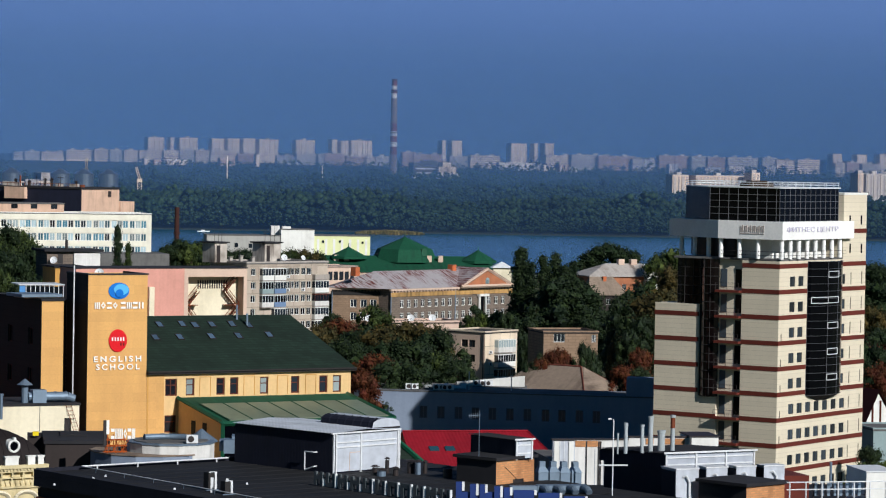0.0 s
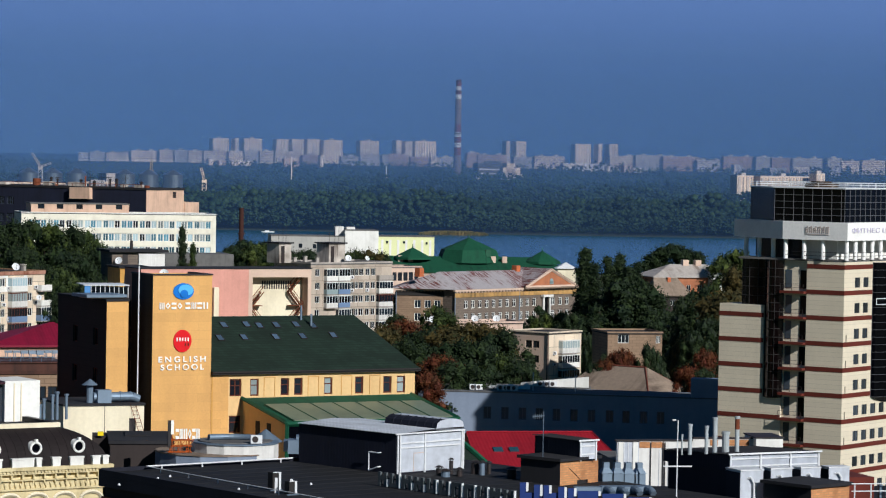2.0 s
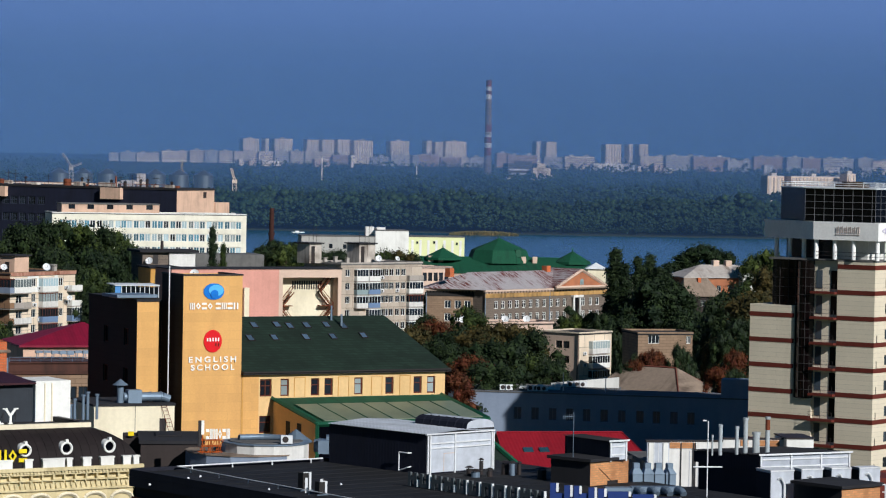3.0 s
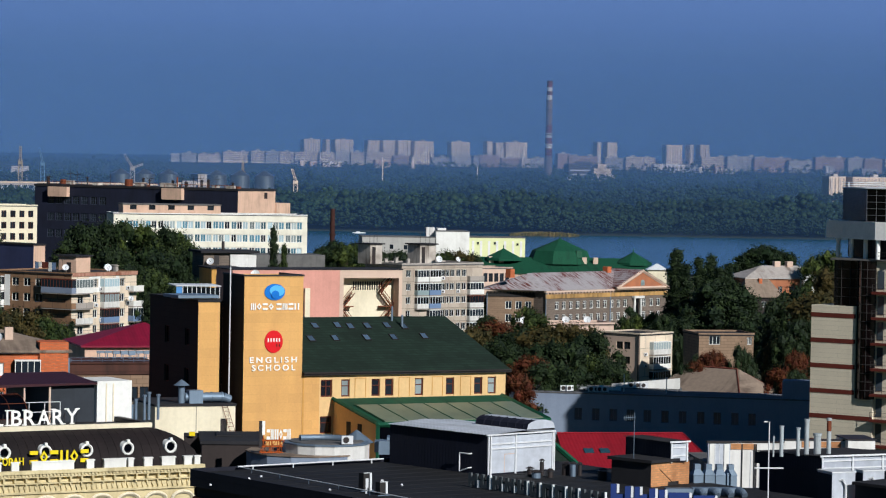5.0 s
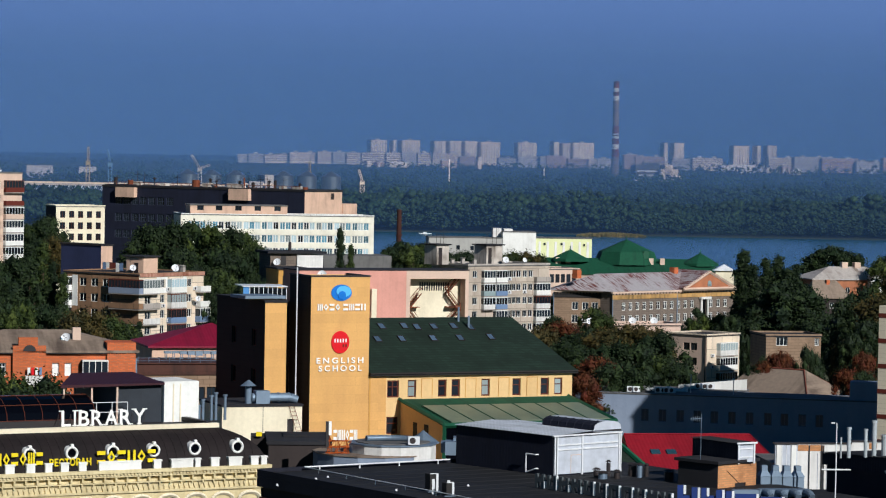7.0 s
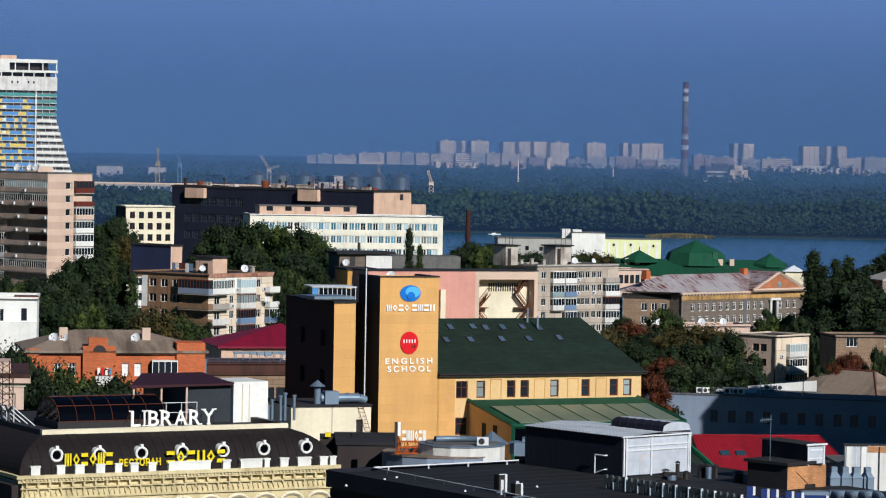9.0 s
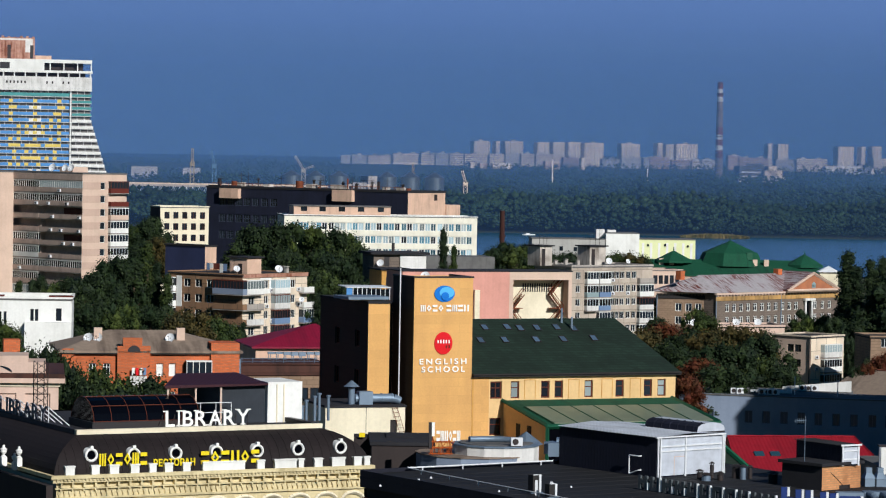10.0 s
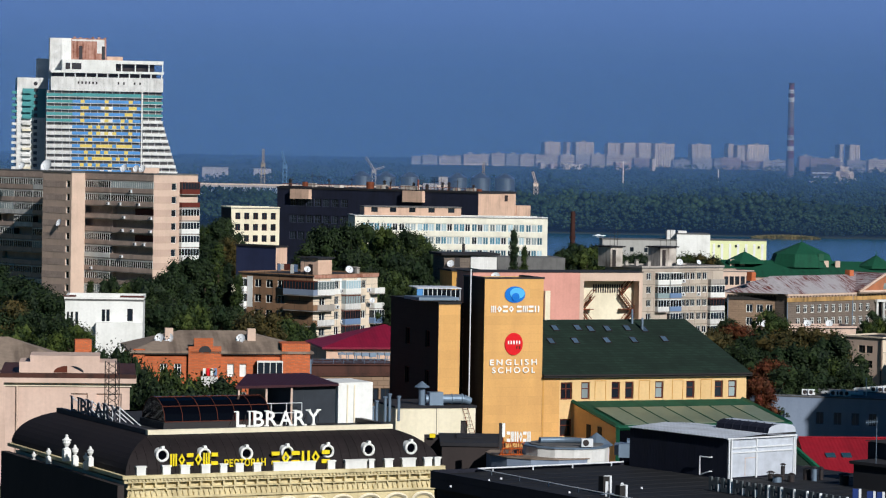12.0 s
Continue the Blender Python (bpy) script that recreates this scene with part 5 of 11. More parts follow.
def flats_mid():
    lot = Lot(-3.12, 640, 40, -6)
    root = thing("apartment_block", "grey five-storey panel apartment block with glazed balconies", "apartment building", lot.m)
    w = lot.x(22.87)
    top = lot.z(-36.27)
    fl = 2.78
    o, a = (0, 0), (1, 0)
    U = [-1.67, -0.76, 9.58, 10.85, 12.48, 14.48, 16.30, 17.21]
    xs = [lot.x(u) for u in (U[0], U[2], U[3], U[4], U[5], U[6])]
    zs = [top - 0.55 - fl * (i + 1) + 0.95 for i in range(5)]
    holes = [(x, z, x + 1.25, z + 1.45) for x in xs for z in zs]
    shell(root, w, 12, top, "flats_panel", front=holes, win={"cols": 2})
    b0, b1, c0, c1 = lot.x(1.05), lot.x(8.67), lot.x(17.93), lot.x(22.48)
    for i, z in enumerate(zs):
        mid = (b0 + b1) / 2
        balcony(root, o, a, b0, mid - 0.1, z - 0.95, 1.0, i != 3, ("white", "teal_grey", "white_dirty", "white", "grey_panel")[i])
        balcony(root, o, a, mid + 0.1, b1, z - 0.95, 1.0, True, ("white", "blue_grey", "blue_grey", "white", "white_dirty")[i])
        balcony(root, o, a, c0, c1, z - 0.95, 1.0, i != 0, ("grey_panel", "white", "white_dirty", "white_dirty", "white")[i], frame="frame_brown" if i == 2 else "frame_white")
    flat_roof(root, w, 12, top, "tar_light", 0.5, "grey_panel", 0.25, 0.15)
    for k, (ua, ub, v) in enumerate(((-13.4, -9.5, -29.6), (2.6, 7.71, -29.4))):
        x0, x1 = lot.x(ua, 6), lot.x(ub, 6)
        hz = lot.z(v, x0, 6)
        hut = thing("roof_hut", "weathered concrete lift hut with a dark slab roof", "roof hut", lot.m, "roof huts")
        part("wall", boxes((x0, 6, top + 0.185, x1, 10, hz)), "stained_render", hut)
        bm = bmesh.new()
        for q in (0.2, 0.55, 0.8):
            tube(bm, (x0 + (x1 - x0) * q, 7, hz + 0.26), (x0 + (x1 - x0) * q, 7, hz + 2.2 + 2 * q), 0.05, None, 5)
        bar(bm, (x0 + 0.5, 7, hz + 2.2), (x0 + 2.0, 7, hz + 2.2), 0.04)
        part("aerial", bm, "iron", hut)
        part("slab", boxes((x0 - 0.4, 5.6, hz + 0.003, x1 + 0.4, 10.4, hz + 0.25)), "tar", hut)
        part("door", boxes((x0 + 0.5, 5.93, top + 0.185, x0 + 1.4, 5.997, hz - 0.5)), "iron", hut)
    for i in range(7):
        aircon(lot.m @ pose(lot.x(11.18) + (i % 3) * 4.2 - 1, -0.01, zs[i % 5] - 0.6))
    rooftop_clutter(lot.m, w, 12, top + 0.18, 3, 2, 4)


M["stained_render"] = surface("stained_render", "c9c0b6", "574d45", amount=0.75, streak=1.0)
M["render_grey"] = surface("grey_render", "aaa9a5", "82817e", amount=0.5)
M["flats_panel"] = coursed("warm_concrete_panels", "b3a698", "7d7268", "867a6e", 3.2, 2.78, 0.05, amount=0.7, vary=0.1)
M["teal_grey"] = surface("grey_teal_panel", "8b9ea0", "6d7c7e", amount=0.4)
M["blue_grey"] = surface("blue_grey_panel", "6d86a8", "566b88", amount=0.4)
flats_mid()


def institute():
    """The classical building with its pediment and rusty roof."""
    lot = Lot(43.47, 780, 47, -7)
    root = thing("classical_building", "old classical building with a pediment and rusty tin roof", "public building", lot.m)
    w, dp = lot.x(82.35), lot.y(24.17)
    ez = lot.z(-43.56)
    z1 = lot.z(-49.76)
    z2 = lot.z(-53.95)
    xs = steps(lot.x(46.42), lot.x(68.48), 11) + [lot.x(74.51), lot.x(76.89), lot.x(79.09)]
    front = [(x, z, x + 1.5, z + 2.0) for x in xs for z in (z1, z2)]
    dp = 14.0
    shell(root, w, dp, ez, "stone_grey", front=front, win={"cols": 2, "transom": 0.65, "bar_w": 0.15})
    # the wing that meets it at an open angle
    lot2 = Lot(24.36, 783, -1, -7)
    wing = thing("building_wing", "brown rendered wing of the classical building with white windows", "public building", lot2.m)
    w2 = lot2.x(43.29)
    ez2 = lot2.z(-43.27)
    xw = [lot2.x(u) for u in (30.39, 33.67, 36.76)]
    shell(wing, w2, 11, ez2, "stone_tan", front=[(x, z, x + 1.6, z + 2.0) for x in xw for z in (z1, z2)], win={"cols": 2, "bar_w": 0.13})
    part("frieze", boxes((-0.25, -0.25, ez2 - 1.8, w2, -0.003, ez2 - 0.9)), "frame_dark", wing)
    part("cornice", boxes((-0.6, -0.6, ez2 - 0.5, w2 - 0.1, -0.002, ez2)), "tan_light", wing)
    for t in steps(0.1, w2 - 0.8, 18):
        part("bracket", boxes((t, -0.5, ez2 - 1.0, t + 0.3, -0.26, ez2 - 0.505)), "frame_dark", wing)
    bm = bmesh.new()
    tube(bm, (0.1, -0.15, 0), (0.1, -0.15, ez2 - 0.5), 0.13)
    part("downpipe", bm, "galv", wing)
    part("frieze", boxes((-0.25, -0.25, ez - 2.0, w + 0.2, -0.003, ez - 0.9)), "frieze_tan", root)
    part("cornice", boxes((-0.7, -0.7, ez - 0.5, w + 0.7, -0.002, ez), ), "tan_light", root)
    for t in steps(0.1, w - 0.6, 40):
        part("dentil", boxes((t, -0.45, ez - 0.9, t + 0.5, -0.26, ez - 0.505)), "tan_light", root)
    ym = dp / 2
    rise = lot.z(-37.17, lot.x(55.71, ym), ym) - ez
    to = lot.m.inverted() @ lot2.m
    zr, xr = ez + 0.05 + rise, lot.x(37.84, ym)
    A, A2, B, C, D = to @ Vector((-0.7, -0.7, ez2 + 0.03)), to @ Vector((-0.7, 11, ez2 + 0.03)), Vector((-0.3, -0.8, ez + 0.03)), Vector((w + 0.8, -0.8, ez + 0.03)), Vector((w + 0.8, dp + 6, ez + 0.03))
    R0, R1 = Vector((xr, ym, zr)), Vector((w - 7, ym, zr))
    bm = bmesh.new()
    polys(bm, [A, B, C, D, A2, R0, R1], [(0, 1, 5), (1, 2, 6, 5), (2, 3, 6), (3, 4, 5, 6), (4, 0, 5)])
    part("roof", bm, "rusty_tin", root)
    # portico with pediment
    px0, px1 = lot.x(65.31), lot.x(80.83)
    pz = lot.z(-36.91, (px0 + px1) / 2, -1.5)
    por = part("pediment", bmesh.new(), "orange_render", root)
    bm = bmesh.new()
    mx = (px0 + px1) / 2
    polys(bm, [(px0, -1.4, ez + 0.1), (px1, -1.4, ez + 0.1), (mx, -1.4, pz), (px0, 0.2, ez + 0.1), (px1, 0.2, ez + 0.1), (mx, 6.0, pz)], [(0, 1, 2), (0, 3, 4, 1)])
    bm.to_mesh(por.data)
    bm.free()
    bm = bmesh.new()
    for p, q in (((px0 - 0.6, ez + 0.1), (px1 + 0.6, ez + 0.1)), ((px0 - 0.6, ez + 0.1), (mx, pz + 0.25)), ((px1 + 0.6, ez + 0.1), (mx, pz + 0.25))):
        bar(bm, (p[0], -1.5, p[1]), (q[0], -1.5, q[1]), 0.6)
    part("raking_cornice", bm, "tan_light", por)
    bm = bmesh.new()
    polys(bm, [(px0 - 0.7, -1.8, ez + 0.45), (mx, -1.8, pz + 0.6), (mx, 9.0, pz + 0.6), (px0 - 0.7, 1.0, ez + 0.45)], [(0, 1, 2, 3)])
    polys(bm, [(px1 + 0.7, -1.8, ez + 0.45), (mx, -1.8, pz + 0.6), (mx, 9.0, pz + 0.6), (px1 + 0.7, 1.0, ez + 0.45)], [(0, 3, 2, 1)])
    part("pediment_roof", bm, "rusty_tin", root)
    bm = bmesh.new()
    tube(bm, (mx, -1.42, ez + 1.5), (mx, -1.5, ez + 1.5), 0.75, None, 14)
    box(bm, mx - 0.75, -1.5, ez + 0.7, mx + 0.75, -1.42, ez + 1.5)
    part("lunette", bm, "teal_grey", por)
    for u in (71.60, 73.61):
        x = lot.x(u)
        bm = bmesh.new()
        tube(bm, (x, -0.5, z2 - 1), (x, -0.5, ez - 2.1), 0.36, 0.3, 12)
        box(bm, x - 0.5, -1.0, ez - 2.3, x + 0.5, -0.26, ez - 2.01)
        part("column", bm, "white_dirty", root)
    x = lot.x(72.61)
    part("portico_lintel", boxes((lot.x(71.0), -1.1, ez - 2.6, lot.x(74.2), -0.27, ez - 2.01)), "white_dirty", root)
    part("portico_door", boxes((x - 0.9, -0.08, z2, x + 0.9, -0.003, z1 + 2.4)), "glass_black", root)
    for u, v in ((31.81, -36.09), (63.00, -36.70)):
        part("chimney", boxes((lot.x(u, ym) - 0.8, ym - 0.8, ez + rise - 1, lot.x(u, ym) + 0.8, ym + 0.8, ez + rise + 1.2)), "brick", root)
    bm = bmesh.new()
    for x, y in ((-0.12, -0.12), (px0 - 1.5, -0.15)):
        tube(bm, (x, y, 0), (x, y, ez - 0.5), 0.14)
    part("downpipe", bm, "galv", root)


M["frieze_tan"] = surface("ornate_frieze", "c2985f", "77603f", amount=0.9, streak=0.9, grain=1.5)
M["stone_tan"] = coursed("tan_render", "8a735f", "6a5747", "5f4d3f", 1.4, 0.55, 0.03, amount=0.5, vary=0.1)
institute()


def green_hall():
    """Green-roofed hall with a domed pavilion, behind the classical building."""
    d = 1050
    lot = Lot(19.30, d, 8, -9)
    root = thing("green_roofed_hall", "long hall under green sheet-metal roofs with a faceted dome", "public building", lot.m)
    w = lot.x(82.18)
    ez = lot.z(-38.07, w * 0.4)
    part("wall", boxes((0, 0, 0, w, 30, ez)), "tan_light", root)
    hip_roof(root, w, 30, ez + 0.2, lot.z(-32.97, w * 0.4, 15) - ez, "green_metal", 0.6, 6, 10)
    def cap(u0, u1, vt, vb, name, levels, y=6.0):
        x0, x1 = lot.x(u0, y + 8), lot.x(u1, y + 8)
        cx, r = (x0 + x1) / 2, (x1 - x0) / 2
        zt, zb = lot.z(vt, cx, y + r), lot.z(vb, cx, y + r)
        bm = bmesh.new()
        prev = None
        for k, z in levels:
            ring = [(cx + r * k * math.cos(math.pi * (i + 0.5) / 4) * 1.08, y + r + r * k * math.sin(math.pi * (i + 0.5) / 4) * 1.08, zb + (zt - zb) * z) for i in range(8)]
            if prev:
                polys(bm, prev + ring, [(i, (i + 1) % 8, 8 + (i + 1) % 8, 8 + i) for i in range(8)])
            prev = ring
        part(name, bm, "green_metal", root)
        bm = bmesh.new()
        tube(bm, (cx, y + r, zt - 0.3), (cx, y + r, zt + 1.2), 0.25, 0.1)
        part("finial", bm, "green_trim", root)
    cap(38.21, 57.93, -26.69, -34.6, "dome", ((1.0, 0.0), (0.84, 0.52), (0.02, 1.0)))
    cap(23.58, 34.86, -30.13, -33.95, "pavilion_roof", ((1.0, 0.0), (1.0, 0.2), (0.02, 1.0)))
    cap(65.51, 76.41, -30.56, -34.75, "pavilion_roof", ((1.0, 0.0), (1.0, 0.2), (0.02, 1.0)))
    for u in (26.51, 29.78, 56.58, 60.23):
        x = lot.x(u, 4)
        part("chimney", boxes((x - 0.8, 9, ez, x + 0.8, 10.4, ez + 5.4)), "tan_light", root)
    x, z = lot.xz(53.84, -31.51, 8)
    part("dormer", boxes((x - 0.9, 7.5, z - 1.3, x + 0.9, 12, z + 1.2)), "green_trim", root)
    lot = Lot(22.05, 800, 25, -8)
    root = thing("stone_house", "pale stone house with tall windows behind the flats", "house", lot.m)
    w = lot.x(32.42)
    top = lot.z(-36.72, w / 2)
    zw = lot.z(-40.90, w / 2)
    shell(root, w, 10, top, "tan_light", front=[(x, zw, x + 1.2, zw + 2.2) for x in steps(1.0, w - 2.0, 5)], win={"frame_mat": "frame_dark"})
    flat_roof(root, w, 10, top, "tar_light", 0.4, "tan_light", 0.3, 0.2)


green_hall()


def white_tent_roof():
    d = 1010
    x0, x1 = d * 75.42 / 1000, d * 82.74 / 1000
    cx, z0, z1 = (x0 + x1) / 2, EYE + d * -36.08 / 1000, EYE + d * -34.07 / 1000
    r = (x1 - x0) / 2
    root = thing("pavilion", "small pavilion under a white pyramid roof", "pavilion", pose(cx, d, 0))
    g = ground_z(cx, d)
    part("wall", boxes((-r * 0.8, -r * 0.8, g, r * 0.8, r * 0.8, z0 - 0.004)), "cream", root)
    bm = bmesh.new()
    polys(bm, [(-r, -r, z0), (r, -r, z0), (r, r, z0), (-r, r, z0), (0, 0, z1)], [(0, 1, 4), (1, 2, 4), (2, 3, 4), (3, 0, 4), (3, 2, 1, 0)])
    part("roof", bm, "steel_white", root)


white_tent_roof()


def riverside_blocks():
    lot = Lot(-16.02, 1160, 6, -11)
    root = thing("riverside_building", "low white and lime painted building by the river", "building", lot.m)
    w1, w2, w3 = lot.x(7.71), lot.x(18.42), lot.x(36.42)
    za, zb, zc = lot.z(-27.03, w1), lot.z(-24.95, w2), lot.z(-26.71, w3)
    part("wall", boxes((0, 0, 0, w1 - 0.01, 14, za)), "render_grey", root)
    part("wall", boxes((w1, -0.5, 0, w2 - 0.01, 14, zb)), "white", root)
    part("wall", boxes((w2, -0.3, 0, w3, 14, zc)), "lime", root)
    part("roof", boxes((-0.2, -0.2, za + 0.003, w1 - 0.02, 14.2, za + 0.3), (w1 - 0.01, -0.7, zb + 0.003, w2, 14.2, zb + 0.3), (w2 + 0.01, -0.5, zc + 0.003, w3 + 0.2, 14.2, zc + 0.3)), "tar_light", root)
    for u, zt in ((4.56, -23.77), (8.18, -23.90)):
        x = lot.x(u, 4)
        part("roof_room", boxes((x, 4, za, x + 3.2, 9, lot.z(zt, x, 4))), "white_dirty", root)
    for u, v in ((-12.57, -30.06), (-7.13, -30.34), (-2.60, -30.45), (33.69, -28.78), (26.41, -28.53), (20.96, -28.62)):
        x, z = lot.xz(u, v)
        k = 0.5 if x > w2 else 1.0
        part("window", boxes((x, -0.6 if x > w1 else -0.08, z - 0.6 * k, x + 1.3 * k, -0.003, z + 1.0 * k)), "glass", root)
    for t in steps(w2 + 1, w3 - 2, 7):
        part("white_panel", boxes((t, -0.36, zc - 7, t + 0.9, -0.303, zc - 1.2)), "white", root)


riverside_blocks()


M["chimney_brown"] = surface("brown_boiler_steel", "40241f", "2a1815", amount=0.5)


def brown_stack():
    d = 1000
    x = d * -25.68 / 1000
    g = ground_z(x, d)
    bm = bmesh.new()
    tube(bm, (0, 0, 0), (0, 0, EYE + d * -18.31 / 1000 - g), 0.95, 0.75, 14)
    tube(bm, (0, 0, 20), (0, 0, 20.6), 1.1, None, 14)
    solo("boiler_chimney", bm, "chimney_brown", "rusty brown steel boiler chimney", "chimney", pose(x, d, g))


brown_stack()


def house_block(name, label, lot, w, dp, top, mat, lmat=None, roof="tar_light", fw=(), lw=(), win=None, parapet=0.4, cat="house"):
    root = thing(name, label, cat, lot.m)
    shell(root, w, dp, top, mat, front=fw, left=lw, left_mat=lmat, win=win)
    flat_roof(root, w, dp, top, roof, parapet, mat, 0.25, 0.15)
    return root


def flats_small():
    lot = Lot(74.08, 600, 48, -8)
    w, dp = lot.x(84.52), lot.y(61.65)
    top = lot.z(-57.53)
    zs = [top - 0.9 - 2.85 * (i + 1) + 1.0 for i in range(4)]
    lw = [(dp - lot.y(u) - 0.8, z, dp - lot.y(u) + 0.8, z + 1.4) for u in (67.49, 69.87) for z in zs]
    root = house_block("apartment_block", "small cream end block of flats with glazed balconies", lot, w, dp, top, "cream_panel", "tan_light", "tar", (), lw, {"frame_mat": "frame_dark"}, 0.5, "apartment building")
    for i, z in enumerate(zs):
        balcony(root, (0, 0), (1, 0), 3.0, 8.6, z - 1.0, 1.0, True, ("white_dirty", "white", "white_dirty", "teal_grey")[i], pane="glass_light" if i == 0 else "glass")
    aircon(lot.m @ pose(1.6, -0.01, zs[0] - 1.2))
    aircon(lot.m @ pose(1.6, -0.01, zs[1] - 0.6))
    bm = bmesh.new()
    tube(bm, (-0.15, 0.3, 0), (-0.15, 0.3, top), 0.1)
    part("downpipe", bm, "iron", root)
    # low annexe with terracotta parapets behind it
    lot2 = Lot(43.25, 660, 20, -8)
    w = lot2.x(65.52)
    root = house_block("low_building", "low flat-roofed building with terracotta parapets among trees", lot2, w, 9, lot2.z(-54.24, w), "pale_pink", None, "tar", (), (), None, 0.6)
    for u in (36.30, 49.97, 56.90):
        dish(lot2.m @ pose(lot2.x(u, 1), 1.0, lot2.z(-54.24, w) + 0.18, 0, 0, -20), 0.8)
    lot3 = Lot(93.08, 580, 12, -8)
    w = lot3.x(110.71)
    top = lot3.z(-56.98, w / 2)
    zw = lot3.z(-59.93, w * 0.3)
    xa, xb = lot3.x(96.37), lot3.x(108.67)
    house_block("apartment_block", "plain tan end wall of a small block of flats", lot3, w, 10, top, "stone_tan", None, "tar", [(xa, zw, xa + 2.2, zw + 1.6), (xb, zw, xb + 0.9, zw + 1.4)], (), {"cols": 3}, 0.5, "apartment building")


flats_small()


def villa():
    lot = Lot(107.95, 900, 15, -9)
    w = lot.x(133.14)
    ez = lot.z(-38.40, w / 2)
    root = thing("villa", "orange-walled house with pale roofs and small chimneys", "house", lot.m)
    zw = lot.z(-41.70, w / 2)
    shell(root, w, 14, ez, "orange_render", front=[(x, zw - 1, x + 1.3, zw + 0.8) for x in steps(3, w - 4, 6)])
    hip_roof(root, w, 14, ez + 0.25, lot.z(-34.38, w / 2, 7) - ez, "pale_tin", 0.7, 8, 6)
    for u in (117.56, 121.61, 128.95):
        x = lot.x(u, 7)
        part("chimney", boxes((x - 0.9, 6, ez + 1, x + 0.9, 8, lot.z(-32.70, x, 7))), "tan_light", root)
    x = lot.x(125.32)
    part("gable_wing", boxes((x, -2.5, 0, x + 6, 0, ez + 2.2)), "white_dirty", root)


def tan_roofed_house():
    lot = Lot(108.19, 840, 12, -9)
    w = lot.x(119.58)
    ez = lot.z(-44.53, w / 2)
    root = thing("tan_roofed_house", "low house under a tan corrugated roof beside trees", "house", lot.m)
    shell(root, w, 9, ez, "dark_wall", front=[(x, ez - 2.6, x + 1.2, ez - 1.0) for x in steps(1.0, w - 2.2, 3)])
    hip_roof(root, w, 9, ez + 0.25, lot.z(-38.85, w / 2, 4.5) - ez, "slate", 0.6, 1.5, 3.0)
    part("chimney", boxes((w * 0.45, 3.2, ez + 1, w * 0.45 + 0.9, 4.2, lot.z(-38.47, w / 2, 3.2))), "brick", root)


tan_roofed_house()
M["pale_tin"] = sheet("pale_tin_roof", "b3aca6", "7a6a60", 0.7, amount=0.5, rough=0.6)
villa()


def barn():
    lot = Lot(80.0, 560, -40, -8)
    w = lot.x(106.3)
    dp = lot.y(118.0, w)
    root = thing("barn", "low building under a broad brown corrugated roof", "outbuilding", lot.m)
    ez = lot.z(-76.6, w)
    part("wall", boxes((0, 0, 0, w, dp, ez)), "stone_tan", root)
    rise = lot.z(-68.2, w * 0.7, dp / 2) - ez
    hip_roof(root, w, dp, ez + 0.25, rise, "slate", 0.6, 3.0, 4.5)
    bm = bmesh.new()
    bar(bm, (3.0, dp / 2, ez + 0.3 + rise), (w - 4.5, dp / 2, ez + 0.3 + rise), 0.25)
    bar(bm, (w - 4.5, dp / 2, ez + 0.3 + rise), (w + 0.6, -0.6, ez + 0.3), 0.2)
    bar(bm, (w - 4.5, dp / 2, ez + 0.3 + rise), (w + 0.6, dp + 0.6, ez + 0.3), 0.2)
    part("ridge_tile", bm, "red_brown", root)


barn()


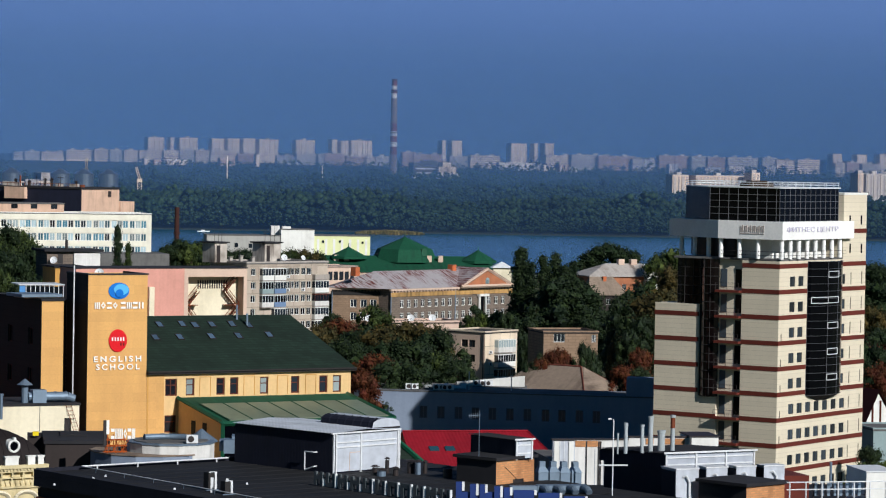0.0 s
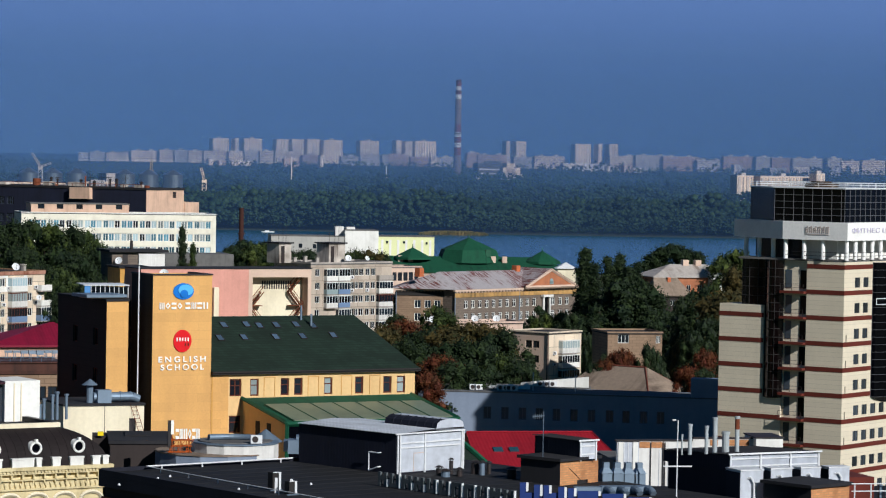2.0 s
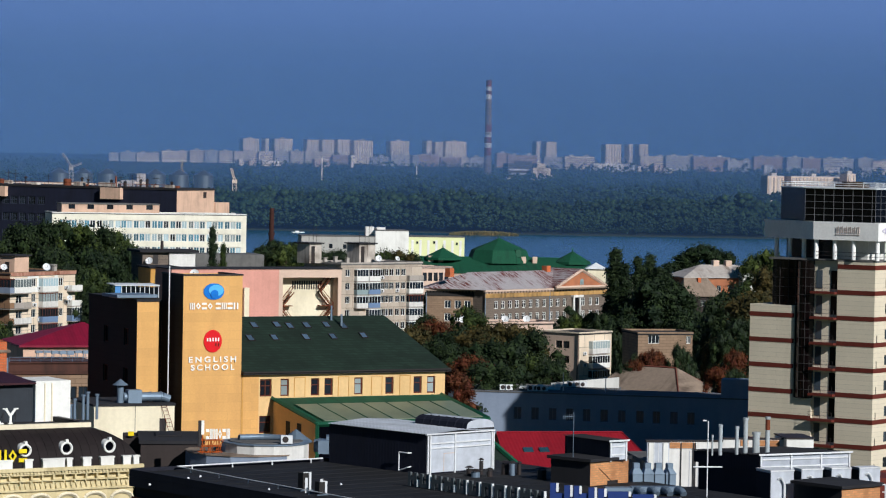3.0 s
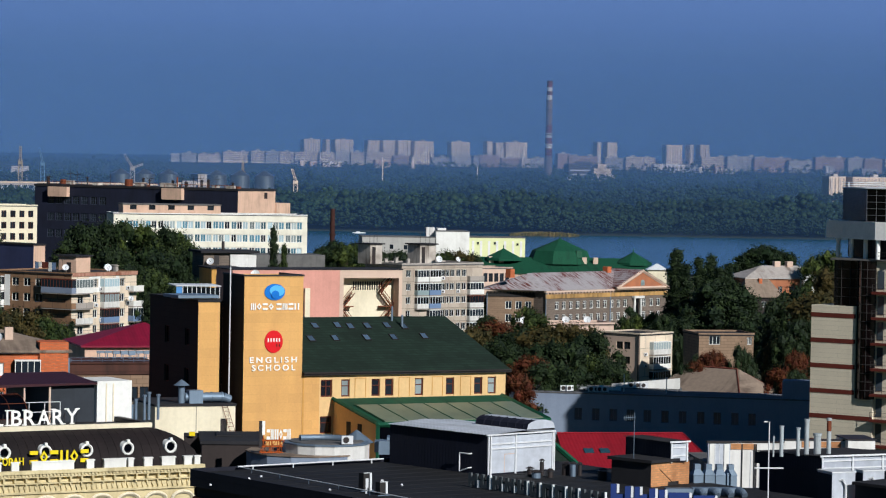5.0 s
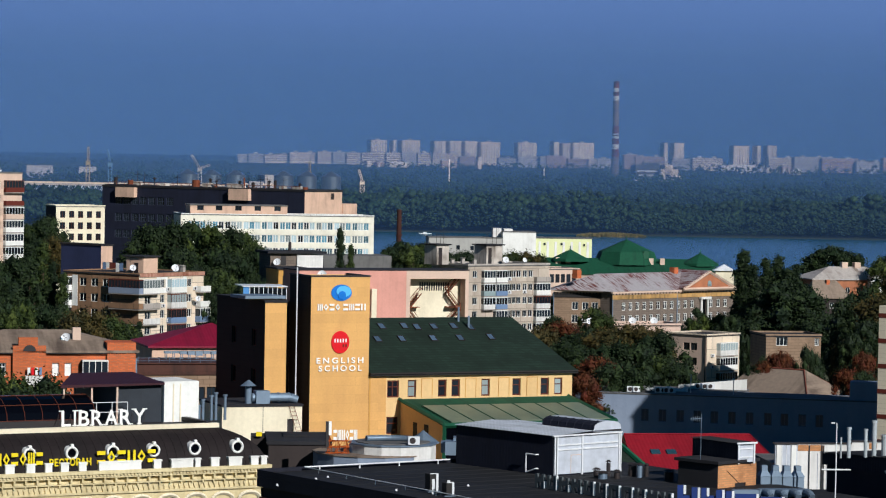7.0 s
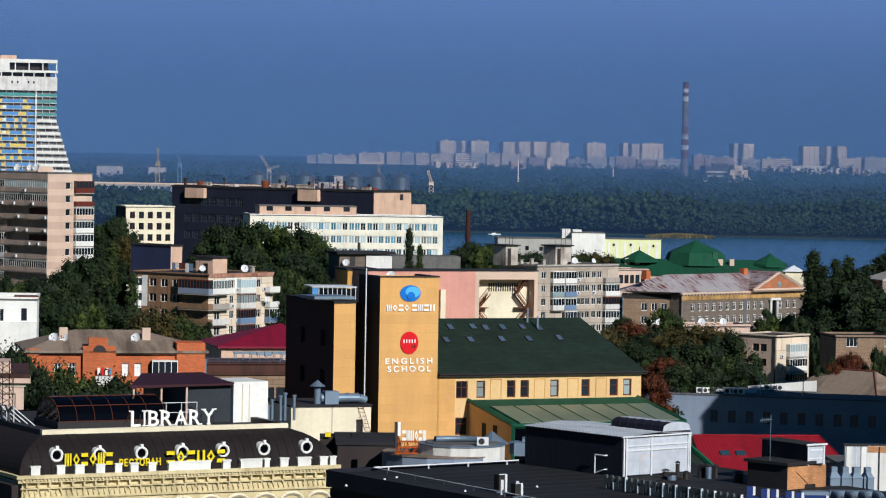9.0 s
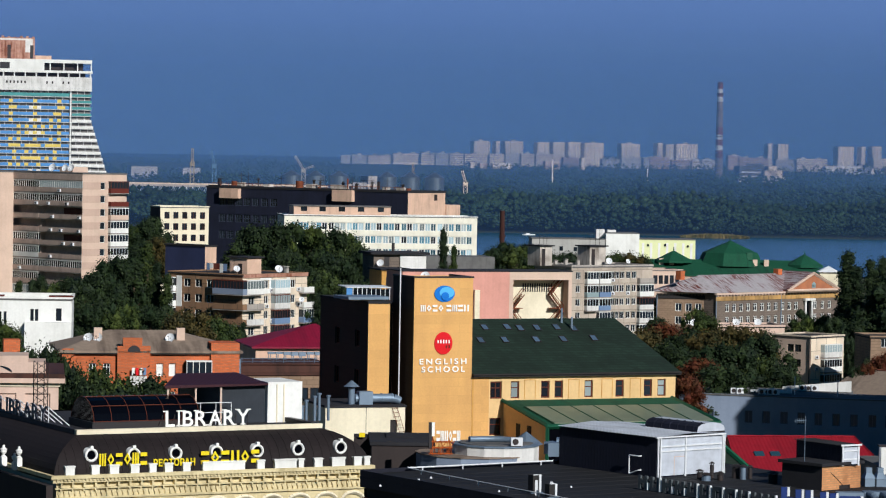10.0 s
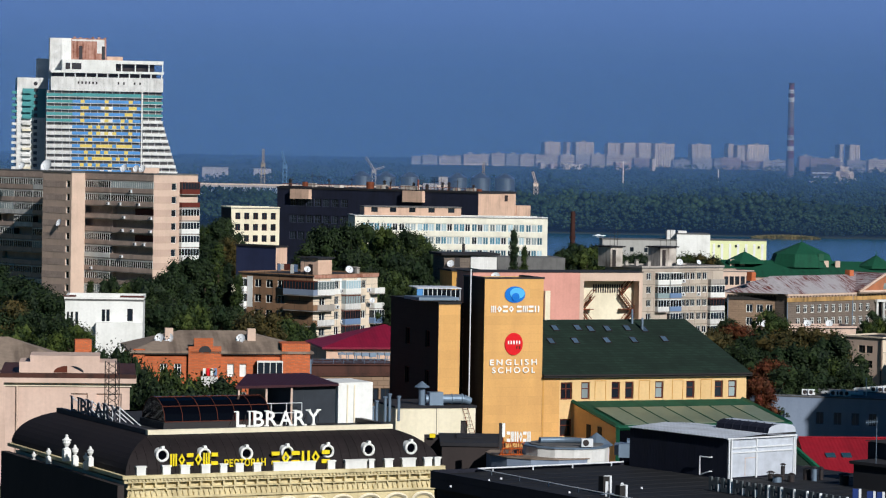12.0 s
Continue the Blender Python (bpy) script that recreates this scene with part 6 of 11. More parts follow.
def navy_block():
    lot = Lot(32.10, 476, -12, -8)
    root = thing("blue_grey_building", "long blue-grey rendered building with a row of small windows", "office building", lot.m)
    w = lot.x(130.89)
    top = lot.z(-76.58, lot.x(58.25))
    us = [41.90, 54.32, 59.99, 65.67, 71.16, 76.66, 82.34, 88.04, 93.92, 99.24, 104.94, 110.47]
    zw = lot.z(-85.38, lot.x(71.18))
    fr = [(lot.x(u) - 0.5, zw, lot.x(u) + 0.7, zw + 1.9) for u in us]
    shell(root, w, 9.5, top, "navy_wall", front=fr, win={"frame_mat": "navy_frame", "pane_mat": "glass_slate"})
    flat_roof(root, w, 9.5, top, "tar_light", 0.2, "navy_wall", 0.3, 0.1)
    xp, xq = lot.x(65.16, 13), lot.x(87.14, 13)
    part("rear_wing", boxes((0, 9.85, 0, xq, 16, top + 0.2)), "tar_light", root)
    bm = bmesh.new()
    polys(bm, [(xp, 13, top + 0.2), (xq, 13, top + 0.2), (xq, 13, top + 1.9), (xp, 13, top + 0.7), (xp, 13.4, top + 0.2), (xq, 13.4, top + 0.2), (xq, 13.4, top + 1.9), (xp, 13.4, top + 0.7)], [(0, 1, 2, 3), (3, 2, 6, 7), (4, 7, 6, 5), (1, 5, 6, 2), (0, 3, 7, 4)])
    part("white_parapet", bm, "white", root)
    for i, u in enumerate((49.89, 51.33, 58.79, 60.10, 61.54, 62.72, 71.61, 73.31, 75.66)):
        yy = 1.6 if i < 6 else 12.5
        aircon(lot.m @ pose(lot.x(u, yy), yy, top + 0.27, 0, 0, 12 + 25 * (i % 2)), 1.4)
    for u, v in ((54.89, -73.66), (60.45, -73.56)):
        x = lot.x(u, 6)
        solo("roof_duct", boxes((x, 6, top + 0.2, x + 3.0, 6.6, top + 0.6), (x + 3.0, 6.1, top + 0.2, x + 3.7, 6.5, top + 0.9)), "steel_white", "pale boxed ventilation duct on a flat roof", "duct", lot.m, "roof ducts")
    x = lot.x(120.25)
    part("stair_head", boxes((x, 0.3, top + 0.2, x + 6, 3.3, top + 3.0)), "navy_wall", root)
    for u, h in ((69.16, 3.0), (82.89, 2.6)):
        bm = bmesh.new()
        tube(bm, (lot.x(u, 4), 4, top), (lot.x(u, 4), 4, top + h), 0.07)
        solo("roof_pole", bm, "steel_white", "thin pale pole on a flat roof", "pole", lot.m)


M["navy_frame"] = surface("blue_grey_window_frame", "5d6980", "465064", amount=0.3)
M["glass_slate"] = glass("slate_blue_window_glass", "3a4a5e", rough=0.2, spread=0.3)
navy_block()

# ---- blocks towards the bridge ----
def nine_storeys():
    lot = Lot(-161.75, 645, 46, -4)
    root = thing("apartment_block", "nine-storey tan brick apartment block with long loggias", "apartment building", lot.m)
    w = lot.x(-147.40)
    top = lot.z(-9.0)
    fl = 2.79
    ycut = [0.02] + [lot.y(u) for u in (-184.24, -188.69, -198.17)]
    z0s = [top - 1.15 - fl * (i + 1) for i in range(9)]
    # sunny end face: banded brick with one column of windows, then loggias
    xe, xw = lot.x(-153.43), lot.x(-155.9)
    holes = [(xw, z + 0.75, xw + 1.3, z + 2.25) for z in z0s]
    bm = bmesh.new()
    wall_face(bm, (0, 0), (1, 0), w, 0, top, holes)
    wall_face(bm, (w, 0), (0, 1), ycut[1], 0, top)
    part("wall", bm, "tan_light", root)
    for h in holes:
        window(root, (0, 0), (1, 0), h, 0.22, cols=1)
    for z in z0s:
        part("brick_band", boxes((0.02, -0.04, z + 0.75, xw - 0.02, -0.003, z + 2.25), (xw + 1.32, -0.04, z + 0.75, xe - 0.02, -0.003, z + 2.25)), "tan_band", root)
    for i, z in enumerate(z0s[:7]):
        balcony(root, (0, 0), (1, 0), xe + 0.05, w - 0.1, z, 0.9, i != 1, ("brown_band", "brown_band", "tan_light", "white", "white", "white_dirty", "white")[i], frame="frame_brown" if i == 0 else "frame_white")
    # piers of banded brick
    jut = -lot.x(-188.69, ycut[1])
    for ya, yb, deep in ((ycut[1], lot.y(-198.17, -jut), jut),):
        s = yb - ya
        holes = [(s - 2.0, z + 0.8, s - 0.7, z + 2.3) for z in z0s]
        bm = bmesh.new()
        wall_face(bm, (-deep, yb), (0, -1), s, 0, top, holes)
        part("pier_front", bm, "tan_light", root)
        if deep:
            bm = bmesh.new()
            wall_face(bm, (-deep, ya), (1, 0), deep, 0, top)
            wall_face(bm, (0, yb), (-1, 0), deep, 0, top)
            part("pier_side", bm, "tan_light", root)
        for h in holes:
            window(root, (-deep, yb), (0, -1), h, 0.22, cols=1)
        for z in z0s:
            part("brick_band", boxes((-deep - 0.04, ya + 2.1, z + 0.8, -deep - 0.003, yb - 0.01, z + 2.2)), "tan_brick", root)
    # loggia bays; the far wing lies well back behind the stair pier
    rng = random.Random(4)
    back = 4.0
    rows = ("gg", "gg", "or", "oo", "gr", "wo", "gg", "go", "gg")
    for ya, yb, x0, pattern in ((ycut[0], ycut[1], 0.0, rows), (lot.y(-198.17, -jut), lot.y(-198.17, -jut) + 44, back, ("gg", "gg", "gg", "og", "go", "gg", "oo", "gg", "gg"))):
        s = yb - ya
        bm = bmesh.new()
        wall_face(bm, (x0 + 1.6, yb), (0, -1), s + (6 if x0 else 0), 0, top)
        part("bay_wall", bm, "tan_brick", root)
        part("bay_head", boxes((x0 - 0.1, ya + 0.01, top - 1.3, x0 + 1.59, yb - 0.01, top)), "tan_brick", root)
        part("bay_party_wall", boxes((x0 + 0.5, ya + s * 0.62 - 0.1, 0, x0 + 1.59, ya + s * 0.62 + 0.1, top - 1.31)), "tan_brick", root)
        for z, kinds in zip(z0s, pattern):
            spans = ((0.05, s * 0.38 - 0.06), (s * 0.38 + 0.06, s - 0.05)) if not x0 else [(q * s / 6 + 0.05, (q + 1) * s / 6 - 0.05) for q in range(6)]
            for (a0, a1), k in zip(spans, kinds * (3 if x0 else 1)):
                balcony(root, (x0 + 1.6, yb), (0, -1), a0, a1, z, 1.6, k in "gw", {"g": rng.choice(["tan_brick", "tan_brick", "white_dirty"]), "o": "tan_brick", "r": "tan_brick", "w": "white"}[k], frame="frame_white", pane=rng.choice(["glass", "glass", "glass", "glass_light"]))
                if k == "r":
                    part("brick_infill", boxes((x0 + 0.9, yb - a1 + 0.3, z + 0.1, x0 + 1.0, yb - (a0 + a1) / 2, z + 2.3)), "red_brown", root)
    yp = lot.y(-198.17, -jut)
    part("roof", boxes((-0.1, -0.1, top + 0.003, w + 0.1, yp, top + 0.3), (back - 0.1, yp - 6, top + 0.003, back + 9, yp + 44, top + 0.3)), "tar_light", root)
    part("pier_cap", boxes((-jut - 0.1, ycut[1] - 0.1, top + 0.003, -0.11, lot.y(-198.17, -jut) + 0.1, top + 0.3)), "tar_light", root)
    for u, v, r in ((-196.74, 0, 1.5), (-171.47, 0, 0.9), (-167.40, 0, 0.8), (-165.37, 0, 0.8), (-165.59, 0, 0.8), (-204.92, 0, 0.9)):
        dish(lot.m @ pose(7.0 if r > 1 else 1.0, lot.y(u, 7 if r > 1 else 1), top + 0.3 - (1.6 if r in (0.9, 0.8) and u > -163 else 0), 0, 0, -75), r, label="large white satellite dish on a flat roof")
    for u in (-192.04, -192.25):
        dish(lot.m @ pose(-jut - 0.3, lot.y(-192.06, -jut), z0s[3] + 0.6, 0, 0, -90), 0.85)
        break
    for i in range(14):
        y = ycut[0] + (ycut[1] - ycut[0]) * rng.random()
        aircon(lot.m @ pose(-0.06, y, z0s[rng.randrange(7)] + 0.1, 0, 0, -90))
    hut = thing("roof_hut", "tan brick lift hut on the flat roof", "roof hut", lot.m, "roof huts")
    ya, yb = lot.y(-165.04, 3), lot.y(-169.30, 3)
    part("wall", boxes((3, ya, top + 0.3, 7, yb, lot.z(-6.71, 3, ya))), "tan_light", hut)


nine_storeys()


def flats_left():
    lot = Lot(-109.27, 545, 55, -6)
    root = thing("apartment_block", "five-storey brown and cream panel flats with balconies", "apartment building", lot.m)
    w, dp = lot.x(-88.36), lot.y(-133.18)
    top = lot.z(-41.10)
    fl = 2.7
    z0s = [top - 0.5 - fl * (i + 1) for i in range(5)]
    ys = [lot.y(u) for u in (-127.35, -123.64, -119.88)]
    lw = [(dp - y - 0.85, z + 0.9, dp - y + 0.85, z + 2.35) for y in ys for z in z0s]
    x1, x2, x3 = lot.x(-102.3), lot.x(-93.6), lot.x(-107.2)
    fw = [(x, z + 0.9, x + 1.25, z + 2.35) for x in (x1, x2) for z in z0s] + [(x3, z + 0.1, x3 + 1.6, z + 2.2) for z in z0s]
    shell(root, w, dp, top, "cream_panel", front=fw, left=lw, left_mat="brown_panel", win={"cols": 2, "frame_mat": "frame_white"}, lwin={"cols": 2})
    yb = lot.y(-117.71)
    xb = lot.x(-103.74)
    b0, b1, r0 = lot.x(-100.10), lot.x(-95.12), lot.x(-91.0)
    for i, z in enumerate(z0s):
        # balconies that turn the corner; on the left face darker fronts stand in for shade
        balcony(root, (0, dp), (0, -1), dp - yb, dp + 1.1, z, 1.1, i == 0, ("navy_wall", "brown_panel", "brown_panel", "brown_panel", "brown_panel")[i], frame="frame_brown")
        balcony(root, (0, 0), (1, 0), 0.003, xb, z, 1.1, i == 0, ("white", "grey_panel", "white_dirty", "grey_panel", "white_dirty")[i], pane="glass_light")
        balcony(root, (0, 0), (1, 0), b0, b1, z, 1.0, i != 4, ("white", "white_dirty", "blue_grey", "brown_band", "white_dirty")[i], pane=("glass_pale", "glass_light", "glass", "glass", "glass")[i], frame=("frame_white", "frame_brown", "frame_brown", "brown_band", "frame_white")[i])
        balcony(root, (0, 0), (1, 0), r0, w + 0.6, z, 1.2, i == 2, ("white", "white", "blue_grey", "white_dirty", "blue_grey")[i])
        balcony(root, (0, dp), (0, -1), 0.2, dp - lot.y(-130.84), z, 0.8, True, "white")
        if i < 4:
            aircon(lot.m @ pose(x1 + (1.9, 0.6, 2.0, 0.5)[i], -0.01, z + (0.3, 0.15, 0.2, 0.1)[i]))
        if i in (0, 1, 3):
            aircon(lot.m @ pose(x2 + 1.9, -0.01, z + 0.3))
    # one flat in white insulation
    z = z0s[0]
    xa, xe = lot.x(-103.6), lot.x(-94.0)
    part("insulation", boxes((xa, -0.06, z, x1 - 0.1, -0.003, top - 0.4), (x1 + 1.35, -0.06, z, b0 - 0.03, -0.003, top - 0.4), (x1 - 0.099, -0.06, z, x1 + 1.349, -0.003, z + 0.85), (x1 - 0.099, -0.06, z + 2.4, x1 + 1.349, -0.003, top - 0.4), (b1 + 0.03, -0.06, z, xe, -0.003, top - 0.4)), "white", root)
    ya = lot.y(-129.02)
    part("insulation", boxes((-0.06, ya, z0s[1], -0.003, lot.y(-130.7), top - 0.4)), "white", root)
    flat_roof(root, w, dp, top, "tar", 0.4, "brown_panel", 0.25, 0.2)
    part("parapet_face", boxes((0, -0.23, top - 0.3, w, -0.205, top + 0.32)), "old_brick", root)
    hx, hx2 = lot.x(-107.86, 3), lot.x(-103.31, 3)
    hy2 = lot.y(-113.63, hx)
    hut = thing("roof_hut", "rendered stair hut with a dark slab roof on the flats", "roof hut", lot.m, "roof huts")
    hz = lot.z(-35.20, hx, 3)
    part("wall", boxes((hx, 3, top + 0.185, hx2, hy2, hz)), "peach", hut)
    part("slab", boxes((hx - 0.4, 2.6, hz + 0.003, hx2 + 0.4, hy2 + 0.4, hz + 0.25)), "tar", hut)
    part("door", boxes((hx - 0.05, 4.2, top + 0.185, hx - 0.003, 5.2, top + 2.0)), "iron", hut)
    dish(lot.m @ pose(hx - 0.8, lot.y(-111.3, hx - 0.8), top + 0.2, 0, 0, -40), 0.6)
    for u, k in ((-90.1, 1), (-90.3, 3)):
        dish(lot.m @ pose(lot.x(u, -1.4), -1.4, z0s[k] + 0.6, 0, 0, -40), 0.5)
    line = thing("washing_line", "washing line with clothes on a flat roof", "washing line", lot.m)
    xl = 1.5
    y0, y1 = lot.y(-121.0, xl), lot.y(-114.2, xl)
    bm = bmesh.new()
    tube(bm, (xl, y1, top + 2.0), (xl, y0, top + 2.0), 0.03, None, 5)
    part("cord", bm, "iron", line)
    for y in (y0, y1):
        bm = bmesh.new()
        tube(bm, (xl, y, top), (xl, y, top + 2.1), 0.06, None, 6)
        part("post", bm, "iron", line)
    for k, (t, ln, mt) in enumerate(((0.08, 1.2, "blue_grey"), (0.22, 0.9, "white"), (0.4, 1.1, "red_brown"), (0.56, 1.0, "brown_band"), (0.7, 1.6, "white"), (0.88, 1.3, "blue_grey"))):
        y = y0 + (y1 - y0) * t
        part("cloth", boxes((xl - 0.03, y - 0.4, top + 1.98 - ln, xl + 0.03, y + 0.4, top + 1.99)), mt, line)
    rooftop_clutter(lot.m, w, dp, top + 0.18, 9, 1, 3)
    # shed with a blue side, its shade put into the colour, and peach wall behind it
    lot = Lot(-121.61, 640, 50, -5)
    root = thing("workshop", "workshop with a blue side darkened as in shade and a pale end wall", "outbuilding", lot.m)
    w, dp = lot.x(-117.93), lot.y(-134.51)
    top = lot.z(-31.71)
    shell(root, w, dp, top, "peach", left_mat="dark_blue_wall")
    flat_roof(root, w, dp, top, "tar", 0.3, "tar", 0.25, 0.2)


# blue render darkened by the shade of the workshop's left face
M["dark_blue_wall"] = surface("shaded_blue_render", "2b3558", "1d2440", amount=0.4)
flats_left()


def long_white():
    lot = Lot(-96.04, 800, 13, -6)
    root = thing("office_block", "long white office block with bands of bluish windows", "office building", lot.m)
    w = lot.x(-33.77)
    top = lot.z(-20.92, w)
    fl = 3.35
    fr = []
    rng = random.Random(2)
    for i in range(4):
        z = top - 3.55 - fl * i
        n = 10
        for k in range(n):
            x = 2 + (w - 3) * k / n
            for j in range(3):
                xx = x + j * (w - 3) / n * 0.315
                fr.append((xx, z, xx + (w - 3) / n * 0.30, z + 2.0, {"pane_mat": rng.choice(["glass_blue", "glass_blue", "glass_light", "glass_blue", "glass_pale", "glass"])}))
    shell(root, w, 14, top, "facade_white", front=fr, win={"cols": 2, "bar_w": 0.14})
    flat_roof(root, w, 14, top, "tar_light", 0.4, "white", 0.3, 0.1)
    x0, x1 = lot.x(-93.02, 3), lot.x(-61.74, 3)
    zt = lot.z(-17.98, x1, 3)
    fw = [(x - x0, top + 1.2, x - x0 + 1.7, top + 2.4) for x in [lot.x(u, 3) for u in (-90.82, -84.78, -78.56, -72.34, -65.95)]]
    pent = thing("penthouse", "peach rendered rooftop storey set back on the office block", "rooftop storey", lot.m)
    shell(pent, x1 - x0, 9, zt, "peach", front=fw, base=(x0, 3), z0=top + 0.185, win={"frame_mat": "frame_dark"})
    part("roof", boxes((x0 - 0.2, 2.8, zt + 0.003, x1 + 0.2, 12.2, zt + 0.3)), "tar_light", pent)


long_white()


# long mill side and its sashes: the shade is put into these dark blues
M["mill_wall"] = surface("shaded_mill_wall", "1d2236", "12141f", amount=0.5, streak=0.8)
M["mill_sash"] = surface("shaded_steel_sash", "3a4254", "262b38", amount=0.4)


def dark_mill():
    lot = Lot(-56.23, 900, 58, -6)
    root = thing("mill_building", "big industrial building, long side coloured as if in shade, with a peach end wall", "factory", lot.m)
    w, w2 = lot.x(-44.20), lot.x(-39.83)
    dp = lot.y(-121.44)
    top = lot.z(-13.15)
    ys = [lot.y(u) for u in (-115.98, -113.41, -110.65, -108.08, -105.33, -102.4, -99.4)]
    lw = [(dp - y - 1.6, top - 5.2 - 5.0 * k, dp - y + 1.0, top - 2.8 - 5.0 * k) for y in ys for k in range(3)]
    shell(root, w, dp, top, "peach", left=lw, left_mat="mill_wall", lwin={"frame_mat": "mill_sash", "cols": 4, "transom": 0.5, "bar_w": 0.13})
    part("roof", boxes((-0.2, -0.2, top + 0.003, w + 0.2, dp + 0.2, top + 0.6)), "tar", root)
    part("end_block", boxes((w + 0.01, -0.5, 0, w2, 14, lot.z(-16.69, w2))), "peach", root)
    x, z = lot.xz(-47.79, -14.63)
    part("hatch", boxes((x, -0.06, z - 0.8, x + 1.6, -0.003, z + 1.0)), "iron", root)
    for ua, ub, v in ((-117.34, -111.28, -12.73), (-80.86, -74.46, -12.62)):
        ya, yb = lot.y(ub, -1.5), lot.y(ua, -1.5)
        part("lift_house", boxes((-1.5, ya, top - 3.0, -0.003, yb, lot.z(v, 0, ya))), "peach", root)
    yb = lot.y(-121.08)
    part("left_tower", boxes((0.5, yb - 9, top + 0.61, 12, yb, lot.z(-11.73, 0, yb))), "soot", root)
    rng = random.Random(3)
    for u, v, r in ((-91.34, -9.95, 1.2), (-84.92, -11.66, 0.4), (-75.77, -8.94, 0.25), (-56.04, -11.68, 0.8), (-112.44, -10.32, 0.9)):
        y = lot.y(u, 4)
        bm = bmesh.new()
        tube(bm, (4, y, top), (4, y, lot.z(v, 4, y)), r, None, 10)
        solo("roof_vent", bm, "rust", "short rusty round vent on the factory roof", "vent", lot.m, "factory roof clutter")
    for i in range(26):
        y = rng.uniform(3, dp - 3)
        x = rng.uniform(1, 8)
        h = rng.uniform(0.4, 1.5)
        k = rng.randrange(3)
        bm = bmesh.new()
        if k == 0:
            box(bm, x, y, top + 0.6, x + rng.uniform(1, 3), y + rng.uniform(1, 4), top + 0.6 + h)
        elif k == 1:
            tube(bm, (x, y, top + 0.6), (x, y, top + 1.2 + h), rng.uniform(0.15, 0.5), None, 8)
            tube(bm, (x, y, top + 1.2 + h), (x, y, top + 1.7 + h), 0.7, 0.1, 8)
        else:
            tube(bm, (x, y, top + 0.6), (x, y, top + 3 + 1.4 * h), 0.1, 0.06, 6)
            bar(bm, (x, y - 1.2, top + 2.4 + h), (x, y + 1.2, top + 2.4 + h), 0.1)
        solo(("roof_box", "roof_vent", "roof_aerial")[k], bm, ("stained_render", "iron", "iron")[k], ("weathered box on the factory roof", "dark capped vent on the factory roof", "thin aerial on the factory roof")[k], ("roof box", "vent", "aerial")[k], lot.m, "factory roof clutter")
    bm = bmesh.new()
    for t in steps(2, dp - 2, 24):
        bar(bm, (0.3, t, top + 0.6), (0.3, t, top + 1.5), 0.1)
    bar(bm, (0.3, 2, top + 1.5), (0.3, dp - 2, top + 1.5), 0.1)
    part("roof_rail", bm, "rust", root)
    # yellow school beside it
    lot = Lot(-136.33, 880, 22, -6)
    w, dp = lot.x(-120.6), lot.y(-139.6)
    top = lot.z(-19.35)
    xs = steps(1.2, w - 2.6, 5)
    fw = [(x, top - 3.1 - 3.2 * k, x + 1.5, top - 1.2 - 3.2 * k) for x in xs for k in range(4)]
    # left wall in a dark material: its shade is put into the colour
    house_block("school_building", "pale yellow four-storey building with square windows", lot, w, dp, top, "cream", "dark_wall", "tar_light", fw, (), {"cols": 2, "frame_mat": "frame_brown", "pane_mat": "glass"}, 0.5, "public building")


M["steel_grey"] = surface("grey_bridge_steel", "c6cacd", "94979c", amount=0.3, grain=0.5)
dark_mill()


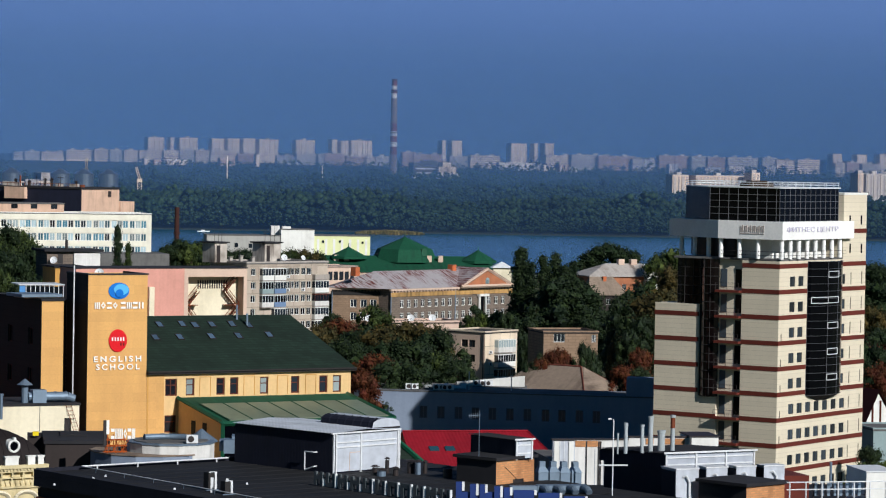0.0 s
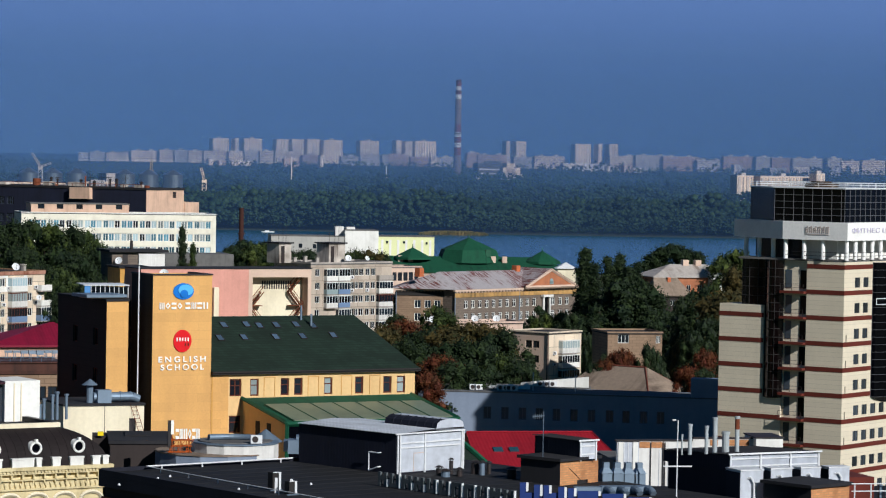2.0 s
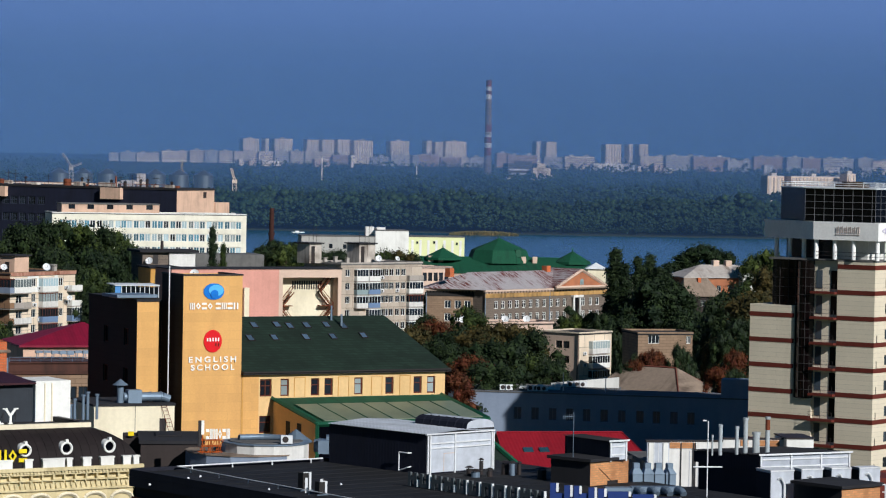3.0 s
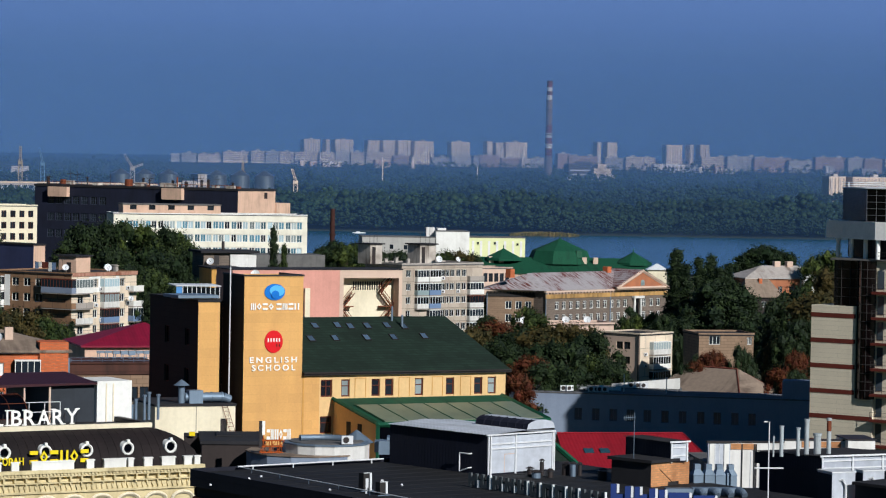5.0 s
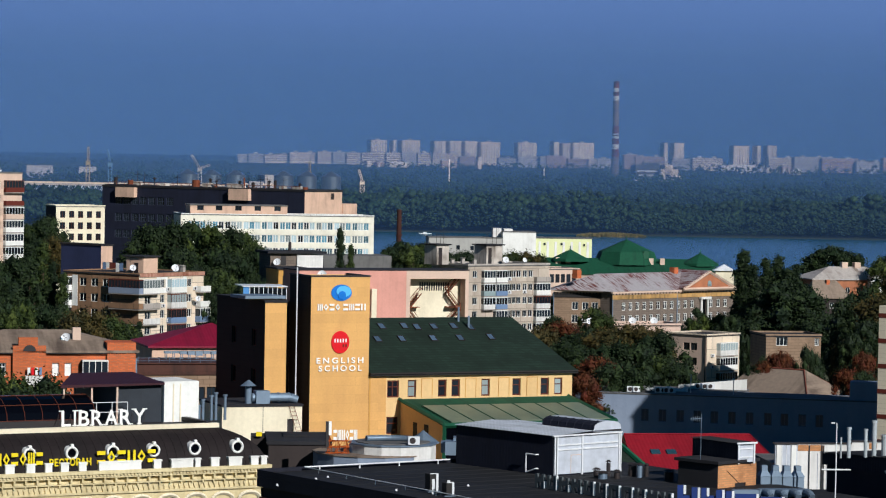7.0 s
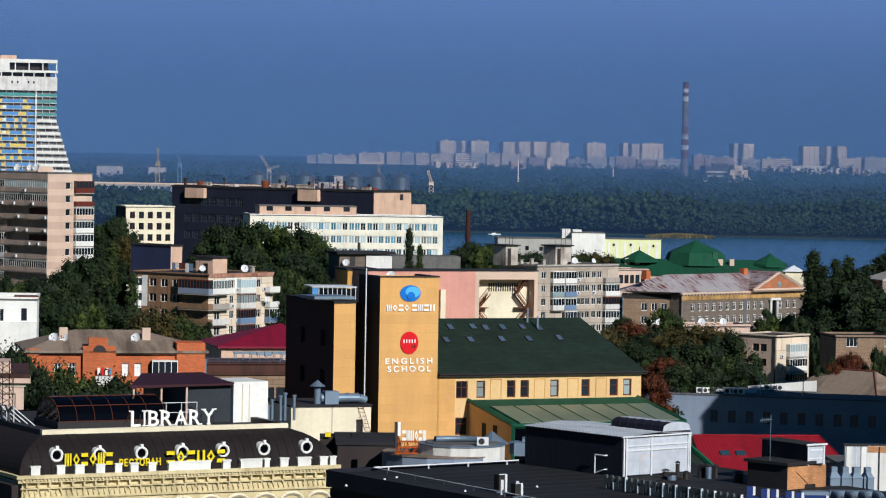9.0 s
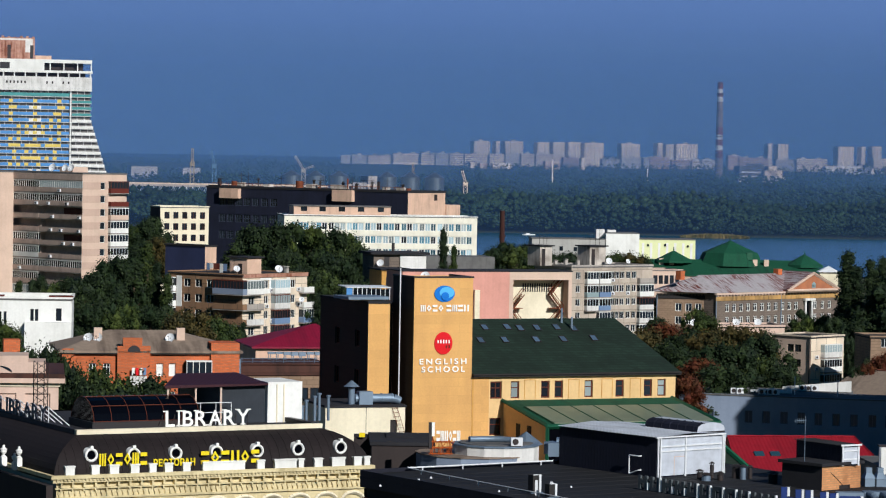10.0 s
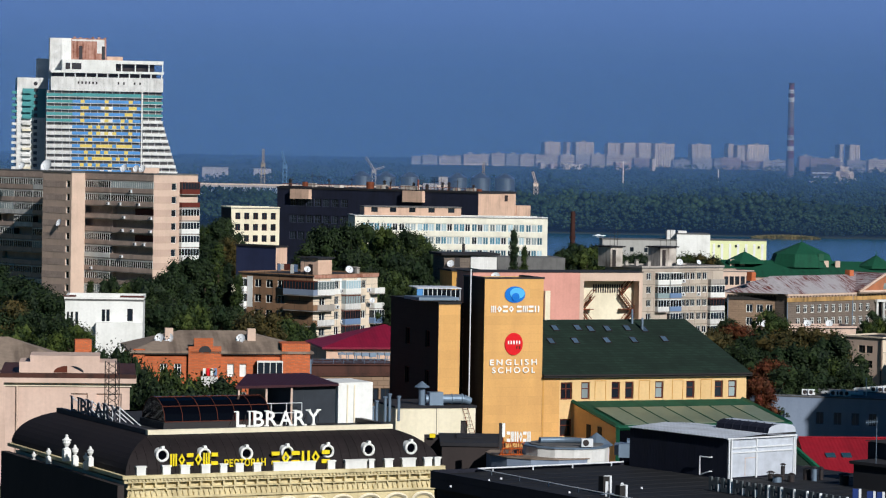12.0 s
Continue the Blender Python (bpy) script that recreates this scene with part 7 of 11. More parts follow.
def hotel():
    """The unfinished stepped hotel tower with painted balconies."""
    d = 1450
    lot = Lot(-197.24, d, 14, -8)
    root = thing("hotel_tower", "unfinished stepped hotel tower with blue, teal and yellow balconies", "hotel", lot.m)
    X = lambda u, y=0.0: lot.x(u, y)
    ztop = lot.z(17.85, X(-178.26))
    xa, xb, xc, xd = 0.0, X(-188.82), X(-166.42), X(-159.21)
    fl = 11.35 / 5500 * d
    n = int((ztop + 2) / fl)
    part("core", boxes((0.3, 1.6, 0, xd - 0.5, 18, ztop)), "raw_concrete", root)
    # a bold figure in yellow panels on blue: columns by storey
    fig = {1: (2, 8, 14), 2: (2, 3, 8, 14, 15), 3: (2, 8, 13, 14), 4: (2, 8, 14, 12), 5: (4, 6, 8, 10, 12, 14), 6: (4, 6, 8, 10, 14), 7: (2, 4, 8, 12, 14), 8: (2, 3, 4, 6, 7, 8, 9, 11, 12, 13, 14), 9: (3, 6, 8, 13), 10: (3, 5, 6, 7, 8, 9, 11, 13), 11: (2, 4, 6, 9)}
    for i in range(n):
        z = ztop - fl * (i + 1)
        if z < 1:
            break
        step = 0 if i < 5 else (i - 4) * 3.5 / 5500 * d
        top_teal = i < 5
        deck = part("balcony_floor", boxes((xa - 0.2, 0, z, xd + step, 1.7, z + 0.3)), "white_dirty", root)
        part("parapet", boxes((xa - 0.2, -0.1, z + 0.31, xb, -0.003, z + 1.65)), "teal" if top_teal else "white_dirty", deck)
        m = 17
        if i == 0:
            part("parapet", boxes((xb, -0.1, z + 0.31, xc, -0.003, z + 1.9)), "teal", deck)
            for t in steps(xb + 1, xc - 1.5, 12):
                part("opening", boxes((t, -0.3, z + 2.2, t + 0.9, -0.01, z + 2.9)), "iron", deck)
            m = 0
        for k in range(m):
            p0, p1 = xb + (xc - xb) * k / m, xb + (xc - xb) * (k + 1) / m
            part("parapet", boxes((p0, -0.12, z + 0.31, p1 - 0.02, -0.003, z + 1.75)), "yellow_panel" if k in fig.get(i, ()) else ("sky_blue" if k not in (7, 9) or i % 2 else "white"), deck)
        part("parapet", boxes((xc + 1.2, -0.1, z + 0.31, xd + step, -0.003, z + 1.5)), "teal" if i < 4 else "white", deck)
        for k in range(16):
            x = xa + (xd + step - xa) * k / 16
            part("partition", boxes((x, 0.4, z + 0.31, x + 0.25, 1.59, z + fl - 0.01)), "white_dirty", deck)
        if step:
            part("step_core", boxes((xd - 0.5, 1.6, z, xd + step - 0.4, 14, z + fl - 0.01)), "raw_concrete", root)
    part("pier", boxes((xc + 0.3, -0.25, 0, xc + 0.9, -0.004, ztop)), "white", root)
    # white crown
    za, zb, zc = lot.z(22.43, xb), lot.z(27.83, xd), lot.z(34.94, xb)
    x0 = X(-196.02)
    part("crown_wall", boxes((x0, -0.2, ztop + 0.01, xd, 16, za)), "white_dirty", root)
    for u in (-187.19, -186.00, -184.81, -183.62, -182.43, -181.24, -174.10, -172.31, -168.81, -167.03):
        t = X(u)
        part("porthole", boxes((t, -0.28, ztop + (za - ztop) * 0.5, t + 0.75, -0.203, ztop + (za - ztop) * 0.68)), "iron", root)
    part("crown_slab", boxes((x0, -0.3, za + 1.9, xd + 0.3, 16, za + 3.0)), "white", root)
    for t in steps(x0 + 6, xd - 1, 10):
        part("crown_post", boxes((t, -0.1, za + 0.01, t + 0.6, 0.4, za + 1.89)), "white_dirty", root)
    part("crown_core", boxes((x0 + 1, 2.5, za + 0.01, xd - 3, 14, za + 1.88)), "dark_wall", root)
    xw = X(-174.76)
    part("crown_top", boxes((X(-192.36), -0.2, za + 3.01, xw, 15, zb)), "white", root)
    part("crown_beam", boxes((xw + 0.01, -0.2, zb - 1.6, xd, 15, zb)), "white", root)
    part("crown_beam", boxes((xw + 0.01, 3, za + 3.01, xd - 4, 14, zb - 1.61)), "dark_wall", root)
    for t in steps(xw + 2.5, xd - 0.6, 4):
        part("crown_post", boxes((t, -0.1, za + 3.01, t + 0.5, 0.4, zb - 1.61)), "white", root)
    # lift and stair cores stand back on the roof
    B = 11.0
    zc = lot.z(34.94, xb, B)
    part("lift_core", boxes((X(-196.52, B), B, za, X(-192.43, B), 19, zc)), "white_dirty", root)
    part("lift_core", boxes((X(-192.43, B) + 0.01, B + 0.3, zb, X(-189.47, B), 19, zc)), "white", root)
    part("brick_core", boxes((X(-189.47, B) + 0.01, B + 0.2, zb, X(-177.98, B), 19, zc)), "old_brick", root)
    part("plaster_patch", boxes((X(-181.0, B), B + 0.1, zb + 3.4, X(-178.6, B), B + 0.197, zc - 0.6), (X(-189.2, B), B + 0.1, zc - 1.3, X(-179.0, B), B + 0.197, zc - 0.5)), "white_dirty", root)
    for u, v in ((-186.86, 0.15), (-179.47, 0.3)):
        part("opening", boxes((X(u, B), B + 0.05, zb + 0.5, X(u, B) + 1.6, B + 0.196, zc - 3.6)), "iron", root)
    part("roof_room", boxes((X(-177.58), 2, zb, X(-172.40), 8, lot.z(29.26, xb))), "peach", root)
    for ua, ub in ((-191.25, -189.77), (-189.21, -186.06)):
        part("opening", boxes((X(ua), -0.3, zb - 4.6, X(ub), -0.203, zb - 1.6)), "iron", root)
    for t in steps(X(-188.75, B), X(-178.75, B), 6):
        part("broken_edge", boxes((t, B + 0.2, zc + 0.003, t + 1.1, B + 3, zc + 0.3 + 0.25 * (int(t * 7) % 3))), "old_brick", root)
    # the lower wing behind
    lot = Lot(-208.69, d + 14, 14, -8)
    root = thing("hotel_wing", "teal and white wing of the unfinished hotel", "hotel", lot.m)
    x0, x1, x2 = lot.x(-207.09), lot.x(-205.30), lot.x(-196.91)
    zt = lot.z(21.96, x1)
    part("core", boxes((x0, 0, 0, x2, 20, zt)), "white_dirty", root)
    part("teal_band", boxes((x1, -0.05, zt - 19, x2, -0.004, zt - 5.2)), "teal", root)
    for i in range(17):
        z = zt - 4.8 - fl * i
        part("window", boxes((x1 + 5.4, -0.12, z - 1.9, x1 + 7.2, -0.053, z - 0.3)), "iron", root)
        part("balcony", boxes((0, 0.4, z - fl, x0 - 0.01, 5, z - fl + 1.3)), "teal" if i < 5 else "white_dirty", root)
        part("balcony", boxes((x1, -1.6, z - fl + 0.2, x1 + 4.2, -0.06, z - fl + 1.3)), "teal" if i < 5 else ("white_dirty" if i % 3 else "cream"), root)
    bm = bmesh.new()
    tube(bm, (x1 + 6.2, -0.3, zt - 2.8), (x1 + 6.2, -0.01, zt - 2.8), 0.95, None, 14)
    part("porthole", bm, "iron", root)
    part("upper_block", boxes((lot.x(-200.53, 12), 12, zt, x2 + 4, 24, lot.z(28.16, x2, 12))), "white_dirty", root)


M["raw_concrete"] = surface("raw_concrete", "8a8682", "5f5c5a", amount=0.6)
hotel()


def bridge():
    d = 2400
    x0, x1 = d * -144.32 / 1000 - 160, d * -82.11 / 1000 - 160
    zd = EYE + d * -11.77 / 1000
    zb = EYE + d * -17.22 / 1000
    root = thing("truss_bridge", "long two-level steel truss bridge over the river", "bridge", pose(0, d, 0))
    part("deck", boxes((x0, 0, zd - 1.6, x1 + 160, 14, zd)), "far_b", root)
    part("lower_deck", boxes((x0, 2, zb - 1.2, d * -113.14 / 1000, 12, zb)), "far_b", root)
    xe = d * -113.14 / 1000
    n = int((xe - x0) / 5)
    for side in (0.5, 13.0):
        bm = bmesh.new()
        for i in range(n):
            a, b = x0 + (xe - x0) * i / n, x0 + (xe - x0) * (i + 1) / n
            za, zc = (zb, zd - 1.6) if i % 2 else (zd - 1.6, zb)
            bar(bm, (a, side, za), (b, side, zc), 0.22)
            bar(bm, (a, side, zc), (b, side, za), 0.22)
            bar(bm, (a, side, zb), (a, side, zd - 1.6), 0.16)
        part("truss", bm, "steel_grey", root)
    for u in (-129.60, -155.27):
        x = d * u / 1000
        part("pier", boxes((x - 4, 0, -16, x + 4, 14, zb - 1.21)), "far_a", root)
    part("rail", boxes((x0, -0.2, zd + 0.01, x1 + 160, 0.1, zd + 1.2)), "far_a", root)


bridge()


def port():
    d = 2750
    for u in (-93.95, -86.28, -78.61, -63.09, -55.62, -47.78):
        x = d * u / 1000
        g = ground_z(x, d)
        zt = EYE + d * -6.49 / 1000 - g
        r = 17.5 / 5500 * d
        root = thing("grain_silo", "round galvanised grain silo with a conical roof", "silo", pose(x, d, g), "grain silos")
        bm = bmesh.new()
        tube(bm, (0, 0, 0), (0, 0, zt - 4.5), r, None, 24)
        part("drum", bm, "silo", root, smooth=False)
        bm = bmesh.new()
        tube(bm, (0, 0, zt - 4.49), (0, 0, zt), r + 0.2, 1.2, 24)
        part("cone", bm, "silo", root)
    root = thing("conveyor_house", "pale conveyor house among the silos", "industrial building", pose(d * -71.85 / 1000, d, ground_z(0, d)))
    part("tower", boxes((-6, -6, 0, 6, 6, EYE + d * -7.54 / 1000)), "far_b", root)
    part("gallery", boxes((-12, -4, EYE + d * -8.81 / 1000, 16, 4, EYE + d * -8.09 / 1000)), "far_a", root)
    # harbour cranes
    for u, vt, mt, lean, dd in ((-126.22, 0.08, "crane_yellow", 0, 2900), (-119.08, -0.53, "crane_blue", -3, 2900), (-90.17, -1.88, "far_b", -8, 2850), (-54.77, -3.05, "crane_yellow", 0, 2850), (-37.77, -5.68, "far_a", -3, 2600)):
        x = dd * u / 1000
        g = ground_z(x, dd)
        h = EYE + dd * vt / 1000 - g
        root = thing("harbour_crane", "slender lattice harbour crane standing in the haze", "crane", pose(x, dd, g), "harbour cranes")
        bm = bmesh.new()
        lattice(bm, (0, 0, 0), (0, 0, h * 0.72), 3.4, 8, 0.32)
        part("mast", bm, mt, root)
        bm = bmesh.new()
        lattice(bm, (0, 0, h * 0.7), (lean * 1.0, 0, h), 1.6, 6, 0.32)
        if lean < -5:
            lattice(bm, (0, 0, h * 0.7), (lean * -1.2, 0, h * 0.78), 1.4, 5, 0.35)
        part("jib", bm, mt, root)
        part("cab", boxes((-2, -2, h * 0.63, 2, 2, h * 0.7)), mt, root)
    for u0, u1, v, dd in ((-69.14, -61.85, -8.2, 2950), (-146.03, -137.5, -6.3, 3700), (-129.16, -123.5, -6.5, 3700)):
        far_block(u0, u1, v, dd, "far_b", "pale industrial building in the haze", deep=20.0, columns=False)
    for u, v0, v1, dd in ((-9.84, -7.17, -1.72, 3600), (20.63, -7.54, -4.10, 3600)):
        bm = bmesh.new()
        x = dd * u / 1000
        g = ground_z(x, dd)
        tube(bm, (0, 0, 0), (0, 0, EYE + dd * v1 / 1000 - g), 0.9, 0.6)
        solo("radio_mast", bm, "far_a", "thin pale mast above the woods", "mast", pose(x, dd, g), "masts")


M["silo"] = surface("galvanised_silo", "8f989f", "6c747b", rough=0.32, metal=0.8, amount=0.3, grain=0.4)
port()


def white_house():
    lot = Lot(-190.34, 450, 8, -5)
    w = lot.x(-164.73)
    top = lot.z(-48.70) - 0.65
    fw = []
    for ua, ub, va, vb in ((-178.27, -177.15, -56.88, -53.02), (-176.78, -175.67, -56.85, -52.99), (-169.92, -168.07, -56.70, -52.66), (-189.77, -189.02, -57.68, -54.00), (-188.47, -187.72, -57.65, -53.97), (-186.98, -186.05, -57.99, -53.94)):
        x = lot.x(ua)
        fw.append((x, lot.z(va, x), lot.x(ub), lot.z(vb, x)))
    root = house_block("white_house", "bright white flat-roofed house with narrow windows", lot, w, 12, top, "white", None, "tar_light", fw, (), {"cols": 1, "frame_mat": "frame_dark"}, 0.5)
    x0, x1 = lot.x(-186.71), lot.x(-172.24)
    part("upper_wall", boxes((x0, 0.0, top + 0.51, x1, 0.3, lot.z(-47.84, x0))), "white", root)
    part("coping", boxes((-0.2, -0.25, top + 0.51, x0 - 0.01, 0.3, top + 0.65), (x1 + 0.01, -0.25, top + 0.51, w + 0.2, 0.3, top + 0.65)), "brown_band", root)
    x0, z0 = lot.xz(-180.04, -60.80)
    part("porch", boxes((x0, -1.5, 0, w, -0.003, lot.z(-57.15, x0))), "white", root)


white_house()


def back_lots():
    # weathered rooftop rooms behind the theatre
    lot = Lot(-66.95, 620, 20, -4)
    root = thing("weathered_house", "peeling white house top with a dark sagging roof", "house", lot.m)
    w = lot.x(-50.15)
    top = lot.z(-33.06, w / 2)
    part("wall", boxes((0, 0, 0, w * 0.5, 8, top)), "stone_grey", root)
    part("wall", boxes((w * 0.5 + 0.01, -0.4, 0, w, 8, top - 0.2)), "white_dirty", root)
    part("roof", boxes((-0.8, -1.0, top + 0.003, w + 0.6, 8.5, top + 0.45)), "tar", root)
    part("door", boxes((w * 0.2, -0.06, top - 2.4, w * 0.3, -0.003, top - 0.4)), "iron", root)
    dish(lot.m @ pose(w * 0.1, -1.2, top - 2.6, 0, 0, -30), 0.75)
    bm = bmesh.new()
    tube(bm, (w * 0.45, 3, top), (w * 0.45, 3, top + 2.2), 0.35, 0.3, 10)
    solo("flue_pipe", bm, "iron", "short black flue on an old roof", "flue", lot.m, "flue pipes")
    lot = Lot(-64.28, 560, 20, -4)
    root = thing("ochre_house", "old ochre house with small windows behind the theatre", "house", lot.m)
    w = lot.x(-55.15)
    top = lot.z(-38.20, w / 2)
    shell(root, w, 8, top, "ochre_trim", front=[(w * 0.15, top - 3.0, w * 0.4, top - 1.2)], win={"frame_mat": "frame_dark"})
    flat_roof(root, w, 8, top, "tar", 0.3, "tar", 0.2, 0.3)
    # long grey felt roof before the offices
    lot = Lot(-49.77, 760, 12, -4)
    bm = boxes((0, 0, 0, lot.x(-27.93), 12, lot.z(-33.43, 8)))
    solo("grey_shed", bm, "tar_light", "long low grey shed roof", "shed", lot.m)
    # blue and white glazed roof lantern
    lot = Lot(-75.55, 400, 14, -4)
    root = thing("glazed_roof_lantern", "white framed glazed roof lantern with a blue end", "rooflight", lot.m)
    w = lot.x(-61.47)
    z0, z1 = lot.z(-47.87, w / 2), lot.z(-44.04, w / 2)
    part("base", boxes((0, 0, 0, w, 6, z0)), "dark_wall", root)
    part("end_panel", boxes((0, -0.02, z0, w * 0.13, 0.1, z1)), "sky_blue", root)
    part("glazing", boxes((w * 0.15, 0.02, z0, w, 0.1, z1 - 0.15)), "glass", root)
    part("roof", boxes((-0.1, -0.2, z1 + 0.003, w + 0.1, 6, z1 + 0.12)), "steel_white", root)
    for t in steps(w * 0.14, w - 0.1, 9):
        part("mullion", boxes((t, -0.04, z0, t + 0.08, 0.0, z1)), "steel_white", root)


back_lots()


def reed_islet():
    """A low reed bank in the river and a moored boat."""
    rng = np.random.default_rng(9)
    d = 2006
    x0, x1 = d * 31.44 / 1000, d * 53.66 / 1000
    n = 5200
    V, F = [], []
    for k in range(n):
        t = rng.random()
        x, y = x0 + (x1 - x0) * t, d + rng.uniform(-5, 9) * math.sin(math.pi * min(0.97, max(0.03, t)))
        h = rng.uniform(1.4, 3.2) * (0.35 + 0.65 * math.sin(math.pi * t) ** 0.5)
        a = rng.uniform(0, 3.14)
        w = rng.uniform(0.25, 0.6)
        V += [(x - w * math.cos(a), y - w * math.sin(a), WATER - 0.1), (x + w * math.cos(a), y + w * math.sin(a), WATER - 0.1), (x + rng.uniform(-0.4, 0.4), y, WATER + h)]
        F.append((3 * k, 3 * k + 1, 3 * k + 2))
    me = bpy.data.meshes.new("reeds")
    me.from_pydata(V, [], F)
    me.materials.append(M["leaf_reed"])
    tagged(new("reeds", me), "straw-coloured reeds on a low islet in the river", "reeds", kind="stuff")
    x = d * -17.19 / 1000
    bm = bmesh.new()
    prism(bm, [(-4, 0), (-3, -0.8), (3.4, -0.8), (4.4, 0), (3.4, 0.8), (-3, 0.8)], WATER - 0.3, WATER + 0.5)
    prism(bm, [(-1.5, -0.6), (1, -0.6), (1, 0.6), (-1.5, 0.6)], WATER + 0.5, WATER + 1.1)
    solo("boat", bm, "white", "small white boat moored at the far bank", "boat", pose(x, 2000, 0))


M["leaf_reed"] = leaves("dry_reeds", "5e5a42", "7a7152")
reed_islet()


def corner_houses():
    """Roofs that show past the tower."""
    lot = Lot(198.46, 470, 20, -8)
    root = thing("gabled_house", "half-timbered house with a steep red-brown roof", "house", lot.m)
    w = lot.x(208.68)
    ez, rz = lot.z(-85.40, 2), lot.z(-73.96, 2)
    part("wall", boxes((0, 0, 0, w, 9, ez)), "white_dirty", root)
    bm = bmesh.new()
    xm = w * 0.42
    polys(bm, [(-0.6, -0.6, ez - 0.6), (xm, -0.6, rz), (xm, 9.6, rz), (-0.6, 9.6, ez - 0.6), (w + 0.6, -0.6, ez - 0.6), (w + 0.6, 9.6, ez - 0.6)], [(0, 1, 2, 3), (1, 4, 5, 2)])
    part("roof", bm, "brown_band", root)
    bm = bmesh.new()
    polys(bm, [(0, 0, ez), (w, 0, ez), (xm, 0, rz - 0.5)], [(0, 1, 2)])
    part("gable", bm, "white", root)
    bm = bmesh.new()
    for k in (0.25, 0.5, 0.75):
        bar(bm, (w * k, -0.05, ez - 2.5), (w * k, -0.05, ez + (rz - ez) * (1 - abs(k - 0.42) / 0.58) * 0.8), 0.25)
    part("timber", bm, "frame_brown", root)
    lot = Lot(201.49, 440, 10, -8)
    root = house_block("green_grey_house", "grey-green boarded house beside dark trees", lot, 12, 9, lot.z(-87.21, 2), "teal_grey", None, "tar_light")
    lot = Lot(199.06, 620, 10, -8)
    root = thing("red_brick_house", "dark red brick house among trees", "house", lot.m)
    w = lot.x(211.14)
    ez = lot.z(-61.97, 2)
    part("wall", boxes((0, 0, 0, w, 10, ez)), "brick", root)
    hip_roof(root, w, 10, ez + 0.26, 4, "brown_band", 0.5, 4, 4)


corner_houses()

# ---- restaurant with the mansard roof ----
def on_level(u, v, z):
    """The place on the level z that lies at bearing u and elevation v."""
    d = (z - EYE) / (v / 1000)
    return d * u / 1000, d


def restaurant():
    lot = Lot(-169.73, 238, 30, -6)
    root = thing("restaurant_building", "cream classical restaurant under a dark curved mansard roof", "restaurant", lot.m)
    w, dp = lot.x(-67.25), lot.y(-207.44)
    ez = lot.z(-107.02)
    ins = 3.2
    zt = lot.z(-93.25, ins, ins)
    H = (zt - ez) / math.sin(radians(72))
    prof = [(ins * (1 - math.cos(radians(a))) / (1 - math.cos(radians(72))), ez + H * math.sin(radians(a))) for a in range(0, 73, 8)]
    bm = bmesh.new()
    prev = None
    for q, z in prof:
        ring = [(q, q, z), (w - q, q, z), (w - q, dp - q, z), (q, dp - q, z)]
        if prev:
            polys(bm, prev + ring, [(i, (i + 1) % 4, 4 + (i + 1) % 4, 4 + i) for i in range(4)])
        prev = ring
    part("mansard_roof", bm, "mansard", root, "dark brown curved metal mansard")
    bm = bmesh.new()
    for i in range(36):
        x = w * (i + 0.5) / 36
        for (q0, z0), (q1, z1) in zip(prof, prof[1:]):
            if q1 < x < w - q1:
                bar(bm, (x, q0 - 0.02, z0), (x, q1 - 0.02, z1), 0.035)
    part("roof_seam", bm, "mansard", root)
    part("roof_deck", boxes((ins, ins, zt - 0.3, w - ins, dp - ins, zt - 0.1)), "tar", root)
    part("roof_cornice", boxes((ins - 0.3, ins - 0.3, zt - 0.05, w - ins + 0.3, ins + 0.2, zt + 0.32)), "cream", root)
    part("roof_cornice", boxes((ins - 0.3, ins + 0.21, zt - 0.05, ins + 0.2, dp - ins, zt + 0.32), (w - ins - 0.2, ins + 0.21, zt - 0.05, w - ins + 0.3, dp - ins, zt + 0.32)), "iron", root)
    # eaves cornice, frieze and wall
    xs = steps(1.2, w - 2.0, 11)
    holes = [(x, ez - 5.6, x + 1.3, ez - 2.9) for x in xs]
    bm = bmesh.new()
    wall_face(bm, (0.3, 0.3), (1, 0), w - 0.6, 0, ez - 0.6, [(a - 0.3, b, c - 0.3, d_) for a, b, c, d_ in holes])
    part("wall", bm, "cream_front", root)
    bm = bmesh.new()
    wall_face(bm, (0.3, dp - 0.3), (0, -1), dp - 0.6, 0, ez - 0.6)
    wall_face(bm, (w - 0.3, 0.3), (0, 1), dp - 0.6, 0, ez - 0.6)
    wall_face(bm, (w - 0.3, dp - 0.3), (-1, 0), w - 0.6, 0, ez - 0.6)
    part("wall", bm, "cream", root)
    for h in holes:
        window(root, (0.0, 0.3), (1, 0), h, 0.22, "frame_brown", "glass", 2, 0.7)
        bm = bmesh.new()
        n = 10
        p = []
        for k in range(n + 1):
            a = math.pi * k / n
            cx = (h[0] + h[2]) / 2
            p.append((cx + 0.95 * math.cos(a), h[3] + 0.1 + 0.6 * math.sin(a)))
        for k in range(n):
            bar(bm, (p[k][0], 0.2, p[k][1]), (p[k + 1][0], 0.2, p[k + 1][1]), 0.22)
        part("window_arch", bm, "cream", root)
    part("cornice", boxes((-0.35, -0.35, ez - 0.28, w + 0.35, 0.3, ez), (-0.35, 0.31, ez - 0.28, 0.3, dp, ez), (-0.15, -0.15, ez - 0.6, w + 0.15, 0.298, ez - 0.285)), "cream_front", root)
    part("frieze", boxes((0.1, 0.1, ez - 1.9, w - 0.1, 0.296, ez - 1.75), (0.1, 0.02, ez - 1.12, w - 0.1, 0.296, ez - 1.02)), "cream_front", root)
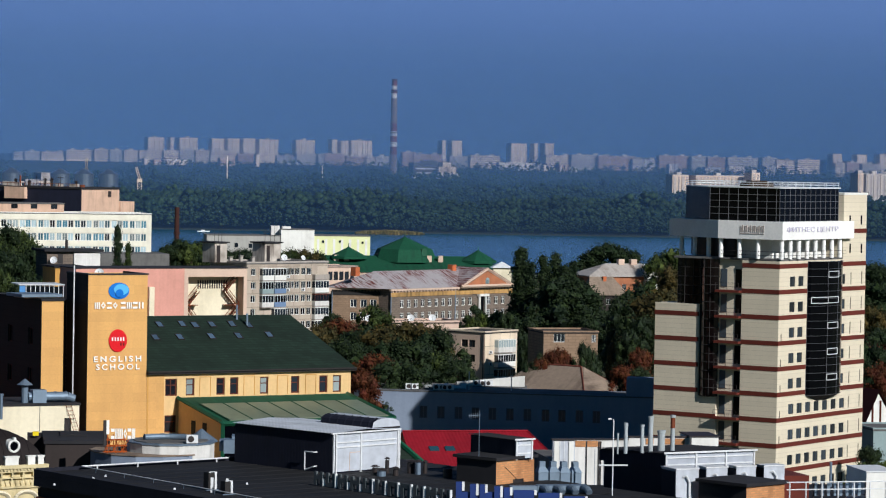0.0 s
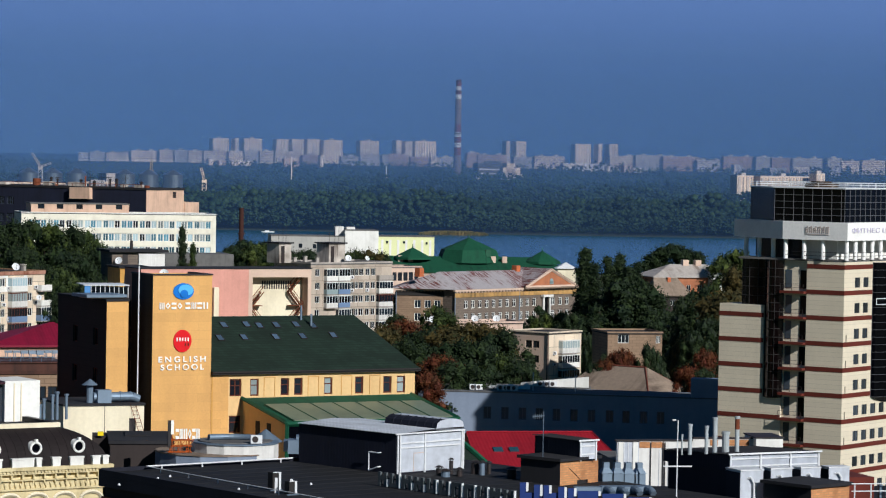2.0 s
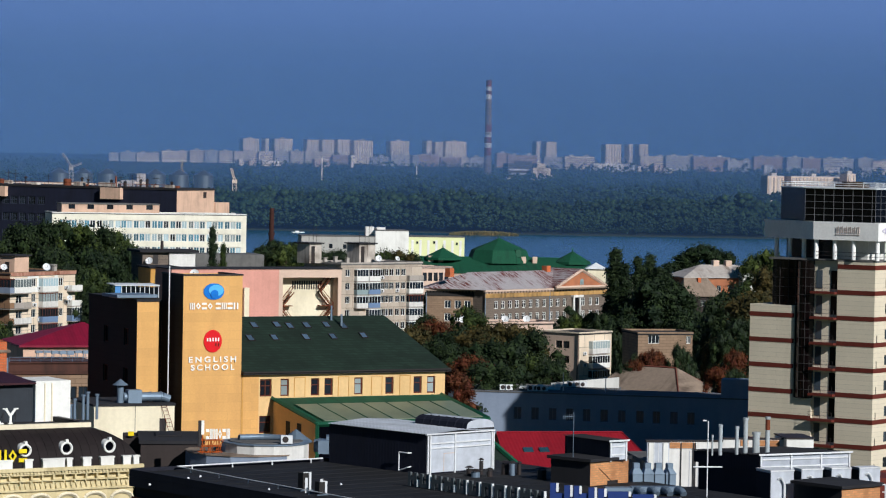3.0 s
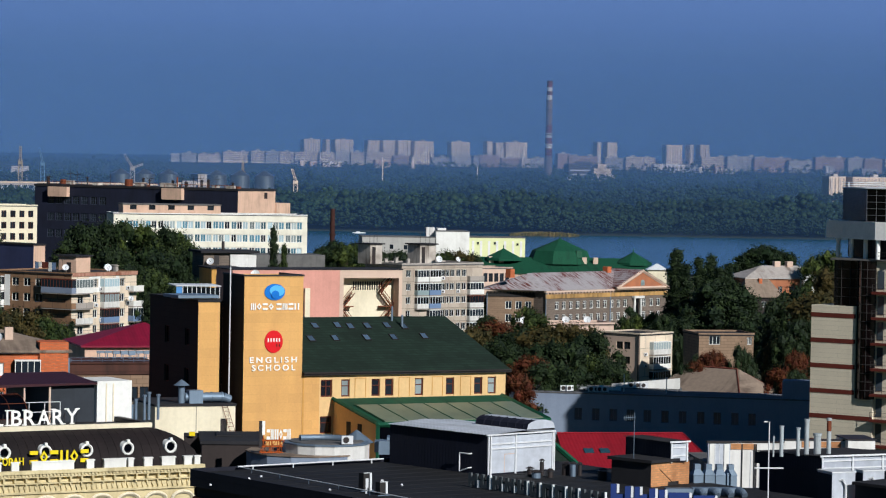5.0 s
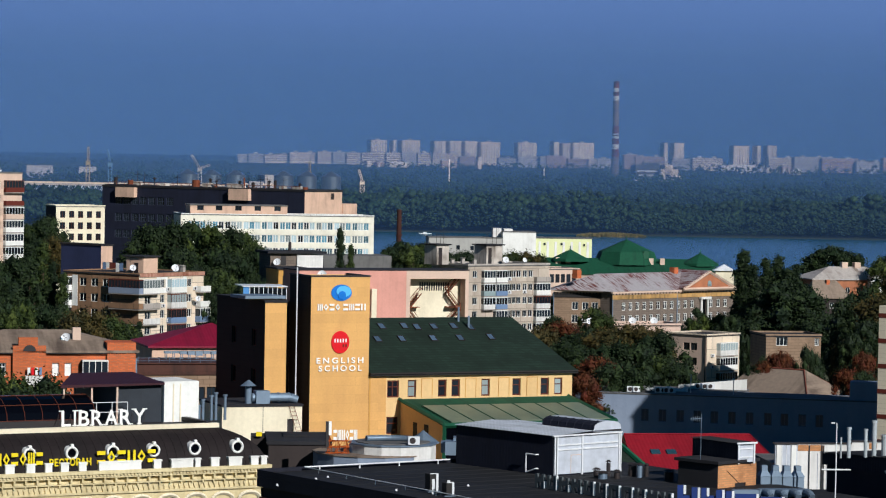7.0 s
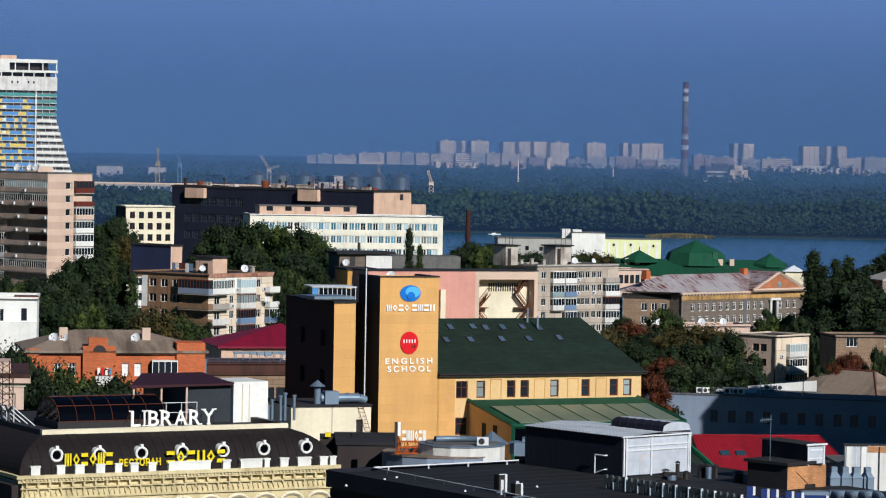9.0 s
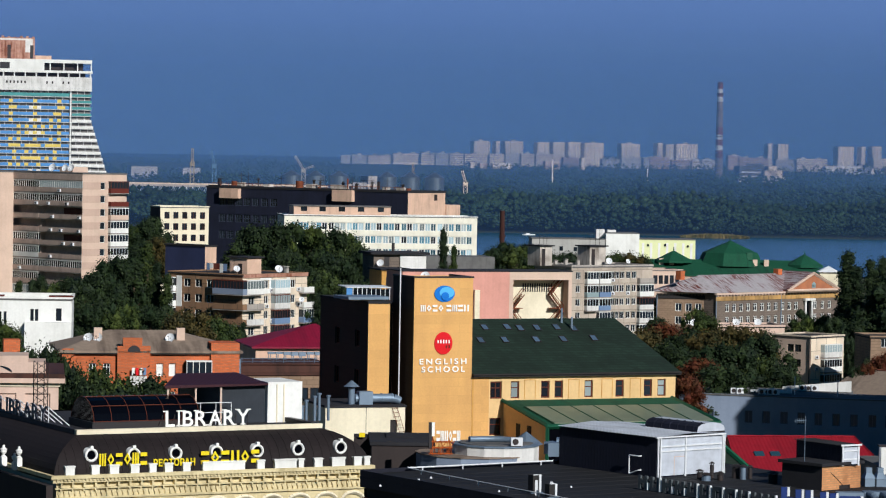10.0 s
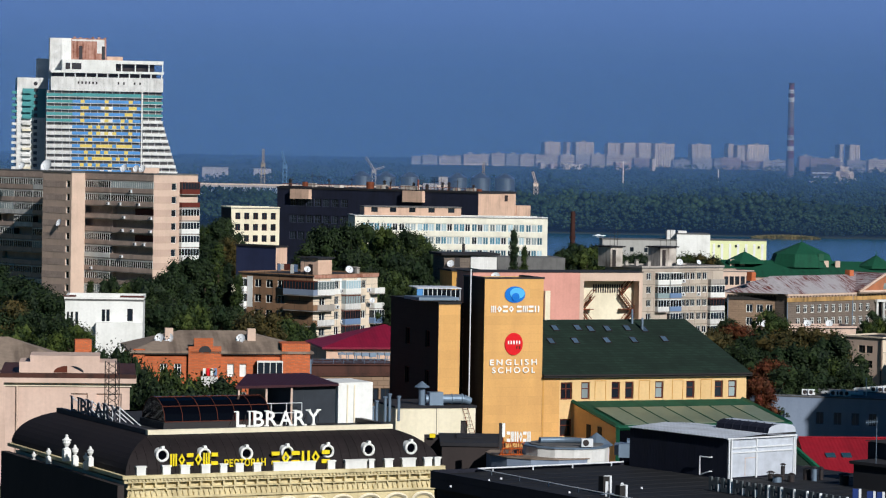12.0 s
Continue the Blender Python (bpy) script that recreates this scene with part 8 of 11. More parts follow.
    for i in range(60):
        x = 0.4 + (w - 1.0) * i / 59
        part("rosette", boxes((x, 0.16, ez - 1.5, x + 0.22, 0.296, ez - 1.28), (x + 0.06, 0.12, ez - 1.7, x + 0.16, 0.296, ez - 1.52)), "cream_front", root)
    for i in range(90):
        x = 0.1 + (w - 0.4) * i / 89
        part("dentil", boxes((x, -0.28, ez - 0.45, x + 0.16, -0.155, ez - 0.29)), "cream_front", root)
    for i in range(28):
        x = 0.5 + (w - 1.4) * i / 27
        part("bracket", boxes((x, -0.08, ez - 0.98, x + 0.16, 0.296, ez - 0.62), (x + 0.02, 0.04, ez - 1.28, x + 0.14, 0.296, ez - 0.985)), "cream_front", root)
    # parapet blocks along the eaves
    blocks = [(-134.01, -131.43), (-128.10, -125.70), (-121.64, -108.01), (-103.96, -101.57), (-98.26, -91.28), (-90.54, -88.89), (-85.40, -82.83), (-79.72, -75.50), (-72.57, -70.19), (-69.28, -67.45),
              (-139.00, -136.78), (-145.10, -142.32), (-151.94, -148.98), (-157.87, -155.27), (-166.39, -163.42)]
    for a, b in blocks:
        x0, x1 = lot.x(a), lot.x(b)
        part("parapet_block", boxes((x0, -0.25, ez + 0.003, x1, 0.15, ez + 0.6), (x0 - 0.06, -0.3, ez + 0.6, x1 + 0.06, 0.2, ez + 0.72)), "white", root)
    # round dormer windows
    for u, v in ((-157.78, -100.09), (-143.89, -99.58), (-130.22, -98.88), (-116.95, -98.20), (-103.70, -97.52), (-90.47, -96.66), (-76.72, -95.78)):
        y = 0.35
        x, z = lot.xz(u, v, y)
        bm = bmesh.new()
        n = 20
        for k in range(n):
            a, b = 2 * math.pi * k / n, 2 * math.pi * (k + 1) / n
            pts = [(x + r * math.cos(t), yy, z + r * math.sin(t)) for t in (a, b) for r, yy in ((0.36, y + 0.6), (0.36, y - 0.1), (0.44, y - 0.18), (0.54, y - 0.1), (0.54, y + 0.9))]
            polys(bm, pts, [(i, i + 1, 6 + i, 5 + i) for i in range(4)])
        box(bm, x - 0.12, y - 0.2, z + 0.5, x + 0.12, y + 0.1, z + 0.72)
        ob = part("round_window", bm, "letter_white", root, "white round dormer window")
        bm = bmesh.new()
        tube(bm, (x, y + 0.02, z), (x, y + 0.06, z), 0.4, None, 20)
        part("pane", bm, "glass_black", ob)
    # signs
    def serif_word(s, text, x0, width, z0, h, m=Matrix(), mat="letter_white"):
        """Capitals of the built-in font with slab serifs, in the xz plane of m."""
        wide = {"I": 0.42, "L": 0.85, "B": 0.92, "R": 1.0, "A": 1.1, "Y": 1.05}
        feet = {"L": ((0, 1),), "I": ((0.5, 0), (0.5, 1)), "B": ((0.06, 0), (0.06, 1)), "R": ((0.06, 0), (0.06, 1), (0.94, 0)), "A": ((0.05, 0), (0.95, 0)), "Y": ((0.05, 1), (0.95, 1), (0.5, 0))}
        unit = width / sum(wide[c] for c in text)
        x = x0
        for c in text:
            w_ = wide[c] * unit
            g = words(s, c, h * 1.38, mat, m @ Matrix.Translation((x + 0.08 * unit, 0, z0)), "letter", (w_ - 0.16 * unit) * (0.45 if c == "I" else 1.0), 0.05, 1.0, 0.018)
            if c == "I":
                g.matrix_basis = m @ Matrix.Translation((x + w_ / 2 - (w_ - 0.16 * unit) * 0.225, 0, z0))
            for fx, fz in feet[c]:
                cx_ = x + 0.08 * unit + fx * (w_ - 0.16 * unit)
                b = part("serif", boxes((cx_ - 0.17 * unit, -0.05, z0 + fz * h * 0.93, cx_ + 0.17 * unit, 0.05, z0 + fz * h * 0.93 + 0.07 * h)), mat, s)
                b.matrix_basis = m
            x += w_
    def line(name, label, y, u0, u1, v0, v1, n, mat, text=None):
        s = thing(name, label, "sign", lot.m)
        x0, z0 = lot.xz(u0, v0, y)
        x1, z1 = lot.x(u1, y), lot.z(v1, lot.x(u0, y), y)
        if text:
            words(s, text, z1 - z0, mat, Matrix.Translation((x0, y, z0)), "lettering", x1 - x0, 0.05, 1.1, 0.02)
        else:
            glyph_frames(s, x0, z0 + 0.1, n, x1 - x0, (z1 - z0) * 0.88, mat, y, 0.17, seed=int(-u0))
        return s
    line("restaurant_sign", "large yellow decorative letters along the mansard", -0.1, -155.32, -139.21, -104.09, -99.48, 6, "yellow_paint")
    line("restaurant_sign", "small yellow capital letters along the mansard", -0.1, -137.37, -123.89, -103.29, -100.16, 8, "yellow_paint", "РЕСТОРАН")
    line("restaurant_sign", "large yellow decorative letters along the mansard", -0.1, -122.23, -102.71, -102.74, -97.96, 6, "yellow_paint")
    s = thing("roof_sign", "white free-standing serif letters on the roof edge", "sign", lot.m)
    lx0, lx1 = lot.x(-134.08, ins + 0.3), lot.x(-106.25, ins + 0.3)
    lz0, lz1 = lot.z(-90.33, lx0, ins + 0.3), lot.z(-85.18, lx0, ins + 0.3)
    serif_word(s, "LIBRARY", lx0, lx1 - lx0, lz0, lz1 - lz0, Matrix.Translation((0, ins + 0.3, 0)))
    bm = bmesh.new()
    xa, xb = lot.x(-134.08, ins), lot.x(-106.25, ins)
    for t in steps(xa, xb, 8):
        bar(bm, (t, ins + 0.4, zt + 0.3), (t, ins + 0.4, zt + 1.3), 0.05)
        bar(bm, (t, ins + 0.4, zt + 1.2), (t, ins + 1.6, zt), 0.04)
    part("sign_frame", bm, "iron", s)
    s = thing("roof_sign", "white letters on the roof side, seen at a sharp angle", "sign", lot.m)
    y0, y1 = lot.y(-187.68, ins), lot.y(-171.85, ins)
    z0 = lot.z(-89.31, ins, (y0 + y1) / 2)
    # white letters in grey: the shade on their faces is put into the colour
    serif_word(s, "LIBRARY", 0, y0 - y1, 0, 1.25, Matrix.Translation((ins - 0.1, y0, zt + 0.35)) @ Matrix.Rotation(radians(-90), 4, "Z"), "letter_back")
    bm = bmesh.new()
    for t in steps(y1, y0, 8):
        bar(bm, (ins, t, zt + 0.3), (ins, t, zt + 1.6), 0.06)
        bar(bm, (ins, t, zt + 1.5), (ins + 1.8, t, zt), 0.06)
    part("sign_frame", bm, "steel_white", s)
    # glazed barrel vault on the roof
    y = ins + 4.0
    x0, x1 = lot.x(-157.01, y), lot.x(-122.65, y)
    zb, r = zt - 0.1, 2.0
    zv = lot.z(-81.09, x0, y + 2.4)
    v = thing("barrel_rooflight", "dark glazed barrel rooflight with rusty ribs", "rooflight", lot.m)
    arcp = [(y + 2.6 - 2.6 * math.cos(radians(a)), zb + 0.6 + (zv - zb - 0.6) * math.sin(radians(a))) for a in range(0, 181, 20)]
    bm = bmesh.new()
    for (ya, za), (yb, zb2) in zip(arcp, arcp[1:]):
        polys(bm, [(x0, ya, za), (x1, ya, za), (x1, yb, zb2), (x0, yb, zb2)], [(0, 1, 2, 3)])
    polys(bm, [(x0, a, b) for a, b in arcp], [tuple(range(len(arcp)))])
    polys(bm, [(x1, a, b) for a, b in arcp], [tuple(range(len(arcp) - 1, -1, -1))])
    part("vault", bm, "glass_black", v)
    bm = bmesh.new()
    for x in steps(x0, x1, 7):
        for (ya, za), (yb, zb2) in zip(arcp, arcp[1:]):
            bar(bm, (x, ya - 0.02, za + 0.02), (x, yb - 0.02, zb2 + 0.02), 0.04)
    for k in (0, 2, 4):
        bar(bm, (x0, arcp[k][0] - 0.03, arcp[k][1] + 0.03), (x1, arcp[k][0] - 0.03, arcp[k][1] + 0.03), 0.05)
    part("rib", bm, "frame_brown", v)
    part("kerb", boxes((x0 - 0.2, y - 0.2, zb, x1 + 0.2, y - 0.01, zb + 0.6), (x0 - 0.2, y, zb, x0 - 0.02, y + 5.2, zb + 0.6)), "iron", v)
    # terrace hut with a purple roof, white plant box
    y = ins + 6.5
    x0, x1, x2 = lot.x(-133.84, y), lot.x(-101.41, y), lot.x(-90.21, y)
    zr = lot.z(-75.45, x1, y)
    hut = thing("terrace_hut", "dark rooftop terrace hut with a low maroon roof", "roof hut", lot.m)
    bm = bmesh.new()
    zr2 = lot.z(-73.27, lot.x(-118.83, y + 6), y + 6)
    polys(bm, [(x0 - 0.3, y - 0.6, zr - 0.25), (x1, y - 0.6, zr - 0.15), (x1, y + 6, zr2), (x0 + 3.4, y + 6, zr2), (x0 - 0.3, y - 0.6, zr), (x1, y - 0.6, zr), (x1, y + 6, zr2 + 0.2), (x0 + 3.4, y + 6, zr2 + 0.2)], [(0, 3, 2, 1), (4, 5, 6, 7), (0, 1, 5, 4), (1, 2, 6, 5), (3, 0, 4, 7), (2, 3, 7, 6)])
    part("roof", bm, "maroon", hut)
    xm = lot.x(-115.89, y)
    part("wall", boxes((xm, y, zt - 0.1, x1 - 0.01, y + 5.8, zr - 0.26)), "slate_panel", hut)
    for x in (x0, (x0 + xm) / 2, xm - 0.2):
        part("post", boxes((x, y - 0.4, zt - 0.1, x + 0.16, y - 0.24, zr - 0.26)), "tan_light", hut)
    part("back_wall", boxes((x0 + 3.5, y + 5.6, zt - 0.1, xm - 0.01, y + 5.8, zr)), "grey_panel", hut)
    part("furniture_cover", boxes((x0 + 0.8, y + 1.0, zt - 0.1, x0 + 3.4, y + 2.2, zt + 1.0)), "white_dirty", hut)
    bm = bmesh.new()
    for z in (0.9, 1.7):
        bar(bm, (x0, y - 0.9, zt + z), (x0 + 5.5, y - 0.9, zt + z), 0.05)
    for t in steps(x0, x0 + 5.5, 5):
        bar(bm, (t, y - 0.9, zt - 0.1), (t, y - 0.9, zt + 1.7), 0.05)
    part("rail", bm, "steel_white", hut)
    pb = thing("plant_box", "tall white sheet-metal plant box on the roof", "plant room", lot.m)
    zw = lot.z(-75.06, x1, y)
    part("casing", boxes((x1 + 0.01, y - 0.5, zt - 0.1, x2, y + 4, zw)), "white", pb)
    for t in (0.25, 0.45):
        part("pipe", boxes((x1 + (x2 - x1) * t, y - 0.58, zt - 0.1, x1 + (x2 - x1) * t + 0.1, y - 0.503, zw - 0.2)), "cream", pb)
    for u, v in ((-87.97, -81.20), (-85.24, -79.85), (-83.79, -78.90), (-80.84, -79.57), (-89.23, -83.06)):
        x = lot.x(u, y)
        bm = bmesh.new()
        tube(bm, (x, y, zt - 0.1), (x, y, lot.z(v, x, y)), 0.13)
        tube(bm, (x, y, lot.z(v, x, y)), (x, y, lot.z(v, x, y) + 0.15), 0.2)
        solo("flue_pipe", bm, "galv", "slim steel flue pipe", "flue", lot.m, "flue pipes")
    # urns and scrollwork over the shaded side
    for u, v, s in ((-189.22, -96.96, 0.95), (-186.39, -99.66, 0.75), (-181.36, -99.91, 0.7), (-195.13, -100.42, 0.6), (-182.82, -101.79, 0.6), (-199.96, -101.46, 0.55)):
        yy = lot.y(u, -0.6)
        z = lot.z(v, -0.6, yy)
        bm = bmesh.new()
        for a, b, r0, r1 in ((-0.55, -0.45, 0.34, 0.34), (-0.45, -0.3, 0.3, 0.12), (-0.3, 0.05, 0.12, 0.36), (0.05, 0.25, 0.36, 0.3), (0.25, 0.33, 0.4, 0.4), (0.33, 0.6, 0.3, 0.1), (0.6, 0.75, 0.16, 0.1)):
            tube(bm, (-0.6, yy, z + a * s), (-0.6, yy, z + b * s), r0 * s, r1 * s, 12)
        box(bm, -0.6 - 0.3 * s, yy - 0.3 * s, z - 1.5 * s, -0.6 + 0.3 * s, yy + 0.3 * s, z - 0.55 * s)
        solo("stone_urn", bm, "white", "white stone urn on a tall pier", "urn", lot.m, "stone urns")
    z = lot.z(-99.73, -0.6, lot.y(-189.18, -0.6))
    part("balustrade", boxes((-0.9, lot.y(-171.07, -0.6), 0, -0.36, dp, z - 1.4)), "dark_wall", root)
    # rusty lattice mast
    x, yv = lot.x(-174.56, 14), 14
    bm = bmesh.new()
    lattice(bm, (x, yv, zt - 0.1), (x, yv, lot.z(-69.89, x, yv)), 0.9, 9, 0.06)
    solo("lattice_mast", bm, "iron", "dark rusty lattice aerial mast on the roof", "mast", lot.m)


M["slate_panel"] = sheet("slate_blue_panels", "2a3038", "1d2228", 1.2, amount=0.3, rough=0.6)
M["letter_back"] = surface("shaded_sign_letters", "7c7a82", "4d4b52", amount=0.4)
M["cream_front"] = surface("cream_stucco", "d6c79d", "9c8d68", amount=0.6, streak=0.9)
restaurant()


def cream_annexe():
    lot = Lot(-81.77, 285, 20, -6)
    w = lot.x(-55.96)
    top = lot.z(-82.30, w)
    door = (lot.x(-60.71), lot.z(-91.35, w), lot.x(-58.52), lot.z(-86.41, w))
    root = thing("cream_annexe", "low cream rendered annexe with a dark open door", "outbuilding", lot.m)
    bm = bmesh.new()
    wall_face(bm, (0, 0), (1, 0), w, 0, top, [door], 0.3)
    wall_face(bm, (w, 0), (0, 1), 8, 0, top)
    wall_face(bm, (0, 8), (0, -1), 8, 0, top)
    part("wall", bm, "cream", root)
    part("door", boxes((door[0], 0.25, door[1], door[2], 0.3, door[3])), "iron", root)
    part("roof", boxes((-0.1, -0.1, top + 0.003, w + 0.1, 8, top + 0.2)), "tar", root)
    bm = bmesh.new()
    x = lot.x(-68.64)
    box(bm, x, -0.02, top - 2.4, x + 0.05, -0.003, top)
    part("joint", bm, "iron", root)
    bm = bmesh.new()
    for k in range(2):
        bar(bm, (door[2] + 0.2 + 0.5 * k, -0.5, door[1]), (door[2] - 0.6 + 0.5 * k, -0.05, door[3] + 1.4), 0.04)
    for k in range(8):
        a = k / 8
        bar(bm, (door[2] + 0.2 - 0.8 * a, -0.5 + 0.45 * a, door[1] + (door[3] + 1.4 - door[1]) * a), (door[2] + 0.7 - 0.8 * a, -0.5 + 0.45 * a, door[1] + (door[3] + 1.4 - door[1]) * a), 0.03)
    solo("ladder", bm, "rust", "rusty steel ladder leaning on the cream wall", "ladder", lot.m)
    # ducts
    duct = thing("roof_duct", "galvanised ventilation duct with a cowl", "duct", lot.m)
    y = 1.2
    x0, x1 = lot.x(-72.39, y), lot.x(-56.66, y)
    zc = top + 0.75
    bm = bmesh.new()
    tube(bm, (x0, y, zc), (x1 - 1.0, y, zc), 0.42, None, 14)
    tube(bm, (x1 - 1.0, y, zc), (x1 - 0.3, y, zc - 0.25), 0.42, 0.36, 14)
    for t in steps(x0 + 0.6, x1 - 1.2, 4):
        tube(bm, (t, y, zc), (t + 0.12, y, zc), 0.48, None, 14)
    part("run", bm, "galv", duct)
    part("fan_box", boxes((x0 + 0.3, y - 0.6, top + 0.2, x0 + 1.6, y + 0.5, top + 1.4)), "galv", duct)
    bm = bmesh.new()
    tube(bm, (x0 - 0.3, y, top + 0.2), (x0 - 0.3, y, top + 1.7), 0.32, None, 12)
    tube(bm, (x0 - 0.3, y, top + 1.85), (x0 - 0.3, y, top + 2.4), 0.75, 0.05, 12)
    for a in range(4):
        bar(bm, (x0 - 0.3 + 0.28 * math.cos(a * 1.57), y + 0.28 * math.sin(a * 1.57), top + 1.65), (x0 - 0.3 + 0.28 * math.cos(a * 1.57), y + 0.28 * math.sin(a * 1.57), top + 1.9), 0.04)
    part("cowl", bm, "galv", duct)
    # dark parapet building between the restaurant and the rotunda
    lot = Lot(-66.60, 264, 5, -6)
    w = lot.x(-46.65)
    top = lot.z(-94.9)
    root = thing("dark_annexe", "dark brown rendered annexe with a flat roof", "outbuilding", lot.m)
    part("wall", boxes((0, 0, 0, w, 9, top)), "dark_wall", root)
    part("roof", boxes((-0.15, -0.15, top + 0.003, w + 0.15, 9.1, top + 0.3)), "tar", root)
    xs = lot.x(-61.5, 4)
    part("roof_slab", boxes((xs, 4, top + 0.31, lot.x(-53.8, 4), 7.5, lot.z(-92.3, xs, 4))), "slate", root)
    part("slab_cover", boxes((xs - 0.1, 3.9, lot.z(-92.3, xs, 4) + 0.003, lot.x(-53.8, 4) + 0.1, 7.6, lot.z(-92.3, xs, 4) + 0.12)), "tar", root)
    part("roof_step", boxes((-1.4, 5, 0, -0.02, 9, lot.z(-92.6, -1, 5))), "dark_wall", root)
    part("yellow_box", boxes((-1.0, 4.6, lot.z(-92.2, -1, 5), -0.5, 4.95, lot.z(-90.9, -1, 5))), "yellow_paint", root)


cream_annexe()


def brick_house():
    lot = Lot(-167.46, 335, 14, -4)
    root = thing("brick_house", "two-storey red brick house with a grey hipped roof", "house", lot.m)
    w = lot.x(-110.39)
    ez = lot.z(-66.91, lot.x(-155.85))
    zt, zb = lot.z(-70.04, 6), lot.z(-74.27, 6)
    fw = [(lot.x(u), zb, lot.x(u2), zt, kw) for u, u2, kw in ((-158.92, -156.51, {}), (-154.29, -151.89, {}), (-149.11, -146.71, {"pane_mat": "glass_blue"}), (-142.83, -140.61, {"pane_mat": "glass_blue"}), (-136.92, -134.70, {"pane_mat": "white", "cols": 1}), (-132.85, -130.64, {"pane_mat": "white", "cols": 1}), (-115.90, -113.88, {"pane_mat": "glass_light"}))]
    fw += [(a, b - 3.1, c, d_ - 3.1, {}) for a, b, c, d_, _ in fw]
    shell(root, w, 13, ez, "brick", front=fw, win={"cols": 2, "transom": 0.7})
    hip_roof(root, w, 13, ez + 0.3, lot.z(-58.90, lot.x(-133.79, 6.5), 6.5) - ez - 0.3, "slate", 0.5, 6, 7)
    part("cornice", boxes((-0.2, -0.4, ez - 0.08, w + 0.2, -0.003, ez + 0.08)), "frame_dark", root)
    x0, x1 = lot.x(-149.79), lot.x(-139.07)
    zg = lot.z(-61.71, x0)
    bm = boxes((x0, -0.5, ez - 3, x1, -0.003, zg - 0.9), (x0 + 0.6, -0.5, zg - 0.9, x1 - 0.9, 0.2, zg))
    part("parapet_gable", bm, "brick", root)
    bm = bmesh.new()
    xc = lot.x(-144.41)
    p = [(xc + 0.7 * math.cos(math.pi * i / 10), ez + 0.2 + 0.7 * math.sin(math.pi * i / 10)) for i in range(11)]
    polys(bm, [(a, -0.53, b) for a, b in p], [tuple(range(10, -1, -1))])
    part("lunette", bm, "iron", root)
    x0 = lot.x(-119.31)
    part("corner_parapet", boxes((x0, -0.4, ez - 2.5, w + 0.1, 4, lot.z(-62.73, w))), "brick", root)
    part("corner_parapet", boxes((-0.1, -0.3, ez - 1, lot.x(-163.99), -0.003, ez + 0.5)), "brick", root)
    balcony(root, (0, 0), (1, 0), lot.x(-127.51), lot.x(-119.04), zb - 0.7, 1.0, True, "white_dirty")
    b = balcony(root, (0, 0), (1, 0), lot.x(-145.78), lot.x(-140.24), zb - 0.9, 1.0, False, "white_dirty")
    for i, mt in enumerate(("white", "red_paint", "white", "blue_grey")):
        part("washing", boxes((0.2 + i * 0.42, -1.1, 1.1, 0.5 + i * 0.42, -1.08, 1.9)), mt, b)
    for u, v in ((-155.93, -61.58), (-132.46, -61.63), (-159.10, -59.99)):
        dish(lot.m @ pose(lot.x(u, 3), 3, ez + 0.6, 0, 0, -30), 0.55)
    for u in (-157.40, -130.43):
        x = lot.x(u, 3)
        part("chimney", boxes((x, 3, ez, x + 0.9, 3.9, ez + 2.6)), "tan_light", root)
    # grey-roofed neighbour
    lot = Lot(-218.97, 350, 14, -4)
    root = thing("grey_roofed_house", "old house under a broad grey corrugated roof", "house", lot.m)
    w = lot.x(-183.61)
    ez = lot.z(-73.22, lot.x(-200.35))
    part("wall", boxes((0, 0, 0, w, 14, ez)), "pale_pink", root)
    hip_roof(root, w, 14, ez + 0.26, lot.z(-63.19, lot.x(-206.06, 7), 7) - ez, "slate", 0.5, 2, 9)
    x = lot.x(-186.85, 4)
    part("chimney", boxes((x, 4, ez, x + 1.9, 6, lot.z(-63.11, x, 4))), "brick", root)


brick_house()


